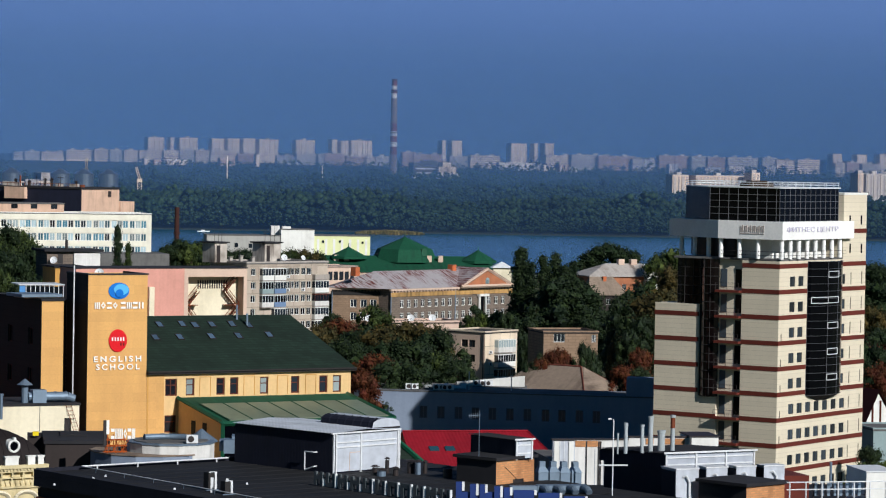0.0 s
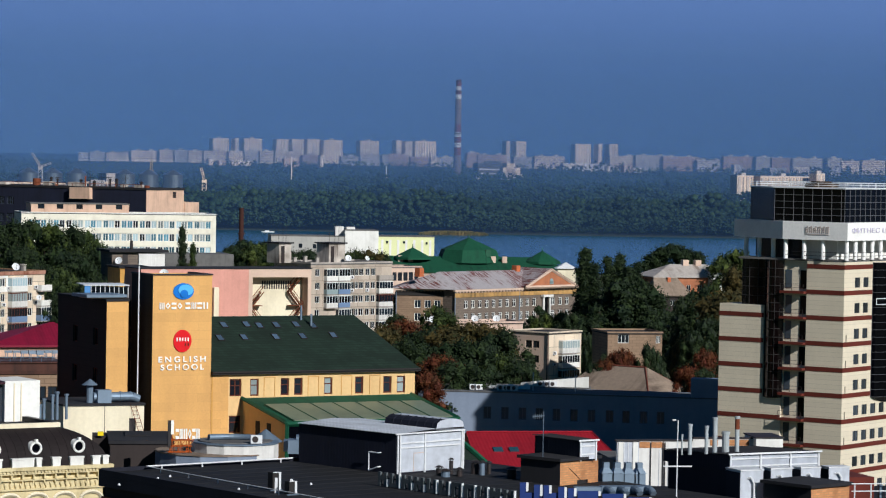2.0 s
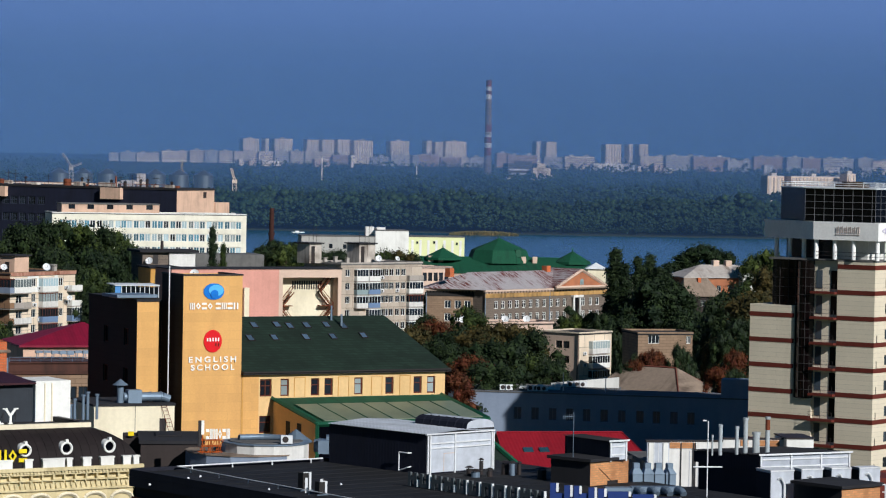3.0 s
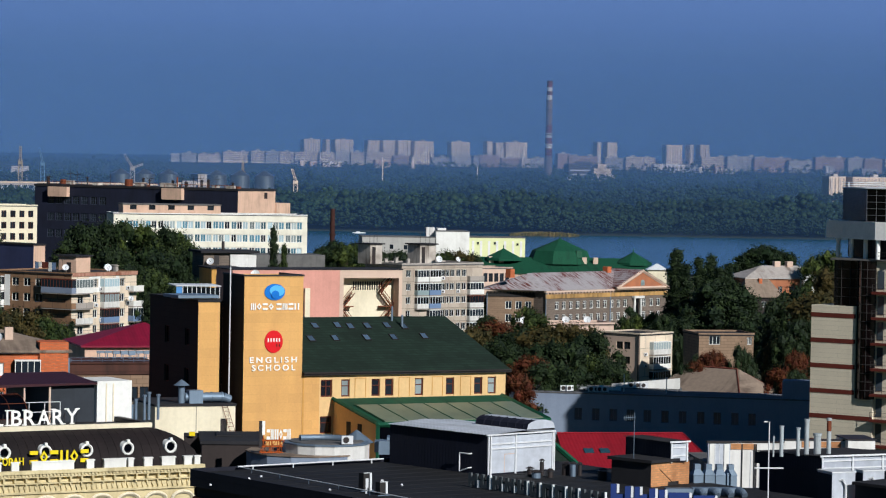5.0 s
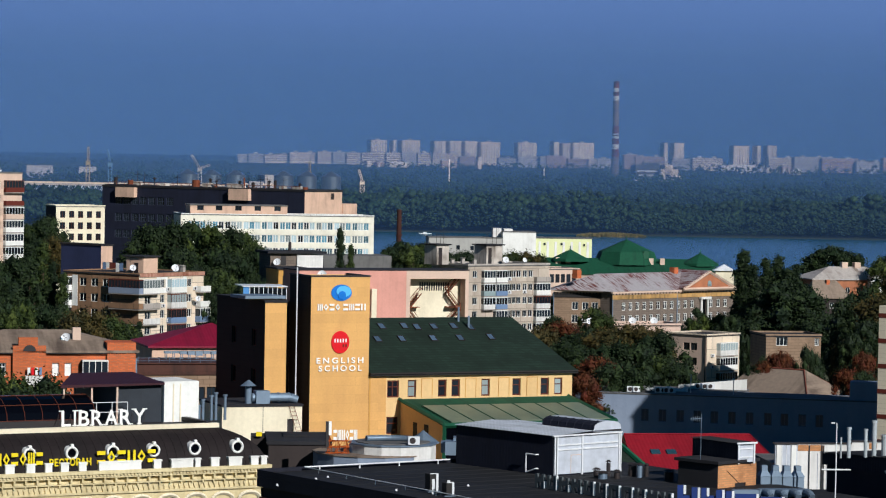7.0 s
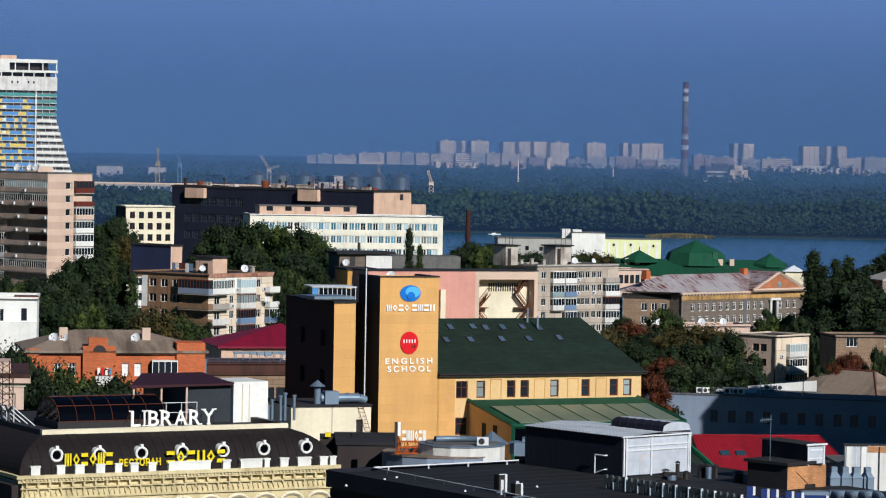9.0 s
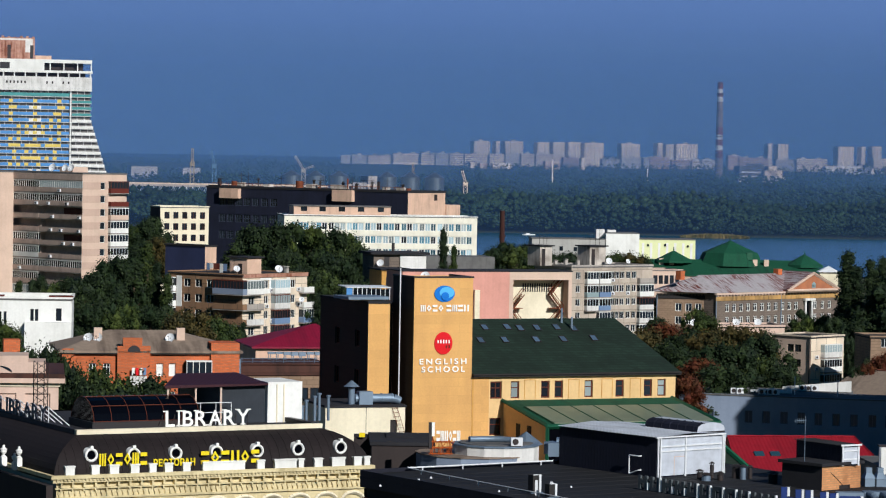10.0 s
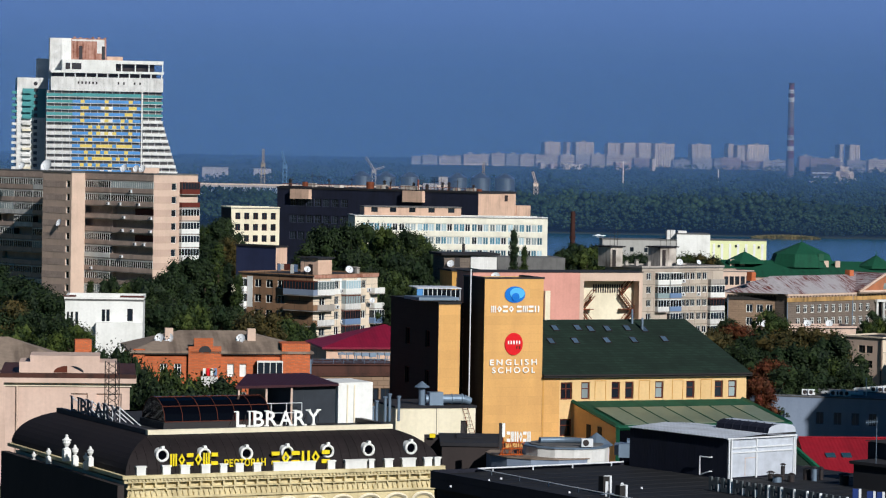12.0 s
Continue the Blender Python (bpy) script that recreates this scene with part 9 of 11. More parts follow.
def pink_hall():
    lot = Lot(-209.64, 285, 10, -5)
    root = thing("pink_hall", "pale pink classical hall with a heavy cornice and attic", "public building", lot.m)
    w = lot.x(-168.71)
    cz = lot.z(-78.32, w / 2)
    fw = [(lot.x(u), lot.z(-87.60, w / 2), lot.x(u2), lot.z(-80.59, w / 2)) for u, u2 in ((-187.92, -182.53), (-179.55, -171.38))]
    bm = bmesh.new()
    wall_face(bm, (0, 0), (1, 0), w, 0, cz, fw, 0.25)
    wall_face(bm, (w, 0), (0, 1), 14, 0, cz)
    wall_face(bm, (w, 14), (-1, 0), w, 0, cz)
    wall_face(bm, (0, 14), (0, -1), 14, 0, cz)
    part("wall", bm, "pale_pink", root)
    for a, b, c, d_ in fw:
        part("blind_panel", boxes((a, 0.22, b, c, 0.3, d_)), "pale_pink", root)
    part("frieze", boxes((-0.15, -0.15, cz + 0.003, w + 0.15, 14.1, cz + 0.35)), "cream", root)
    part("cornice", boxes((-0.6, -0.6, cz + 0.355, w + 0.6, 14.5, cz + 0.8)), "pale_pink", root)
    part("roof_edge", boxes((-0.55, -0.55, cz + 0.805, w + 0.55, 14.4, cz + 1.2)), "brown_tin", root)
    x0, x1 = lot.x(-205.19, 0.6), lot.x(-173.02, 0.6)
    za = lot.z(-68.36, w / 2, 0.6)
    part("attic", boxes((x0, 0.6, cz + 1.205, x1, 6, za - 0.6), (x0 + 1.0, 0.65, za - 0.6, x1 - 1.6, 5.9, za)), "pale_pink", root)
    for ua, ub in ((-193.82, -189.35), (-188.24, -183.96)):
        a, b = lot.x(ua, 0.6), lot.x(ub, 0.6)
        bm = bmesh.new()
        k = 8
        flip = ub > -187.31
        p = [(a, 0)] + [(b - (b - a) * math.cos(math.pi / 2 * i / k), 0.62 * math.sin(math.pi / 2 * i / k)) for i in range(k + 1)] + [(b, 0)]
        if flip:
            p = [(a + b - q, z) for q, z in p][::-1]
        polys(bm, [(q, 0.55, cz + 1.25 + z) for q, z in p[1:]], [tuple(range(len(p) - 2, -1, -1))])
        part("arched_window", bm, "glass" if flip else "frame_brown", root)
    bm = bmesh.new()
    tube(bm, (lot.x(-205.82), -0.15, 0), (lot.x(-205.82), -0.15, cz), 0.1)
    part("downpipe", bm, "tan_light", root)


M["brown_tin"] = sheet("brown_tin_edge", "4a2b22", "2c1a15", 0.6, amount=0.6, rough=0.7)
pink_hall()


M["crimson_roof"] = sheet("crimson_sheet_metal", "7d1230", "5a0f24", 0.4, amount=0.3, rough=0.6)


def maroon_house():
    lot = Lot(-104.72, 385, 16, -4)
    root = thing("maroon_roofed_house", "pale brick house under a maroon metal roof", "house", lot.m)
    w = lot.x(-71.15)
    ez = lot.z(-64.25, 2)
    part("wall", boxes((0, 0, 0, w, 12, ez)), "peach", root)
    hip_roof(root, w, 12, ez + 0.26, lot.z(-56.58, lot.x(-84.16, 6), 6) - ez, "crimson_roof", 0.6, 9, 5)
    lot = Lot(-109.93, 345, 16, -5)
    root = thing("flat_roofed_house", "low rendered house with a cluttered brown flat roof", "house", lot.m)
    w = lot.x(-81.10)
    top = lot.z(-72.80, w / 2)
    shell(root, w, 9, top, "stone_tan", front=[(x, top - 3.2, x + 1.2, top - 1.4) for x in (w * 0.66, w * 0.8, w * 0.9)], win={"frame_mat": "frame_dark"})
    flat_roof(root, w, 9, top, "brown_tin", 0.3, "brown_tin", 0.3, 0.2)
    part("attic", boxes((0.2, 0.5, top + 0.2, w - 0.1, 8.8, top + 1.15)), "brown_tin", root)
    part("attic_roof", boxes((0.0, 0.3, top + 1.155, w, 8.9, top + 1.3)), "brown_tin", root)
    terrace = thing("terrace_rail", "thin pale rail round a flat roof terrace", "rail", lot.m)
    for k in range(2):
        bm = bmesh.new()
        bar(bm, (0.3, 0.6, top + 1.5 + 0.3 * k), (w - 0.2, 0.6, top + 1.5 + 0.3 * k), 0.04)
        part("bar", bm, "galv", terrace)
    for t in steps(0.4, w - 0.3, 9):
        bm = bmesh.new()
        bar(bm, (t, 0.6, top + 1.3), (t, 0.6, top + 1.95), 0.05)
        part("post", bm, "galv", terrace)
    top += 1.12
    rng = random.Random(6)
    for i in range(9):
        x = lot.x(-100.49, 6) + i * 0.9
        bm = bmesh.new()
        for k in range(2):
            tube(bm, (x + 0.2 * k, 6, top + 0.18), (x + 0.2 * k, 6, top + 1.0), 0.05, None, 6)
        box(bm, x - 0.1, 5.8, top + 0.6 + 0.3 * rng.random(), x + 0.7, 6.3, top + 1.1)
        solo("terrace_chair", bm, "galv", "pale metal chair on a roof terrace", "chair", lot.m, "terrace chairs")
    bm = bmesh.new()
    tube(bm, (lot.x(-110.02, -0.4), -0.4, 0), (lot.x(-110.02, -0.4), -0.4, lot.z(-67.75, 0)), 0.22, None, 12)
    solo("flue_pipe", bm, "galv", "stout steel flue pipe", "flue", lot.m, "flue pipes")


maroon_house()

# ---- roofs in the foreground ----
ROOF = 18.5  # level of the near black roof


def spot(u, v, z=ROOF, turn=0.0):
    """A pose on the level z at bearing u and elevation v."""
    x, y = on_level(u, v, z)
    return pose(x, y, z, 0, 0, turn)


def black_roof():
    x, y = on_level(-68.65, -104.10, ROOF)
    lot = Lot(1000 * x / y, y, 36, -6)
    root = thing("black_roofed_building", "building with a broad black felt roof and low parapet", "building", lot.m)
    z = ROOF + 6
    W, D = 27.0, -46.0
    part("wall", boxes((0.1, D, 0, W, -0.1, z - 0.9)), "dark_wall", root)
    part("string_course", boxes((-0.12, D, z - 1.9, 0.097, 0.1, z - 1.6)), "brick", root)
    part("fascia", boxes((-0.25, D - 0.2, z - 0.9, W, 0.2, z - 0.25)), "soot", root)
    part("deck", boxes((-0.1, D, z - 0.245, W, 0.05, z)), "felt", root)
    part("kerb", boxes((-0.25, D, z - 0.24, -0.105, 0.2, z + 0.22), (-0.1, 0.055, z - 0.24, W, 0.2, z + 0.25)), "soot", root)
    # felt seams
    bm = bmesh.new()
    for i in range(1, 22):
        box(bm, 0.4, D + 1 + i * 2.0, z + 0.004, W - 0.5, D + 1.08 + i * 2.0, z + 0.02)
    part("felt_seam", bm, "tar", root)
    # white rail along two sides
    rail = thing("roof_rail", "thin white tubular rail on short posts", "rail", lot.m)
    xa, xb = 3.2, lot.x(-8.28, -0.2)
    bm = bmesh.new()
    tube(bm, (xa, -0.3, z + 0.27), (xb, -0.3, z + 0.27), 0.055)
    part("bar", bm, "steel_white", rail)
    for t in steps(xa + 1.2, xb - 1, 4):
        bm = bmesh.new()
        tube(bm, (t, -0.3, z), (t, -0.3, z + 0.26), 0.05)
        part("post", bm, "steel_white", rail)
    bm = bmesh.new()
    tube(bm, (xa, -0.3, z + 0.27), (1.2, D + 2, z + 0.27), 0.03)
    part("bar", bm, "steel_white", rail)
    for i in range(12):
        k = (i + 0.5) / 12
        bm = bmesh.new()
        tube(bm, (xa - (xa - 1.2) * k, -0.3 + (D + 2.3) * k, z), (xa - (xa - 1.2) * k, -0.3 + (D + 2.3) * k, z + 0.26), 0.03)
        part("post", bm, "steel_white", rail)
    # tall slim cabinets
    for u, v, h, wd in ((-13.95, -109.15, 1.15, 0.55), (-8.64, -110.49, 0.85, 0.5)):
        m = spot(u, v, ROOF, 36)
        c = thing("roof_cabinet", "dark slim roof cabinet with a white edge", "cabinet", m, "roof cabinets")
        part("body", boxes((-wd / 2, -wd / 2, 0.06, wd / 2, wd / 2, h)), "frame_dark", c)
        part("side", boxes((wd / 2 - 0.1, -wd / 2 - 0.06, 0.06, wd / 2 + 0.06, -wd / 2 - 0.003, h + 0.03), (-wd / 2, -wd / 2 - 0.06, h, wd / 2 - 0.101, -wd / 2 - 0.003, h + 0.05)), "steel_white", c)
        part("foot", boxes((-wd / 2 - 0.2, -wd / 2 - 0.1, 0, wd / 2 + 0.2, -wd / 2 + 0.05, 0.055)), "galv", c)
    rng = random.Random(21)
    for i in range(6):
        u = -63.86 + rng.uniform(0, 1) * (12.74 - -63.86)
        x, y = on_level(u, -106.80 + rng.uniform(-4, 3), ROOF)
        bm = bmesh.new()
        tube(bm, (0, 0, 0), (0, 0, 0.12), 0.09, 0.06)
        solo("roof_drain", bm, "steel_white", "small pale roof vent cap", "vent", pose(x, y, ROOF), "roof drains")


M["felt"] = surface("black_roof_felt", "1f2023", "131315", amount=0.8, rough=0.8, grain=0.8)
black_roof()


def plant_room():
    x, y = on_level(25.48, -103.49, ROOF)
    lot = Lot(1000 * x / y, y, 42, ROOF)
    root = thing("plant_room", "white panelled rooftop plant room with a corrugated roof", "plant room", lot.m)
    w, dp = lot.x(46.97), lot.y(-6.09)
    h = lot.z(-90.71)
    # body in near-black blue: shade of the left side put into the colour
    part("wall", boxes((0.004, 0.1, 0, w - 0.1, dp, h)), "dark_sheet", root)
    for a, b in ((0.15, 0.42), (0.42, 0.995)):
        part("panel", boxes((w * a + 0.05 if a > 0.2 else 0.25, 0.0, 0.1, w * b - 0.06, 0.096, h - 0.05)), "white_sheet", root)
    for t in (0.0, 0.22, w * 0.42 - 0.1, w - 0.25, w - 0.1):
        part("post", boxes((t, -0.1, 0, t + 0.11, -0.003, h)), "steel_white", root)
    for z in (h * 0.76, h * 0.64):
        part("rail", boxes((0.3, -0.08, z, w - 0.3, -0.004, z + 0.09)), "steel_white", root)
    part("door_outline", boxes((w * 0.25, -0.02, 0.1, w * 0.25 + 0.04, -0.003, h * 0.5), (w * 0.25, -0.02, h * 0.5, w * 0.41, -0.003, h * 0.5 + 0.04)), "tan_light", root)
    # corrugated roof sheets
    n = 60
    bm = bmesh.new()
    prev = None
    rise = 0.18
    for i in range(n + 1):
        yy = -0.15 + (dp + 0.3) * i / n
        z = h + 0.06 + 0.04 * (i % 2)
        row = [(-0.2, yy, z), (w * 0.5, yy, z + rise), (w - 0.1, yy, z)]
        if prev:
            polys(bm, prev + row, [(0, 1, 4, 3), (1, 2, 5, 4)])
        prev = row
    part("roof", bm, "corr_white", root)
    part("roof_edge", boxes((-0.2, -0.18, h + 0.003, w, -0.05, h + 0.1)), "steel_white", root)
    # roof-top unit with a curved hood
    xu0, xu1 = w * 0.6, w * 1.02
    ya, yb = 0.1, 5.2
    unit = thing("air_handling_unit", "ribbed air handling unit, left side coloured as in shade, with a white curved end", "air handling unit", lot.m)
    k = 8
    pr = [(xu0 + (xu1 - xu0) * (1 - math.cos(math.pi * i / k)) / 2, h + 0.25 + 0.6 * math.sin(math.pi * i / k) ** 0.6) for i in range(k + 1)]
    # left facets dark, upper ones white: shade and sun put into the colours
    bm = bmesh.new()
    for (a, za), (b, zb) in zip(pr[:4], pr[1:4]):
        polys(bm, [(a, ya, za), (b, ya, zb), (b, yb, zb), (a, yb, za)], [(0, 1, 2, 3)])
    cover = bmesh.new()
    for (a, za), (b, zb) in zip(pr[3:], pr[4:]):
        polys(cover, [(a, ya, za), (b, ya, zb), (b, yb, zb), (a, yb, za)], [(0, 1, 2, 3)])
    part("cover", cover, "white_sheet", unit)
    part("hood", bm, "dark_sheet", unit)
    bm = bmesh.new()
    polys(bm, [(a, ya - 0.01, z) for a, z in pr], [tuple(range(k + 1))])
    part("end_plate", bm, "white_sheet", unit)
    bm = bmesh.new()
    for t in steps(ya + 0.4, yb, 7):
        for (a, za), (b, zb) in zip(pr[:4], pr[1:4]):
            bar(bm, (a, t, za + 0.02), (b, t, zb + 0.02), 0.05)
    part("rib", bm, "dark_sheet", unit)
    part("base", boxes((xu0, ya, h + 0.12, xu1, yb, h + 0.26)), "iron", unit)
    # ladder hoop on the dark side
    bm = bmesh.new()
    yy = lot.y(17.58)
    for a, b in (((-0.3, yy, 0.1), (-0.3, yy, 1.35)), ((-0.3, yy, 1.35), (-0.3, yy - 0.9, 1.35)), ((-0.3, yy, 0.1), (-0.3, yy - 0.9, 0.4)), ((-0.3, yy - 0.9, 0.4), (-0.02, yy - 0.9, 0.4)), ((-0.3, yy - 0.9, 1.35), (-0.02, yy - 0.9, 1.35))):
        tube(bm, a, b, 0.045)
    solo("access_rail", bm, "steel_white", "bent white access rail beside the plant room", "rail", lot.m)


# sheet metal coloured as if in blue shade
M["dark_sheet"] = sheet("shaded_sheet_metal", "141828", "0d1019", 0.3, amount=0.3, rough=0.8, axis=1, depth=0.012)
plant_room()


M["letter_grey"] = surface("grey_letter_backs", "565d60", "3d4244", amount=0.4)


def back_letters(u0, v0, u1, v1, n, height, mat, edge, label, level=ROOF):
    """A row of block letters seen from behind, on a rail: only their slabs and pale edges show."""
    a, b = Vector((*on_level(u0, v0, level), level)), Vector((*on_level(u1, v1, level), level))
    turn = math.degrees(math.atan2((b - a).y, (b - a).x))
    ln = (b - a).length
    root = thing("rooftop_letters", label, "sign", pose(a.x, a.y, level, 0, 0, turn))
    rng = random.Random(n)
    bm = bmesh.new()
    tube(bm, (0, 0.2, height * 0.6), (ln, 0.2, height * 0.6), 0.05)
    tube(bm, (0, 0.2, 0.1), (ln, 0.2, 0.1), 0.05)
    for i in range(n):
        bar(bm, (ln * (i + 0.4) / n, 0.2, 0.0), (ln * (i + 0.4) / n, 0.2, height * 0.9), 0.05)
    part("carrier", bm, "iron", root)
    for i in range(n):
        x, w = ln * i / n, ln / n * 0.72
        s = w * 0.3
        bm = boxes((x, 0, 0.05, x + s, 0.14, height), (x + w - s, 0, 0.05, x + w, 0.14, height))
        k = rng.randrange(3)
        zz = (height - s, height * 0.45, 0.05)[k]
        box(bm, x + s, 0, zz, x + w - s, 0.14, zz + s)
        lt = part("letter", bm, mat, root)
        part("letter_edge", boxes((x + w + 0.003, -0.02, 0.05, x + w + 0.09, 0.16, height * (0.55 if k == 1 else 1.0))), edge, lt)


back_letters(19.52, -107.33, 64.66, -113.46, 11, 0.95, "letter_grey", "steel_white", "row of grey block letters seen from behind on a dark rail")


def blue_slabs():
    """Big blue sign letters seen from behind: solid slabs with white edges that step down along the roof."""
    lot = Lot(65.39, 193, 4, 16.5)
    root = thing("rooftop_letters", "row of navy sign letters with white edges, seen from behind", "sign", lot.m)
    for ua, ub, v, edge in ((65.54, 68.29, -105.58, 0.55), (70.12, 72.87, -106.26, 0.7), (73.23, 75.80, -106.41, 0.5), (78.00, 80.75, -106.90, 0.7), (81.11, 83.87, -107.23, 0.5),
                            (84.27, 91.79, -108.09, 0.3), (92.34, 100.06, -108.91, 0.3), (100.63, 108.36, -109.92, 0.2)):
        xa, xb = lot.x(ua), lot.x(ub)
        z = lot.z(v, xa)
        lt = part("letter", boxes((xa, 0, 0.1, xb - 0.16, 0.18, z)), "navy_paint", root)
        part("letter_edge", boxes((xb - 0.157, -0.03, max(0.1, z - edge), xb, 0.2, z)), "steel_white", lt)
    x0, x1 = lot.x(65.60), lot.x(108.37)
    part("backing", boxes((x0, 0.185, 0.1, lot.x(83.93), 0.3, lot.z(-108.96, x0))), "navy_paint", root)
    part("foot", boxes((x0, 0.0, 0, x1, 0.3, 0.096)), "iron", root)


blue_slabs()


def vent_row():
    rng = random.Random(31)
    for u, v, h, r in ((43.16, -103.10, 0.9, 0.14), (39.34, -103.51, 0.45, 0.22), (50.84, -103.01, 0.75, 0.28), (53.22, -103.35, 0.8, 0.18), (55.41, -102.96, 0.7, 0.15), (62.75, -104.34, 0.6, 0.32), (45.92, -103.80, 0.4, 0.2), (41.36, -104.04, 0.35, 0.3)):
        m = spot(u, v, ROOF)
        root = thing("roof_flue", "sooty round roof flue with a cap", "flue", m, "roof flues")
        bm = bmesh.new()
        tube(bm, (0, 0, 0), (0, 0, h), r, None, 12)
        part("pipe", bm, "iron" if rng.random() < 0.6 else "galv", root)
        bm = bmesh.new()
        tube(bm, (0, 0, h + 0.08), (0, 0, h + 0.2), r * 1.5, r * 0.5, 12)
        for a in range(3):
            bar(bm, (r * 0.8 * math.cos(a * 2.1), r * 0.8 * math.sin(a * 2.1), h - 0.02), (r * 0.8 * math.cos(a * 2.1), r * 0.8 * math.sin(a * 2.1), h + 0.1), 0.03)
        part("cap", bm, "iron", root)


vent_row()


def stair_hut(uc, vb, ur, ul, vt, turn, name, label, mat, opening=True, level=ROOF - 0.5):
    x, y = on_level(uc, vb, level)
    lot = Lot(1000 * x / y, y, turn, level)
    w, dp = lot.x(ur), lot.y(ul)
    h = lot.z(vt)
    root = thing(name, label, "roof hut", lot.m)
    part("wall", boxes((0.03, 0, 0, w, dp, h)), mat, root)
    # black sheet added over the left brick side in place of its shade
    part("felt_side", boxes((0, 0.01, 0, 0.027, dp, h)), "tar", root)
    part("roof", boxes((-0.2, -0.2, h + 0.003, w + 0.15, dp + 0.2, h + 0.2)), "tar", root)
    if opening:
        part("opening", boxes((w * 0.45, -0.03, 0.1, w * 0.72, -0.003, 0.75)), "iron", root)
        bm = bmesh.new()
        pts = [(w * 0.22, h - 0.45), (w * 0.4, h * 0.55), (w * 0.55, 0.7)]
        for a, b in zip(pts, pts[1:]):
            tube(bm, (a[0], -0.03, a[1]), (b[0], -0.03, b[1]), 0.02, None, 5)
        part("cable", bm, "iron", root)
    return lot, w, dp, h


hut_lot, hw, hd, hh = stair_hut(78.40, -108.93, 90.77, 65.66, -98.66, 45, "brick_stair_hut", "orange brick stair hut with a flat black roof", "brick_orange")
stair_hut(160.15, -114.09, 172.66, 144.89, -106.17, 40, "brick_stair_hut", "orange brick roof hut with a black felt roof", "brick_orange", False)
bm = bmesh.new()
tube(bm, (1.2, 1.0, hh), (1.2, 1.0, hh + 3.2), 0.022, None, 6)
for i in range(6):
    bar(bm, (0.2 + 0.2 * i, 1.0, hh + 2.75), (0.2 + 0.2 * i, 1.0, hh + 3.05), 0.025)
bar(bm, (0.1, 1.0, hh + 2.9), (1.3, 1.0, hh + 2.9), 0.03)
aer = solo("roof_aerial", bm, "galv", "slim aerial with a comb of short rods", "aerial", hut_lot.m @ pose(-1.2, 0.5, 0))


def red_roof():
    lot = Lot(52.69, 285, 10, -6)
    root = thing("red_roofed_building", "building under a bright red sheet-metal roof", "building", lot.m)
    w = lot.x(97.98)
    ez = lot.z(-100.38, 2)
    part("wall", boxes((0, 0, 0, w, 12, ez)), "dark_wall", root)
    y = 6.0
    za = lot.z(-89.45, lot.x(52.97, y), y)
    x0, x1 = lot.x(47.86, y), lot.x(88.47, y)
    bm = bmesh.new()
    polys(bm, [(-0.5, -0.6, ez), (w + 0.5, -0.6, ez), (x1, y, za), (x0, y, za), (w + 0.5, 12.6, ez), (-0.5, 12.6, ez)], [(0, 1, 2, 3), (1, 4, 2), (4, 5, 3, 2), (5, 0, 3)])
    part("roof", bm, "red_roof", root)
    bm = bmesh.new()
    bar(bm, (x0, y, za + 0.03), (x1, y, za + 0.03), 0.14)
    bar(bm, (x1, y, za + 0.03), (w + 0.5, -0.6, ez + 0.03), 0.12)
    part("ridge_cap", bm, "red_roof", root)
    sl = (za - ez) / (y + 0.6)
    for u, v in ((58.18, -94.32), (63.30, -94.26)):
        yy = 2.6
        x = lot.x(u, yy)
        ob = part("roof_light", boxes((-0.45, -0.4, 0.02, 0.45, 0.4, 0.12)), "glass_blue", root)
        ob.matrix_basis = Matrix.Translation((x, yy, ez + sl * (yy + 0.6))) @ Matrix.Rotation(math.atan(sl), 4, "X")
    # dark green gable edge in front of it
    lot = Lot(43.86, 262, 24, -6)
    root = thing("green_gable_roof", "steep dark green roof with a bright green verge", "building", lot.m)
    x1 = lot.x(55.35)
    zt, zb = lot.z(-87.37), lot.z(-100.03, x1)
    bm = bmesh.new()
    polys(bm, [(-1.0, 0, zt), (x1, 0, zb), (x1, 9, zb), (-1.0, 9, zt), (-6, 0, zb), (-6, 9, zb)], [(0, 3, 2, 1), (0, 1, 4), (0, 4, 5, 3)])
    part("roof", bm, "green_roof", root)
    bm = bmesh.new()
    bar(bm, (-1.0, -0.1, zt), (x1, -0.1, zb), 0.3)
    part("verge", bm, "green_trim", root)
    part("wall", boxes((-6, 0.1, 0, x1, 9, zb - 0.02)), "dark_wall", root)


red_roof()


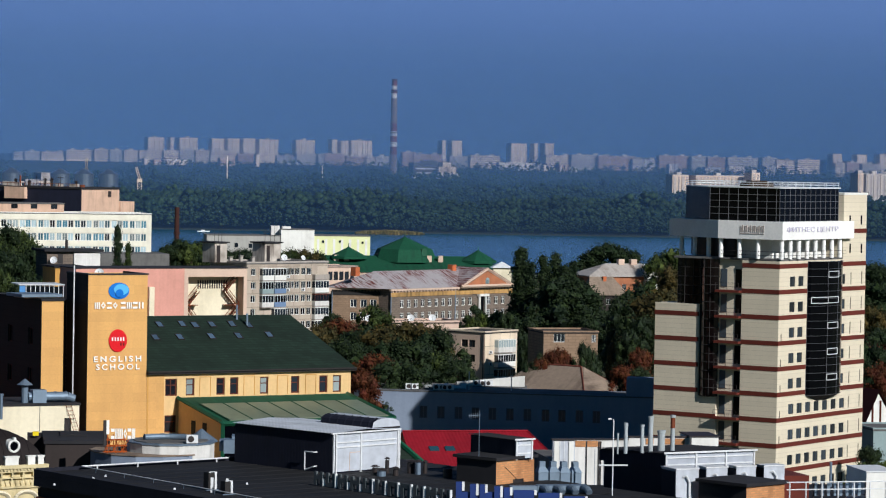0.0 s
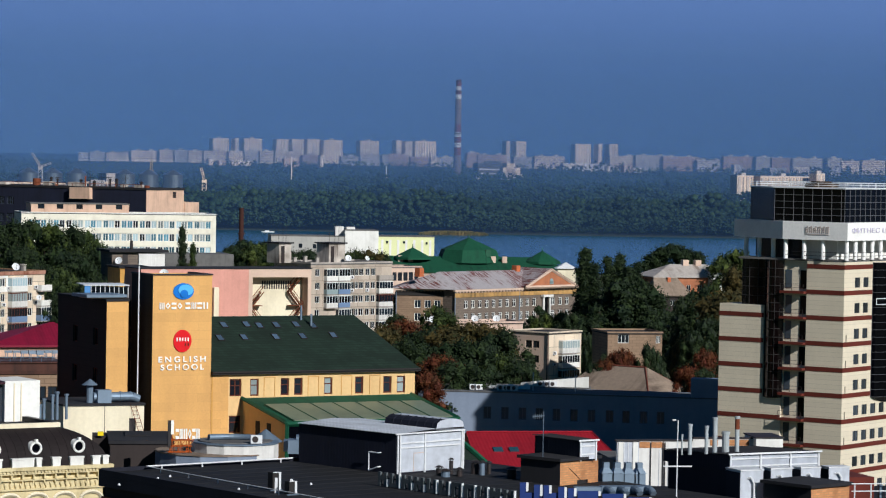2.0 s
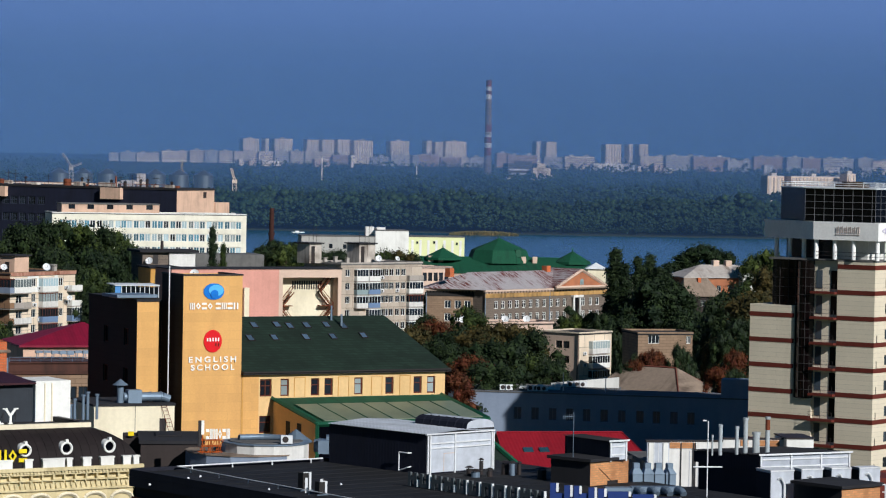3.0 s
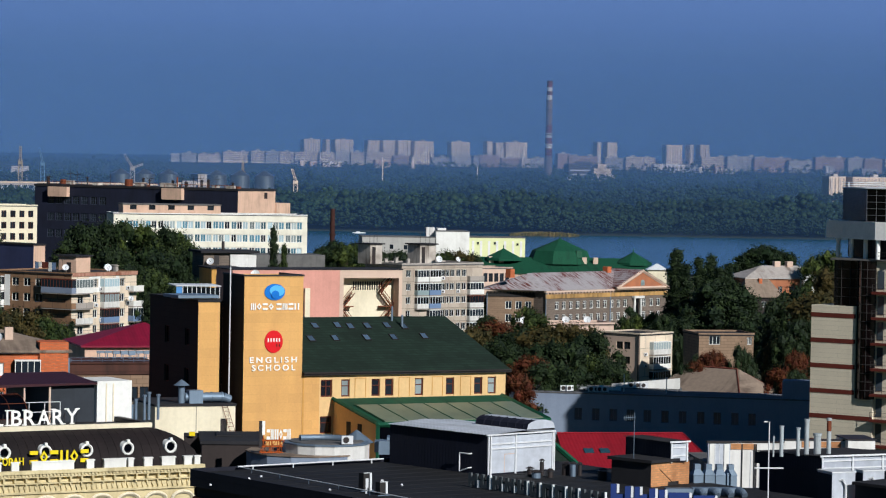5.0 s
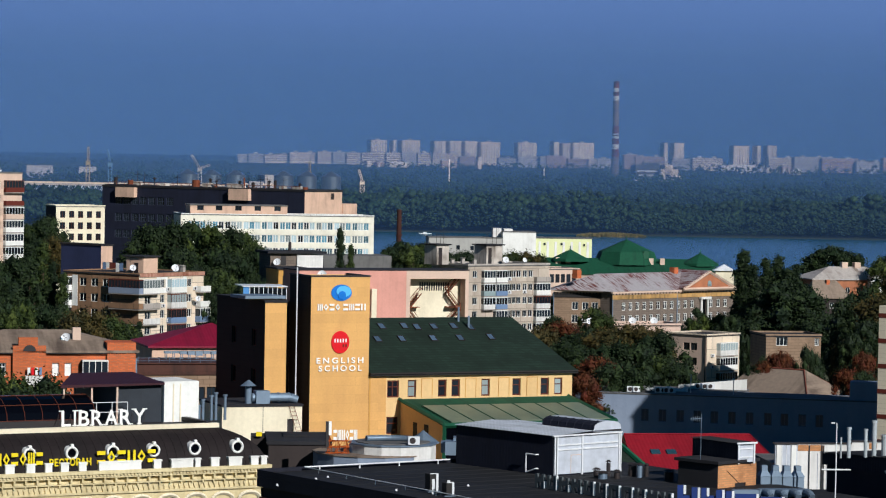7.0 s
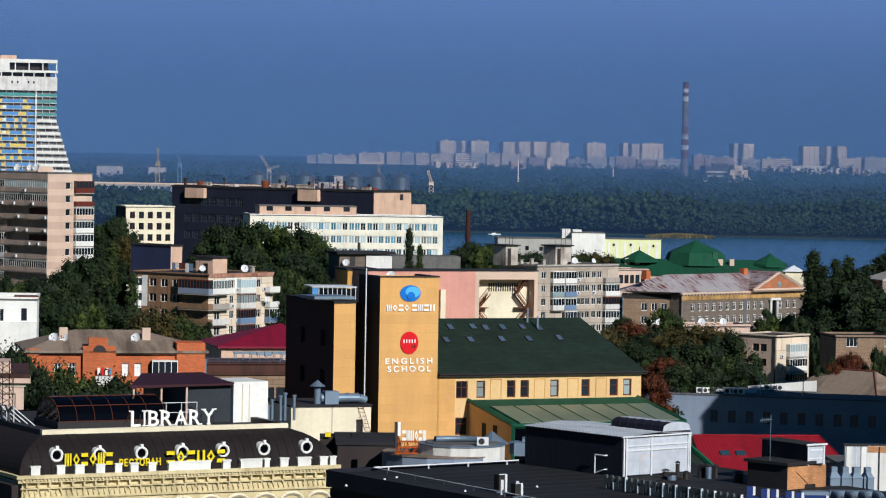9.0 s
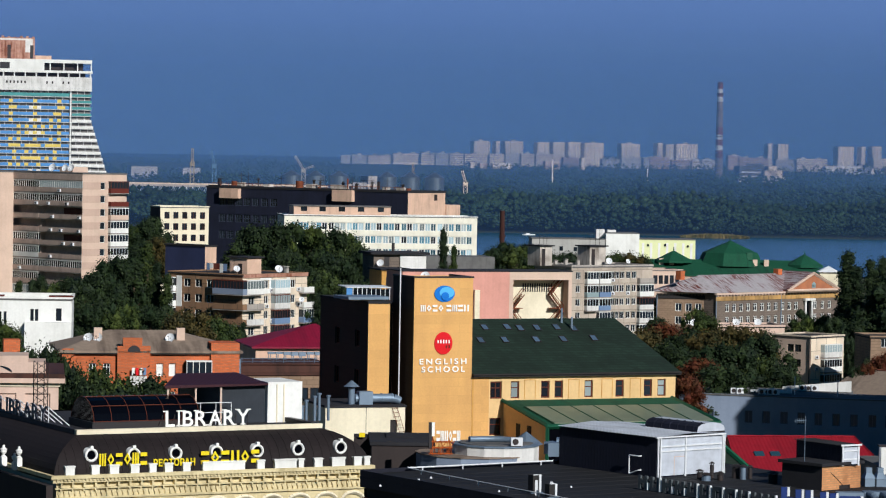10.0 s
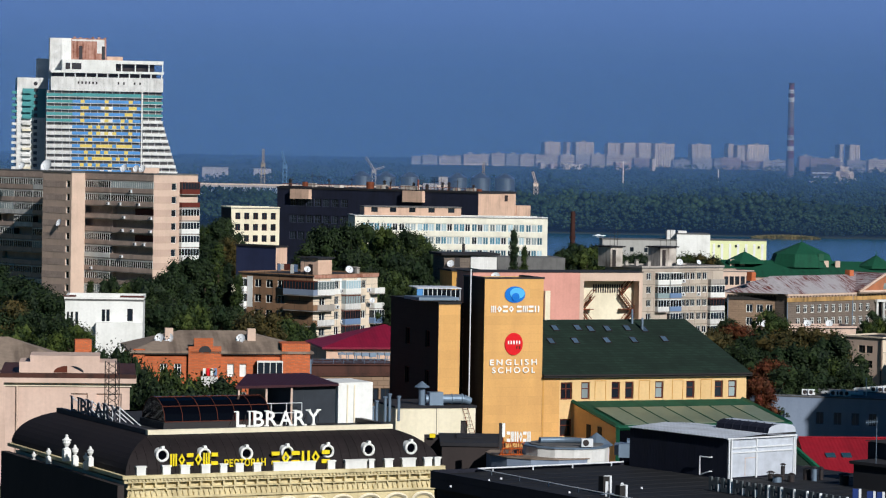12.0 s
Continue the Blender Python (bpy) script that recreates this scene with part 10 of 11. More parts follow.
def small_plant(uc, vb, ur, ul, vt, turn, level, label, roof="tar", skin="white_sheet", fall=0.0):
    x, y = on_level(uc, vb, level)
    lot = Lot(1000 * x / y, y, turn, level)
    w, dp = lot.x(ur), lot.y(ul)
    h = lot.z(vt)
    root = thing("plant_room", label, "plant room", lot.m, "plant rooms")
    bm = bmesh.new()
    polys(bm, [(x, y, z) for z in (0, 1) for x, y in ((0.004, 0.1), (w - 0.05, 0.1), (w - 0.05, dp), (0.004, dp))], [(0, 1, 5, 4), (1, 2, 6, 5), (2, 3, 7, 6), (3, 0, 4, 7), (4, 5, 6, 7)])
    for v in bm.verts:
        v.co.z *= h - fall * v.co.y / dp
    # left side carries its shade in the dark colour
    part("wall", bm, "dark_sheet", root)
    n = max(1, round(w / 2.4))
    for i in range(n):
        part("panel", boxes((w * i / n + 0.14, 0.0, 0.1, w * (i + 1) / n - 0.03, 0.096, h - 0.05)), skin, root)
    for i in range(n + 1):
        t = min(w - 0.12, w * i / n)
        part("post", boxes((t, -0.08, 0, t + 0.12, -0.003, h)), "steel_white", root)
    for z in (h * 0.72, h * 0.3):
        part("rail", boxes((0.15, -0.06, z, w - 0.15, -0.004, z + 0.09)), "steel_white", root)
    bm = bmesh.new()
    prev = None
    for i in range(41):
        yy = -0.15 + (dp + 0.3) * i / 40
        zr = h + 0.05 + 0.04 * (i % 2) - fall * yy / dp
        row = [(-0.2, yy, zr), (w + 0.1, yy, zr)]
        if prev:
            polys(bm, prev + row, [(0, 1, 3, 2)])
        prev = row
    part("roof", bm, roof, root)
    part("roof_edge", boxes((-0.2, -0.2, h + 0.003, w + 0.1, -0.155, h + 0.12)), "steel_white", root)
    part("plinth", boxes((0.2, 0.3, 16.5 - level, w - 0.2, dp - 0.3, -0.004)), "soot", root)
    return lot, w, dp, h


M["flue_pale"] = surface("pale_steel_flue", "a9b3b8", "75716c", amount=0.6, rough=0.6)
small_plant(84.63, -98.40, 90.08, 70.07, -91.99, 35, 20.0, "small white panelled plant room with a corrugated roof")
pl, pw, pd, ph = small_plant(133.44, -101.4, 162.58, 111.9, -95.75, 26, 19.6, "long low panelled plant room with a dark side", "tar", "grey_sheet", 0.4)
for u, v0, v1, r in ((120.42, -95.22, -86.41, 0.13), (125.76, -94.61, -86.89, 0.12), (128.52, -94.57, -84.10, 0.16), (132.02, -94.53, -88.65, 0.24), (135.71, -94.49, -83.64, 0.15), (117.84, -95.25, -89.75, 0.06)):
    yy = 2.0
    x = pl.x(u, yy)
    bm = bmesh.new()
    zt = pl.z(v1, x, yy)
    tube(bm, (x, yy, ph - 0.1), (x, yy, zt), r, None, 12)
    tube(bm, (x, yy, zt - 0.05), (x, yy, zt + 0.12), r * 1.2, None, 12)
    fp = solo("flue_pipe", bm, "flue_pale", "tall pale round flue rising from the plant room", "flue", pl.m, "flue pipes")
    if u == 135.71:
        bm = bmesh.new()
        tube(bm, (x, yy, zt - 0.75), (x, yy, zt - 0.06), r * 1.04, None, 12)
        part("scorched_length", bm, "rust", fp, "rust-stained top of the flue")


def white_units():
    """A row of big white condensing units."""
    for i, (uc, ul, ur, vt) in enumerate(((137.09, 132.29, 144.48, -100.91), (147.03, 144.63, 153.87, -100.24), (156.83, 154.43, 163.13, -99.76), (165.89, 163.29, 172.56, -99.47))):
        d = 196 + i * 3.0
        lot = Lot(uc, d, 22, 17.0)
        w, dp, h = lot.x(ur), min(4.5, lot.y(ul)), lot.z(vt)
        root = thing("condensing_unit", "big white cabinet condensing unit with a bent pipe", "air conditioner", lot.m, "condensing units")
        part("casing", boxes((0, 0, 0, w, dp, h)), "white_sheet", root)
        # thin sheet over the left side, coloured to act as its shade
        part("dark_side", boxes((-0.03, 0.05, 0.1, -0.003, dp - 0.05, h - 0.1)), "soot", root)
        part("top", boxes((-0.05, -0.05, h + 0.003, w + 0.05, dp, h + 0.08)), "steel_white", root)
        bm = bmesh.new()
        x = w * 0.55
        for a, b in (((x, -0.15, 0), (x, -0.15, h * 0.75)), ((x, -0.15, h * 0.75), (x - 0.25, -0.15, h * 0.88)), ((x - 0.25, -0.15, h * 0.88), (x - 0.4, 0.0, h * 0.85))):
            tube(bm, a, b, 0.08, None, 8)
        part("pipe", bm, "steel_white", root)


white_units()


def vent_hoods():
    lot = Lot(91.76, 205, 14, 16.5)
    for i, u in enumerate((92.28, 95.95, 99.44, 103.12)):
        x = lot.x(u)
        zb, zt = lot.z(-106.51, x), lot.z(-98.81, x)
        root = thing("vent_hood", "galvanised square vent hood with sloping shoulders", "vent", lot.m, "vent hoods")
        part("shaft", boxes((x, 0, 0, x + 0.68, 0.8, zb + (zt - zb) * 0.55)), "galv", root)
        bm = bmesh.new()
        z0, z1, z2 = zb + (zt - zb) * 0.55 + 0.003, zb + (zt - zb) * 0.78, zt
        polys(bm, [(x - 0.04, -0.04, z0), (x + 0.72, -0.04, z0), (x + 0.72, 0.84, z0), (x - 0.04, 0.84, z0), (x + 0.14, 0.2, z1), (x + 0.54, 0.2, z1), (x + 0.54, 0.6, z1), (x + 0.14, 0.6, z1), (x + 0.14, 0.2, z2), (x + 0.54, 0.2, z2), (x + 0.54, 0.6, z2), (x + 0.14, 0.6, z2)],
              [(0, 1, 5, 4), (1, 2, 6, 5), (2, 3, 7, 6), (3, 0, 4, 7), (4, 5, 9, 8), (5, 6, 10, 9), (6, 7, 11, 10), (7, 4, 8, 11), (8, 9, 10, 11)])
        part("hood", bm, "galv", root)
    lot = Lot(83.52, 197, 6, ROOF)
    duct = thing("roof_duct", "low galvanised duct with angled branches", "duct", lot.m)
    x1, xb = lot.x(108.32), lot.x(92.14)
    zb = lot.z(-106.51, xb)
    part("run", boxes((0, 0, 0.05, xb - 0.01, 0.8, zb - 0.05)), "galv", duct)
    part("run", boxes((xb, -0.05, 0.05, x1, 0.85, zb)), "galv", duct)
    part("foot", boxes((0.2, 0.1, 0, 0.5, 0.7, 0.046), (x1 - 0.6, 0.1, 0, x1 - 0.3, 0.7, 0.046)), "iron", duct)
    for t in steps(xb + 0.3, x1 - 0.3, 4):
        bm = bmesh.new()
        for a, b in (((t, -0.06, zb - 0.1), (t + 0.18, -0.55, zb - 0.2)), ((t + 0.18, -0.55, zb - 0.2), (t + 0.25, -0.8, 0.12))):
            tube(bm, a, b, 0.22, None, 10)
        part("branch", bm, "galv", duct)


vent_hoods()


def white_parapet_house():
    lot = Lot(96.75, 245, 6, -6)
    root = thing("white_walled_house", "white rendered house with a brick-topped wall", "house", lot.m)
    xa, xb = lot.x(103.91), lot.x(112.87)
    z = lot.z(-91.81)
    xd, xe = lot.x(121.34, 0.6), lot.x(140.97, 0.6)
    zc, zd, ze = lot.z(-91.72, xa), lot.z(-90.75, xd), lot.z(-90.0, xe)
    part("wall", boxes((0, 0, 0, xa, 0.4, z)), "white_sheet", root)
    for t in steps(0.55, xa - 0.55, 3):
        part("seam", boxes((t, -0.03, 0, t + 0.05, -0.003, z - 0.02)), "steel_white", root)
    for t in steps(xa + 1.0, xb + 1.0, 4):
        part("seam", boxes((t, 0.57, 0, t + 0.04, 0.597, zc - 0.75)), "grey_sheet", root)
    for a, b, top in ((xa + 0.01, xd - 0.01, zc), (xd, xe - 0.01, zd)):
        part("wall", boxes((a, 0.6, 0, b, 1.0, top)), "white_dirty", root)
        part("coping", boxes((a + 0.02, 0.5, top + 0.003, b - 0.02, 1.05, top + 0.1)), "iron", root)
    # bare brick shows under the coping in stretches between piers
    for a, b, top in ((xa + 0.15, xa + 1.0, zc), (xa + 1.1, xa + 2.0, zc), (xa + 2.1, xb - 0.1, zc), (lot.x(127.5), lot.x(130.0), zd), (lot.x(132.9), lot.x(136.0), zd), (lot.x(136.4), lot.x(140.2), zd)):
        part("brick_band", boxes((a, 0.55, top - 0.55, b, 0.597, top - 0.08)), "brick_orange", root)
    for t in (xa + 1.03, xa + 2.03, xb - 0.05, lot.x(136.1)):
        part("brick_pier", boxes((t, 0.5, 0, t + 0.08, 0.547, zd - 0.3)), "iron", root)
    part("coping", boxes((-0.1, -0.1, z + 0.003, xa + 0.1, 0.5, z + 0.15)), "iron", root)
    part("deck", boxes((0, 1.01, 0, xe, 9, zc - 1.6)), "tar_light", root)
    part("pier", boxes((xa - 0.5, -0.1, 0, xa - 0.1, -0.003, z - 0.05), (0.1, -0.1, 0, 0.5, -0.003, z - 0.05)), "white", root)
    # white rooftop room at the end; the lower wall has its shade put into a blue-grey colour
    xf = lot.x(150.7, -0.4)
    part("end_room", boxes((xe, -0.4, lot.z(-92.9, xe), xf, 3.5, ze)), "white", root)
    part("end_wall", boxes((xe + 0.05, -0.1, 0, xf - 0.05, 3.4, lot.z(-92.9, xe) - 0.003)), "navy_wall", root)
    part("coping", boxes((xe - 0.1, -0.5, ze + 0.003, xf + 0.1, 3.6, ze + 0.08)), "iron", root)


white_parapet_house()


def poles():
    # white mast with a crossbar, and slim poles
    m = spot(116.38, -114.57, ROOF - 1.0)
    d = (m.translation.y)
    bm = bmesh.new()
    h = EYE + d * -84.63 / 1000 - (ROOF - 1.0)
    hb = EYE + d * -99.68 / 1000 - (ROOF - 1.0)
    tube(bm, (0, 0, 0), (0, 0, h), 0.045, 0.035)
    tube(bm, (-0.9, 0, hb), (0.95, 0, hb + 0.02), 0.05)
    tube(bm, (-0.12, 0, h), (-0.35, 0, h), 0.05)
    solo("white_mast", bm, "steel_white", "slim white mast with a crossbar", "mast", m)
    for u, v in ((-13.14, -109.96), (-8.24, -110.27)):
        bm = boxes((-0.09, -0.06, 0, 0.09, 0.06, 0.95))
        solo("rail_post", bm, "steel_white", "short white rail post on the roof", "post", spot(u, v, ROOF), "rail posts")
    # right-hand roof edge: rails, sign back and white box
    lot = Lot(173.40, 192, 12, 15.0)
    x1 = lot.x(206.06)
    rail = thing("roof_rail", "white tubular rail at the roof edge", "rail", lot.m)
    for v in (-104.17, -106.57):
        z = lot.z(v, x1 / 2)
        bm = bmesh.new()
        tube(bm, (0, 0, z), (x1 + 2, 0, z), 0.04, None, 6)
        part("bar", bm, "steel_white", rail)
    for t in steps(0.2, x1, 7):
        bm = bmesh.new()
        tube(bm, (t, 0, 0), (t, 0, lot.z(-104.17, x1 / 2) - 0.045), 0.05, None, 6)
        part("post", bm, "steel_white", rail)
    s = thing("rooftop_letters", "grey illegible letters seen from behind on a rail", "sign", lot.m)
    xa, xb = lot.x(182.26, 0.4), lot.x(199.36, 0.4)
    z0, z1 = lot.z(-109.15, xa), lot.z(-104.91, xa)
    glyph_bars(s, xa, z0, [(xb - xa) / 10.5] * 8, z1 - z0, "galv", 0.4, (xb - xa) / 42)
    part("carrier", boxes((xa, 0.52, 0, xa + 0.06, 0.58, z1), (xb, 0.52, 0, xb + 0.06, 0.58, z1), (xa, 0.52, z0, xb, 0.58, z0 + 0.06)), "iron", s)
    lot2 = Lot(199.54, 200, 8, 14.0)
    root = thing("white_plant_box", "plain white sheet-metal box on the roof", "plant room", lot2.m)
    part("casing", boxes((0, 0, 0, lot2.x(210.15), 4, lot2.z(-100.88, 1))), "white", root)
    part("lid", boxes((-0.05, -0.05, lot2.z(-100.88, 1) + 0.003, lot2.x(210.15), 4, lot2.z(-100.88, 1) + 0.08)), "steel_white", root)
    bm = bmesh.new()
    x, y = on_level(187.75, -103.64, 17)
    tube(bm, (0, 0, -3), (0, 0, EYE + y * -97.73 / 1000 - 17), 0.1, None, 10)
    solo("flue_pipe", bm, "galv", "slim pale flue pipe", "flue", pose(x, y, 17), "flue pipes")
    lot3 = Lot(172.54, 214, 15, 14.0)
    bm = boxes((0, 0, 0, lot3.x(180.70), 5, lot3.z(-102.31, 1)))
    solo("dark_roof_box", bm, "brown_band", "low dark brown roof box", "roof hut", lot3.m)
    # flat roofs below the near things
    lot4 = Lot(57.07, 176, 8, -6)
    bm = boxes((0, 0, 0, 60, 43, 17.0 + 6 - 0.5))
    solo("flat_roofed_block", bm, "felt", "lower black flat-roofed block beside the plant rooms", "building", lot4.m)


poles()


def rotunda():
    d = 262
    x = d * -26.58 / 1000
    root = thing("rotunda_roof", "round white roof drum with a low outer ring", "roof drum", pose(x, d, 0))
    px = d / 5500
    n = 14
    bm = bmesh.new()
    R, Ro = 77 * px, 108 * px
    zt = EYE + d * -93.78 / 1000
    tube(bm, (0, 0, -6), (0, 0, zt), R, None, n)
    part("drum", bm, "white_dirty", root)
    bm = bmesh.new()
    tube(bm, (0, 0, zt + 0.003), (0, 0, zt + 0.12), R + 0.1, None, n)
    part("drum_edge", bm, "galv", root)
    bm = bmesh.new()
    tube(bm, (0, 0, zt + 0.13), (0, 0, zt + 0.2), R - 0.5, None, n)
    part("drum_deck", bm, "tar_light", root)
    bm = bmesh.new()
    zl = EYE + d * -96.95 / 1000
    tube(bm, (-1.6, 0.6, -6), (-1.6, 0.6, zl), Ro, None, n)
    part("outer_ring", bm, "navy_wall", root)
    bm = bmesh.new()
    tube(bm, (-1.6, 0.6, zl + 0.003), (-1.6, 0.6, zl + 0.1), Ro + 0.1, None, n)
    part("ring_deck", bm, "slate", root)
    bm = bmesh.new()
    k = 10
    pts = [(-2.2 + 4.2 * i / k, -0.6 + 0.7 * math.sin(math.pi * i / k)) for i in range(k + 1)]
    for a, b in zip(pts, pts[1:]):
        tube(bm, (a[0], a[1], zt + 0.45), (b[0], b[1], zt + 0.45), 0.25, None, 12)
    solo("insulated_pipe", bm, "galv", "insulated pipe lying on the roof drum", "pipe", pose(x, d, 0))
    m = pose(d * -19.70 / 1000, d - R + 0.9, zt + 0.2, 0, 0, 10)
    aircon(m, 1.15)
    tx = (d + 2) * -16.77 / 1000
    bm = bmesh.new()
    zq = EYE + (d + 2) * -89.42 / 1000
    s = 1.5
    tube(bm, (0, 0, zt - 0.1), (0, 0, zq), s, 0.05, 8)
    solo("pyramid_rooflight", bm, "galv", "small pale pyramid rooflight", "rooflight", pose(tx, d + 2, 0))
    for k, (u, ww, hh_) in enumerate(((-9.6, 1.4, 0.9), (-7.0, 1.0, 1.3), (-11.0, 0.8, 0.5))):
        bx = (d - 1 + k) * u / 1000
        solo("roof_vent_box", boxes((bx, d - 1 + k, zl, bx + ww, d + 1 + k, zl + 0.6 + hh_ * 0.6)), "galv", "low bluish sheet-metal vent box", "vent", group="roof vent boxes")
    # scaffold with letters seen from behind
    dd = 258
    x = dd * -47.99 / 1000
    zb = EYE + dd * -97.75 / 1000
    s = thing("scaffold_sign", "orange scaffold frame holding white letters seen from behind", "sign", pose(x, dd, zb, 0, 0, 15))
    h = 2.5
    bm = bmesh.new()
    for t in (0.3, 1.0, 1.7):
        for yy in (0, 0.8):
            bar(bm, (t, yy, 0), (t, yy, h * 0.6), 0.05)
        bar(bm, (t, 0, h * 0.6), (t + 0.5, 1.4, 0.05), 0.05)
        bar(bm, (t - 0.3, 0, 0.05), (t + 0.6, 0, h * 0.55), 0.04)
    for z in (0.1, 0.6, 1.1):
        bar(bm, (0.1, 0, z), (2.0, 0, z), 0.06)
        bar(bm, (0.1, 0.8, z), (2.0, 0.8, z), 0.05)
    part("frame", bm, "orange_steel", s)
    part("column", boxes((-0.05, -0.1, 0.6, 0.18, 0.1, 2.75)), "iron", s)
    part("column_edge", boxes((0.183, -0.12, 1.6, 0.42, 0.1, 2.75)), "letter_white", s)
    glyph_frames(s, 0.55, 1.2, 6, 2.1, 0.85, "letter_white", -0.1, 0.1, seed=4)


M["orange_steel"] = surface("orange_scaffold_steel", "b4541f", "7d3a18", amount=0.4, rough=0.6)
rotunda()

# ---- trees ----
def tree_meshes(kind, seed, h, spread, trunk_h, n_clump, leaf, mat):
    """Trunk with limbs, and a crown of many small leaf sprays gathered in uneven clumps."""
    rng = random.Random(seed)
    bm = bmesh.new()
    top = Vector((rng.uniform(-0.4, 0.4), rng.uniform(-0.4, 0.4), h * 0.75))
    tube(bm, (0, 0, -0.3), (top.x * 0.4, top.y * 0.4, h * 0.4), h * 0.022, h * 0.016, 7)
    tube(bm, (top.x * 0.4, top.y * 0.4, h * 0.4), top, h * 0.016, h * 0.005, 6)
    clumps = []
    for i in range(n_clump):
        a = rng.uniform(0, 6.283)
        t = rng.random() ** 0.8
        if kind == "poplar":
            z = trunk_h + (h - trunk_h) * (i + rng.random()) / n_clump
            k = math.sin(math.pi * min(1, 0.12 + 0.88 * (z - trunk_h) / (h - trunk_h)) ** 0.9)
            r = spread * (0.25 + 0.75 * max(0, k)) * rng.uniform(0.2, 0.9)
            s = spread * rng.uniform(0.4, 0.65)
        else:
            z = trunk_h + (h - trunk_h) * (0.08 + 0.84 * rng.random())
            f = (z - trunk_h) / (h - trunk_h)
            r = spread * math.sqrt(max(0.05, 1 - (2 * f - 0.85) ** 2)) * (0.35 + 0.6 * t)
            s = spread * rng.uniform(0.22, 0.38)
        c = Vector((r * math.cos(a), r * math.sin(a), z))
        clumps.append((c, s))
        if i % 3 == 0:
            tube(bm, (top.x * 0.5, top.y * 0.5, max(trunk_h * 0.8, z - r * 0.8)), c, h * 0.008, h * 0.003, 5)
    trunk = bpy.data.meshes.new("trunk")
    bm.to_mesh(trunk)
    bm.free()
    trunk.materials.append(M["bark"])
    V, F, q = [], [], 0
    core = ((1, 0, 0), (0, 1, 0), (-1, 0, 0), (0, -1, 0), (0, 0, 1), (0, 0, -1))
    for c, s in clumps:
        # a ragged dense heart, then the leaves round it
        V += [c + Vector(k) * s * rng.uniform(0.5, 0.75) for k in core]
        F += [(q + i, q + j, q + 4) for i, j in ((0, 1), (1, 2), (2, 3), (3, 0))] + [(q + j, q + i, q + 5) for i, j in ((0, 1), (1, 2), (2, 3), (3, 0))]
        q += 6
        for _ in range(leaf):
            d = Vector((rng.gauss(0, 1), rng.gauss(0, 1), rng.gauss(0, 1))).normalized()
            p = c + d * s * (0.45 + 0.62 * rng.random())
            nrm = (d + Vector((rng.uniform(-0.6, 0.6), rng.uniform(-0.6, 0.6), rng.uniform(-0.4, 0.7)))).normalized()
            u = nrm.orthogonal().normalized()
            v = nrm.cross(u)
            w = rng.uniform(0.14, 0.29)
            an = rng.uniform(0, 6.283)
            u, v = u * math.cos(an) + v * math.sin(an), v * math.cos(an) - u * math.sin(an)
            V += [p + u * w, p + v * w * 0.7 - u * w * 0.5, p - v * w * 0.7 - u * w * 0.5]
            F.append((q, q + 1, q + 2))
            q += 3
    crown = bpy.data.meshes.new("crown")
    crown.from_pydata([tuple(v) for v in V], [], F)
    crown.materials.append(M[mat])
    return trunk, crown


TREES = {
    "round": [tree_meshes("round", 1 + i, 14, 4.9, 2.6, 72, 112, m) for i, m in enumerate(("leaf", "leaf_dark", "leaf_olive", "leaf_autumn", "leaf_dark"))],
    "poplar": [tree_meshes("poplar", 20 + i, 20, 2.1, 1.5, 66, 105, m) for i, m in enumerate(("leaf_dark", "leaf"))],
    "far": [tree_meshes("round", 60 + i, 14, 4.9, 2.6, 40, 40, m) for i, m in enumerate(("leaf", "leaf_dark", "leaf_olive", "leaf_dark"))],
    "bush": [tree_meshes("bush", 40 + i, 5, 2.6, 0.3, 24, 110, m) for i, m in enumerate(("leaf", "leaf_autumn", "leaf_dark"))],
}
NAMES = {"leaf": "leafy green tree", "leaf_dark": "dense dark green tree", "leaf_olive": "olive-green tree turning yellow", "leaf_autumn": "rust-brown autumn tree"}


def tree(u, v, d, kind="round", pick=0, size=1.0, tall=None, ground=None):
    """A tree whose top shows at bearing u and elevation v, at depth d; tall: its height, else it reaches the ground."""
    x = d * u / 1000
    zt = EYE + d * v / 1000
    g = ground_z(x, d) - 0.3 if ground is None else ground
    base = {"round": 14.0, "far": 14.0, "poplar": 20.0, "bush": 5.0}[kind]
    h = max(3.0, zt - g) if tall is None else tall
    if kind == "bush" and h > 6.5:
        kind, pick, size, base = "round", {0: 0, 1: 3, 2: 1}[pick], size * 0.8, 14.0
    trunk, crown = TREES[kind][pick]
    mat = crown.materials[0].name
    key = {"green_leaves": "leaf", "dark_green_leaves": "leaf_dark", "olive_leaves": "leaf_olive", "autumn_leaves": "leaf_autumn"}[mat]
    root = thing("poplar_tree" if kind == "poplar" else "tree", ("slender upright poplar, dark green" if kind == "poplar" else NAMES[key] + " growing between the houses"), "tree", None, "trees of the town")
    s = h / base
    wide = 0.85 if kind == "poplar" else 1.05
    root.matrix_basis = Matrix.Translation((x, d, zt - h)) @ Matrix.Rotation((u * 37.7 + d) % 6.283, 4, "Z") @ Matrix.Diagonal((s * size * wide, s * size * wide, s, 1))
    for n, me in (("trunk", trunk), ("crown", crown)):
        o = new(n, me)
        o.parent = root


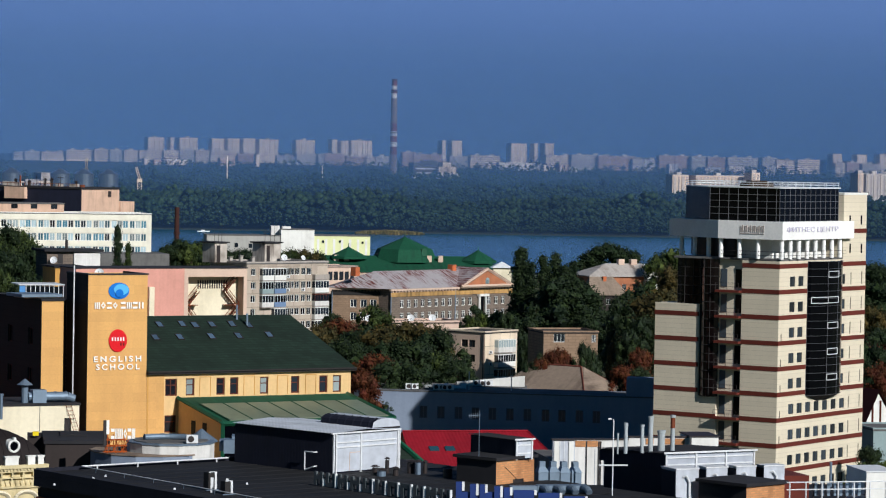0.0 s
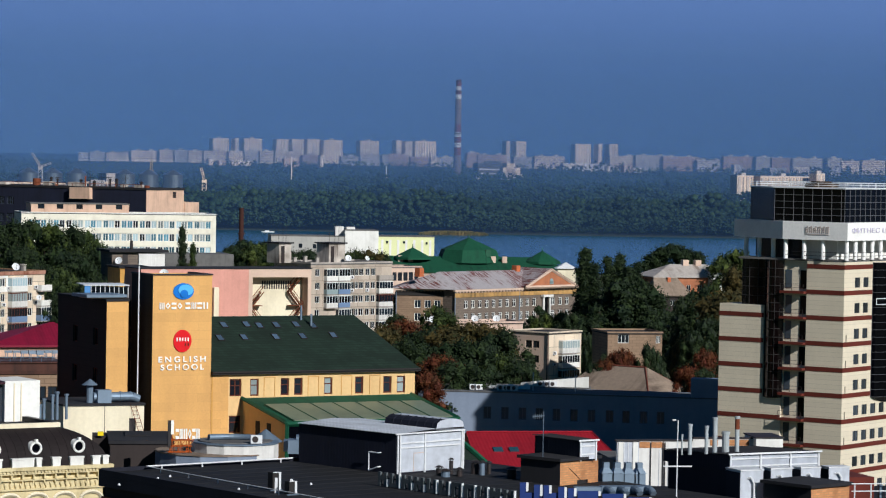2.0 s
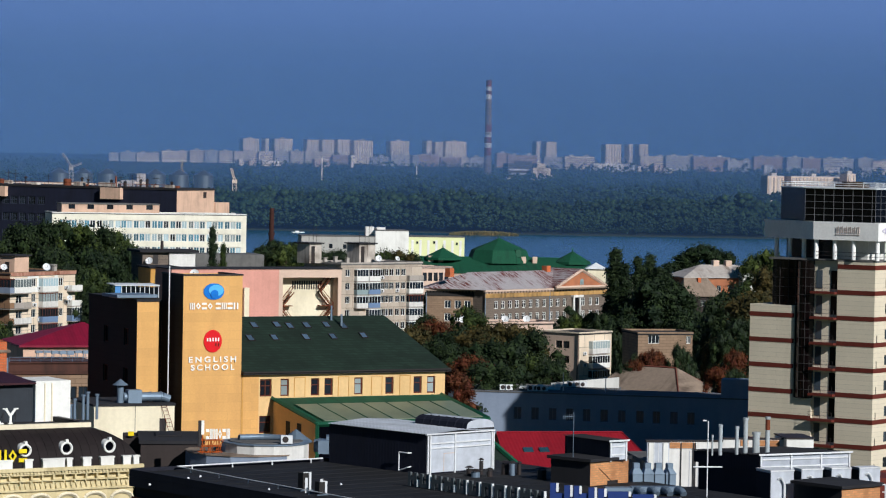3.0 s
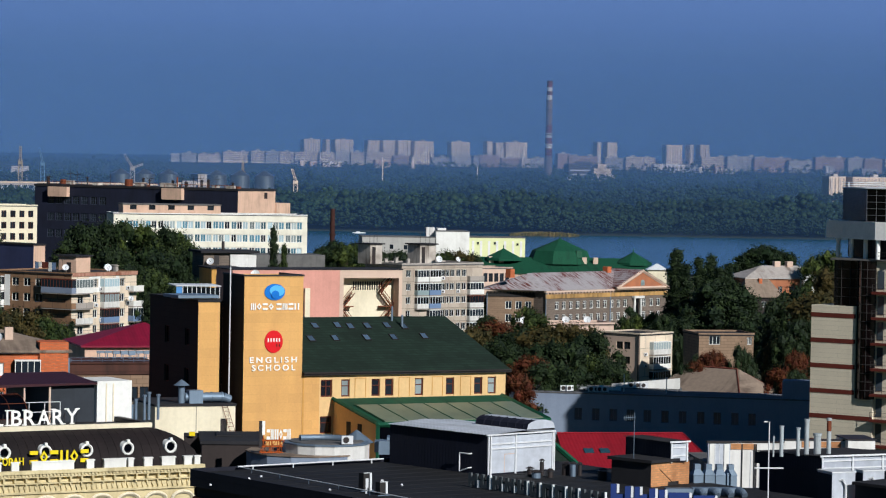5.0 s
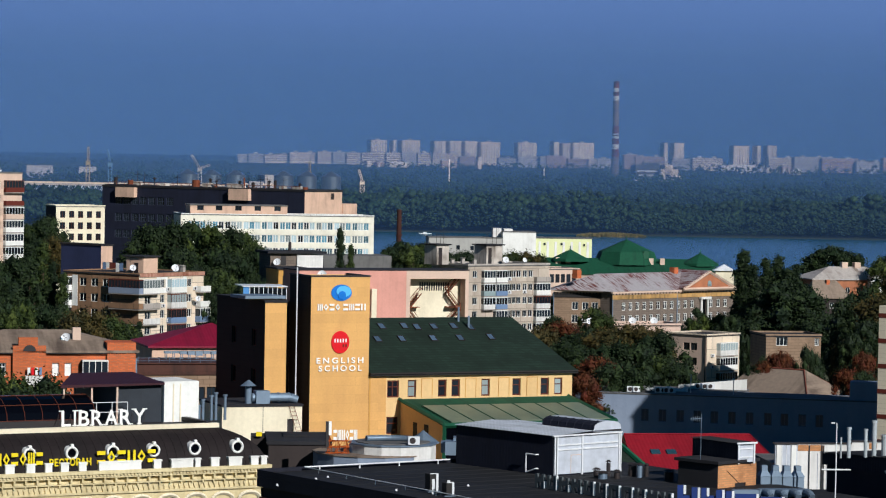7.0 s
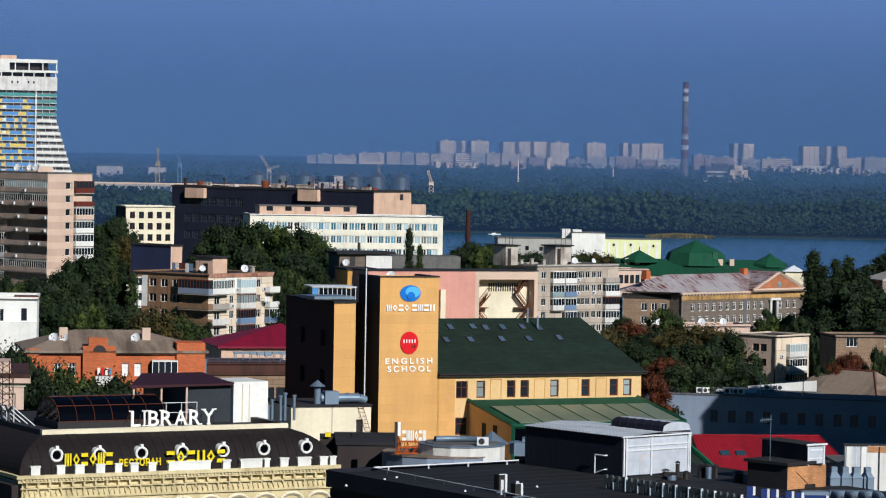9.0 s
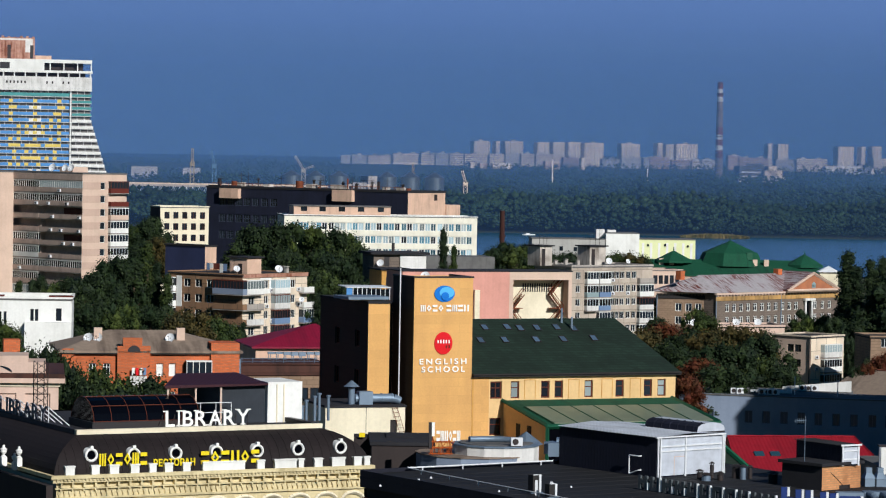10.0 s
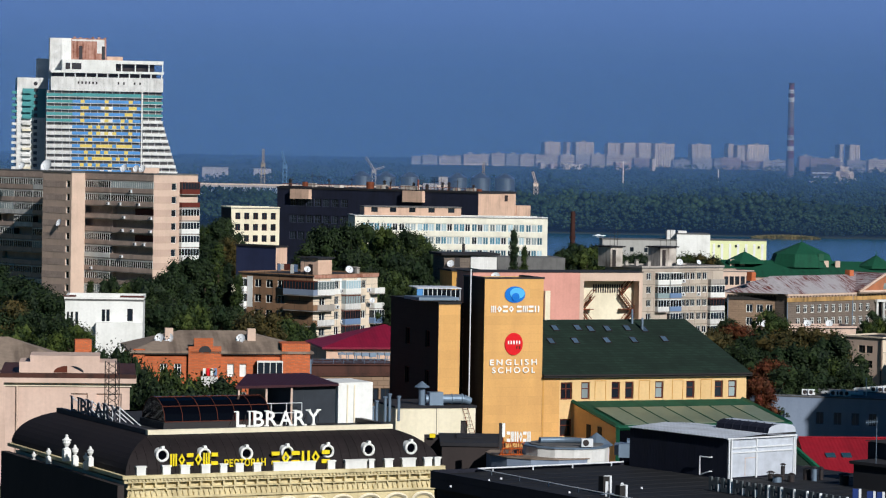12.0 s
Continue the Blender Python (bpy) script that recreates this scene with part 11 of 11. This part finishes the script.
# poplars and trees right of the classical building
for u, v, d, k, p, s in ((85.20, -30.51, 690, "poplar", 0, 1.3), (92.58, -32.95, 690, "poplar", 0, 1.1), (96.41, -32.16, 695, "poplar", 0, 1.15), (102.33, -34.62, 690, "poplar", 0, 1.2), (88.59, -35.20, 680, "poplar", 0, 1.3), (99.60, -35.94, 685, "poplar", 0, 1.3), (99.66, -38.69, 670, "round", 1, 1.0), (105.20, -40.43, 670, "round", 1, 1.0),
                         (114.13, -27.49, 980, "round", 1, 1.1), (118.76, -29.24, 980, "round", 1, 1.0), (108.67, -30.32, 980, "round", 4, 1.0), (123.59, -41.06, 640, "round", 1, 0.7), (119.05, -43.88, 640, "round", 1, 0.65), (117.87, -49.39, 665, "round", 4, 0.6), (127.25, -40.09, 660, "poplar", 1, 1.0), (131.34, -41.86, 620, "round", 2, 0.9),
                         (126.55, -51.10, 605, "round", 1, 0.6), (121.12, -55.76, 595, "round", 4, 0.6), (116.21, -58.95, 598, "round", 2, 0.4), (124.36, -61.21, 588, "round", 3, 0.6), (118.58, -66.80, 556, "bush", 1, 1.0), (124.12, -67.64, 556, "bush", 2, 1.0),
                         (97.88, -61.22, 562, "round", 3, 0.5), (93.18, -64.76, 562, "bush", 1, 0.9), (100.70, -64.66, 562, "bush", 1, 0.8), (89.17, -66.28, 562, "bush", 2, 0.9), (95.51, -62.17, 566, "round", 3, 0.45), (101.23, -63.55, 566, "round", 3, 0.4), (106.30, -59.82, 560, "round", 1, 0.42), (109.30, -62.71, 566, "round", 4, 0.4), (91.87, -63.50, 566, "round", 1, 0.4), (87.06, -51.68, 660, "round", 1, 0.9), (81.55, -50.84, 670, "round", 4, 0.9), (77.87, -49.98, 690, "round", 0, 0.8), (72.40, -50.98, 690, "round", 0, 0.8), (88.63, -57.14, 620, "round", 1, 0.5), (106.32, -51.39, 660, "round", 1, 0.9)):
    tree(u, v, d, k, p, s)
# the belt before the classical building and the flats
for u, v, d, k, p, s in ((26.82, -52.92, 560, "round", 3, 0.9), (22.30, -54.45, 560, "round", 2, 0.9), (32.35, -57.04, 540, "round", 1, 1.0), (37.79, -55.68, 540, "round", 1, 1.0), (43.24, -54.51, 530, "round", 2, 1.0), (48.70, -53.70, 530, "round", 2, 1.0), (54.18, -53.98, 530, "round", 2, 1.0), (58.78, -56.11, 520, "round", 1, 0.9), (34.25, -61.57, 510, "round", 1, 1.0),
                         (45.15, -59.59, 500, "round", 1, 1.0), (51.55, -60.41, 500, "round", 4, 1.0), (38.85, -64.24, 490, "round", 3, 0.9), (57.09, -63.99, 500, "round", 0, 0.9), (62.59, -64.82, 500, "round", 1, 0.8), (65.75, -67.52, 495, "round", 4, 0.8), (43.45, -66.91, 480, "round", 4, 1.0), (50.77, -67.73, 480, "round", 1, 1.0), (34.39, -69.78, 475, "round", 3, 0.8),
                         (28.75, -59.82, 500, "round", 1, 0.9), (37.67, -48.75, 640, "bush", 0, 1.2), (24.98, -51.67, 640, "round", 1, 0.8), (78.28, -72.29, 515, "bush", 0, 0.7), (70.95, -71.66, 515, "bush", 2, 0.7)):
    tree(u, v, d, k, p, s)
# around the riverside
for u, v, d, k, p, s in ((-20.71, -30.01, 960, "round", 1, 1.0), (-17.11, -29.23, 980, "round", 4, 1.0), (-24.67, -31.16, 950, "round", 0, 0.9), (-28.27, -32.49, 940, "round", 1, 0.8), (11.92, -31.31, 850, "round", 0, 0.9), (15.55, -30.89, 850, "round", 2, 0.9), (9.21, -32.08, 850, "round", 0, 0.8), (19.20, -31.92, 850, "round", 1, 0.8), (-9.84, -31.29, 880, "round", 1, 0.9), (-4.40, -31.57, 880, "round", 4, 0.9)):
    tree(u, v, d, k, p, s)
# the large group before the white offices
for u, v, d, k, p, s in ((-105.79, -24.46, 690, "round", 1, 0.8), (-99.38, -23.61, 690, "round", 1, 0.75), (-92.96, -23.85, 690, "round", 4, 0.75), (-86.53, -24.46, 680, "round", 0, 0.7), (-80.11, -25.07, 680, "round", 1, 0.7), (-74.60, -26.61, 680, "round", 0, 0.65), (-70.31, -31.09, 670, "round", 1, 0.6), (-67.12, -36.14, 650, "round", 0, 0.6), (-109.41, -28.18, 690, "round", 1, 0.7),
                         (-95.58, -31.58, 640, "round", 1, 0.8), (-84.57, -32.28, 630, "round", 4, 0.8), (-76.30, -33.94, 620, "round", 1, 0.7), (-82.63, -38.63, 600, "round", 0, 0.7), (-75.25, -42.14, 590, "round", 1, 0.7), (-89.99, -36.95, 620, "round", 1, 0.8), (-68.85, -42.01, 590, "round", 4, 0.7), (-84.34, -45.98, 560, "round", 1, 0.7),
                         (-44.50, -25.49, 720, "poplar", 0, 0.75), (-41.13, -30.53, 720, "poplar", 1, 0.6), (-38.00, -32.29, 900, "round", 1, 0.8), (-28.03, -30.27, 930, "round", 1, 0.8), (-24.06, -28.74, 940, "round", 4, 0.9), (-20.77, -29.77, 930, "round", 0, 0.9)):
    tree(u, v, d, k, p, s)
# between the nine storeys and the flats
for u, v, d, k, p, s in ((-150.76, -35.39, 560, "round", 1, 0.8), (-156.24, -40.09, 550, "round", 1, 0.8), (-161.74, -43.87, 540, "round", 4, 0.8), (-144.34, -32.51, 570, "poplar", 0, 1.2), (-140.66, -31.53, 575, "poplar", 1, 1.2), (-147.04, -37.15, 565, "poplar", 0, 1.1), (-136.88, -37.87, 560, "poplar", 0, 1.0), (-133.69, -41.47, 540, "poplar", 1, 0.9), (-142.62, -24.23, 850, "round", 1, 0.9), (-138.95, -22.88, 860, "round", 4, 0.9), (-145.36, -26.12, 850, "round", 0, 0.8), (-137.02, -28.71, 840, "round", 2, 0.7),
                         (-154.26, -49.23, 500, "round", 1, 0.8), (-147.76, -50.93, 490, "round", 0, 0.8), (-158.86, -51.16, 490, "round", 1, 0.8), (-139.45, -50.76, 500, "round", 1, 0.8), (-133.90, -51.57, 500, "round", 4, 0.7), (-127.44, -51.98, 480, "round", 2, 0.9), (-120.98, -52.58, 480, "round", 2, 0.9), (-116.34, -54.87, 470, "round", 0, 0.8), (-124.61, -55.96, 460, "round", 2, 0.9), (-112.62, -57.54, 470, "round", 1, 0.7), (-108.95, -56.55, 500, "poplar", 0, 1.0),
                         (-206.32, -42.92, 500, "round", 1, 1.0), (-211.02, -40.25, 510, "poplar", 0, 1.2), (-200.70, -45.57, 490, "round", 4, 1.0), (-196.03, -47.32, 480, "round", 1, 0.9), (-208.09, -50.32, 470, "round", 2, 0.9), (-200.59, -53.86, 460, "round", 1, 0.9), (-193.14, -54.63, 440, "round", 1, 0.8), (-187.51, -58.19, 430, "bush", 0, 1.2), (-204.26, -58.54, 440, "round", 0, 0.9), (-175.66, -42.31, 600, "round", 1, 0.7), (-182.13, -44.28, 600, "poplar", 1, 1.0), (-170.08, -44.04, 590, "round", 0, 0.8), (-165.46, -42.47, 590, "round", 1, 0.8), (-211.78, -53.17, 470, "round", 1, 1.0)):
    tree(u, v, d, k, p, s)
# yard before the brick house
for u, v, d, k, p, s in ((-155.79, -71.32, 312, "round", 0, 0.55), (-160.37, -74.73, 310, "round", 1, 0.55), (-150.18, -75.24, 310, "bush", 0, 1.0), (-140.02, -74.28, 312, "bush", 2, 1.0), (-173.49, -65.26, 330, "round", 1, 0.5), (-168.81, -67.92, 328, "round", 4, 0.5), (-178.11, -66.28, 332, "round", 1, 0.45), (-164.68, -71.15, 318, "round", 1, 0.45), (-146.44, -77.55, 305, "bush", 2, 1.0)):
    tree(u, v, d, k, p, s)
# town trees further off that close the gaps between the houses
rng = random.Random(77)
for i in range(150):
    d = rng.uniform(720, 1320)
    u = rng.uniform(-225, 225)
    x = d * u / 1000
    g = ground_z(x, d)
    h = rng.uniform(7, 13)
    v = 1000 * (g + h - EYE) / d
    if 17.33 < u < 83.88 and v > -38.5:
        continue
    if -33.36 < u < 132.52 and d > 900 and v > -34.5:
        continue
    tree(u, v, d, "far", rng.randrange(4), rng.uniform(0.8, 1.1))
for u, v, d, k, p, s in ((200.12, -32.54, 800, "round", 1, 1.0), (203.05, -38.93, 700, "round", 4, 1.0), (199.50, -46.35, 650, "round", 2, 0.8), (203.38, -53.66, 600, "round", 1, 0.9), (200.71, -59.22, 560, "round", 1, 0.8), (203.99, -64.70, 520, "round", 3, 0.8), (199.99, -68.44, 520, "round", 1, 0.8), (200.52, -92.41, 420, "round", 1, 0.7), (205.29, -97.89, 300, "bush", 0, 1.0), (133.48, -29.01, 900, "round", 0, 0.9), (134.51, -34.49, 850, "round", 2, 0.9)):
    tree(u, v, d, k, p, s)
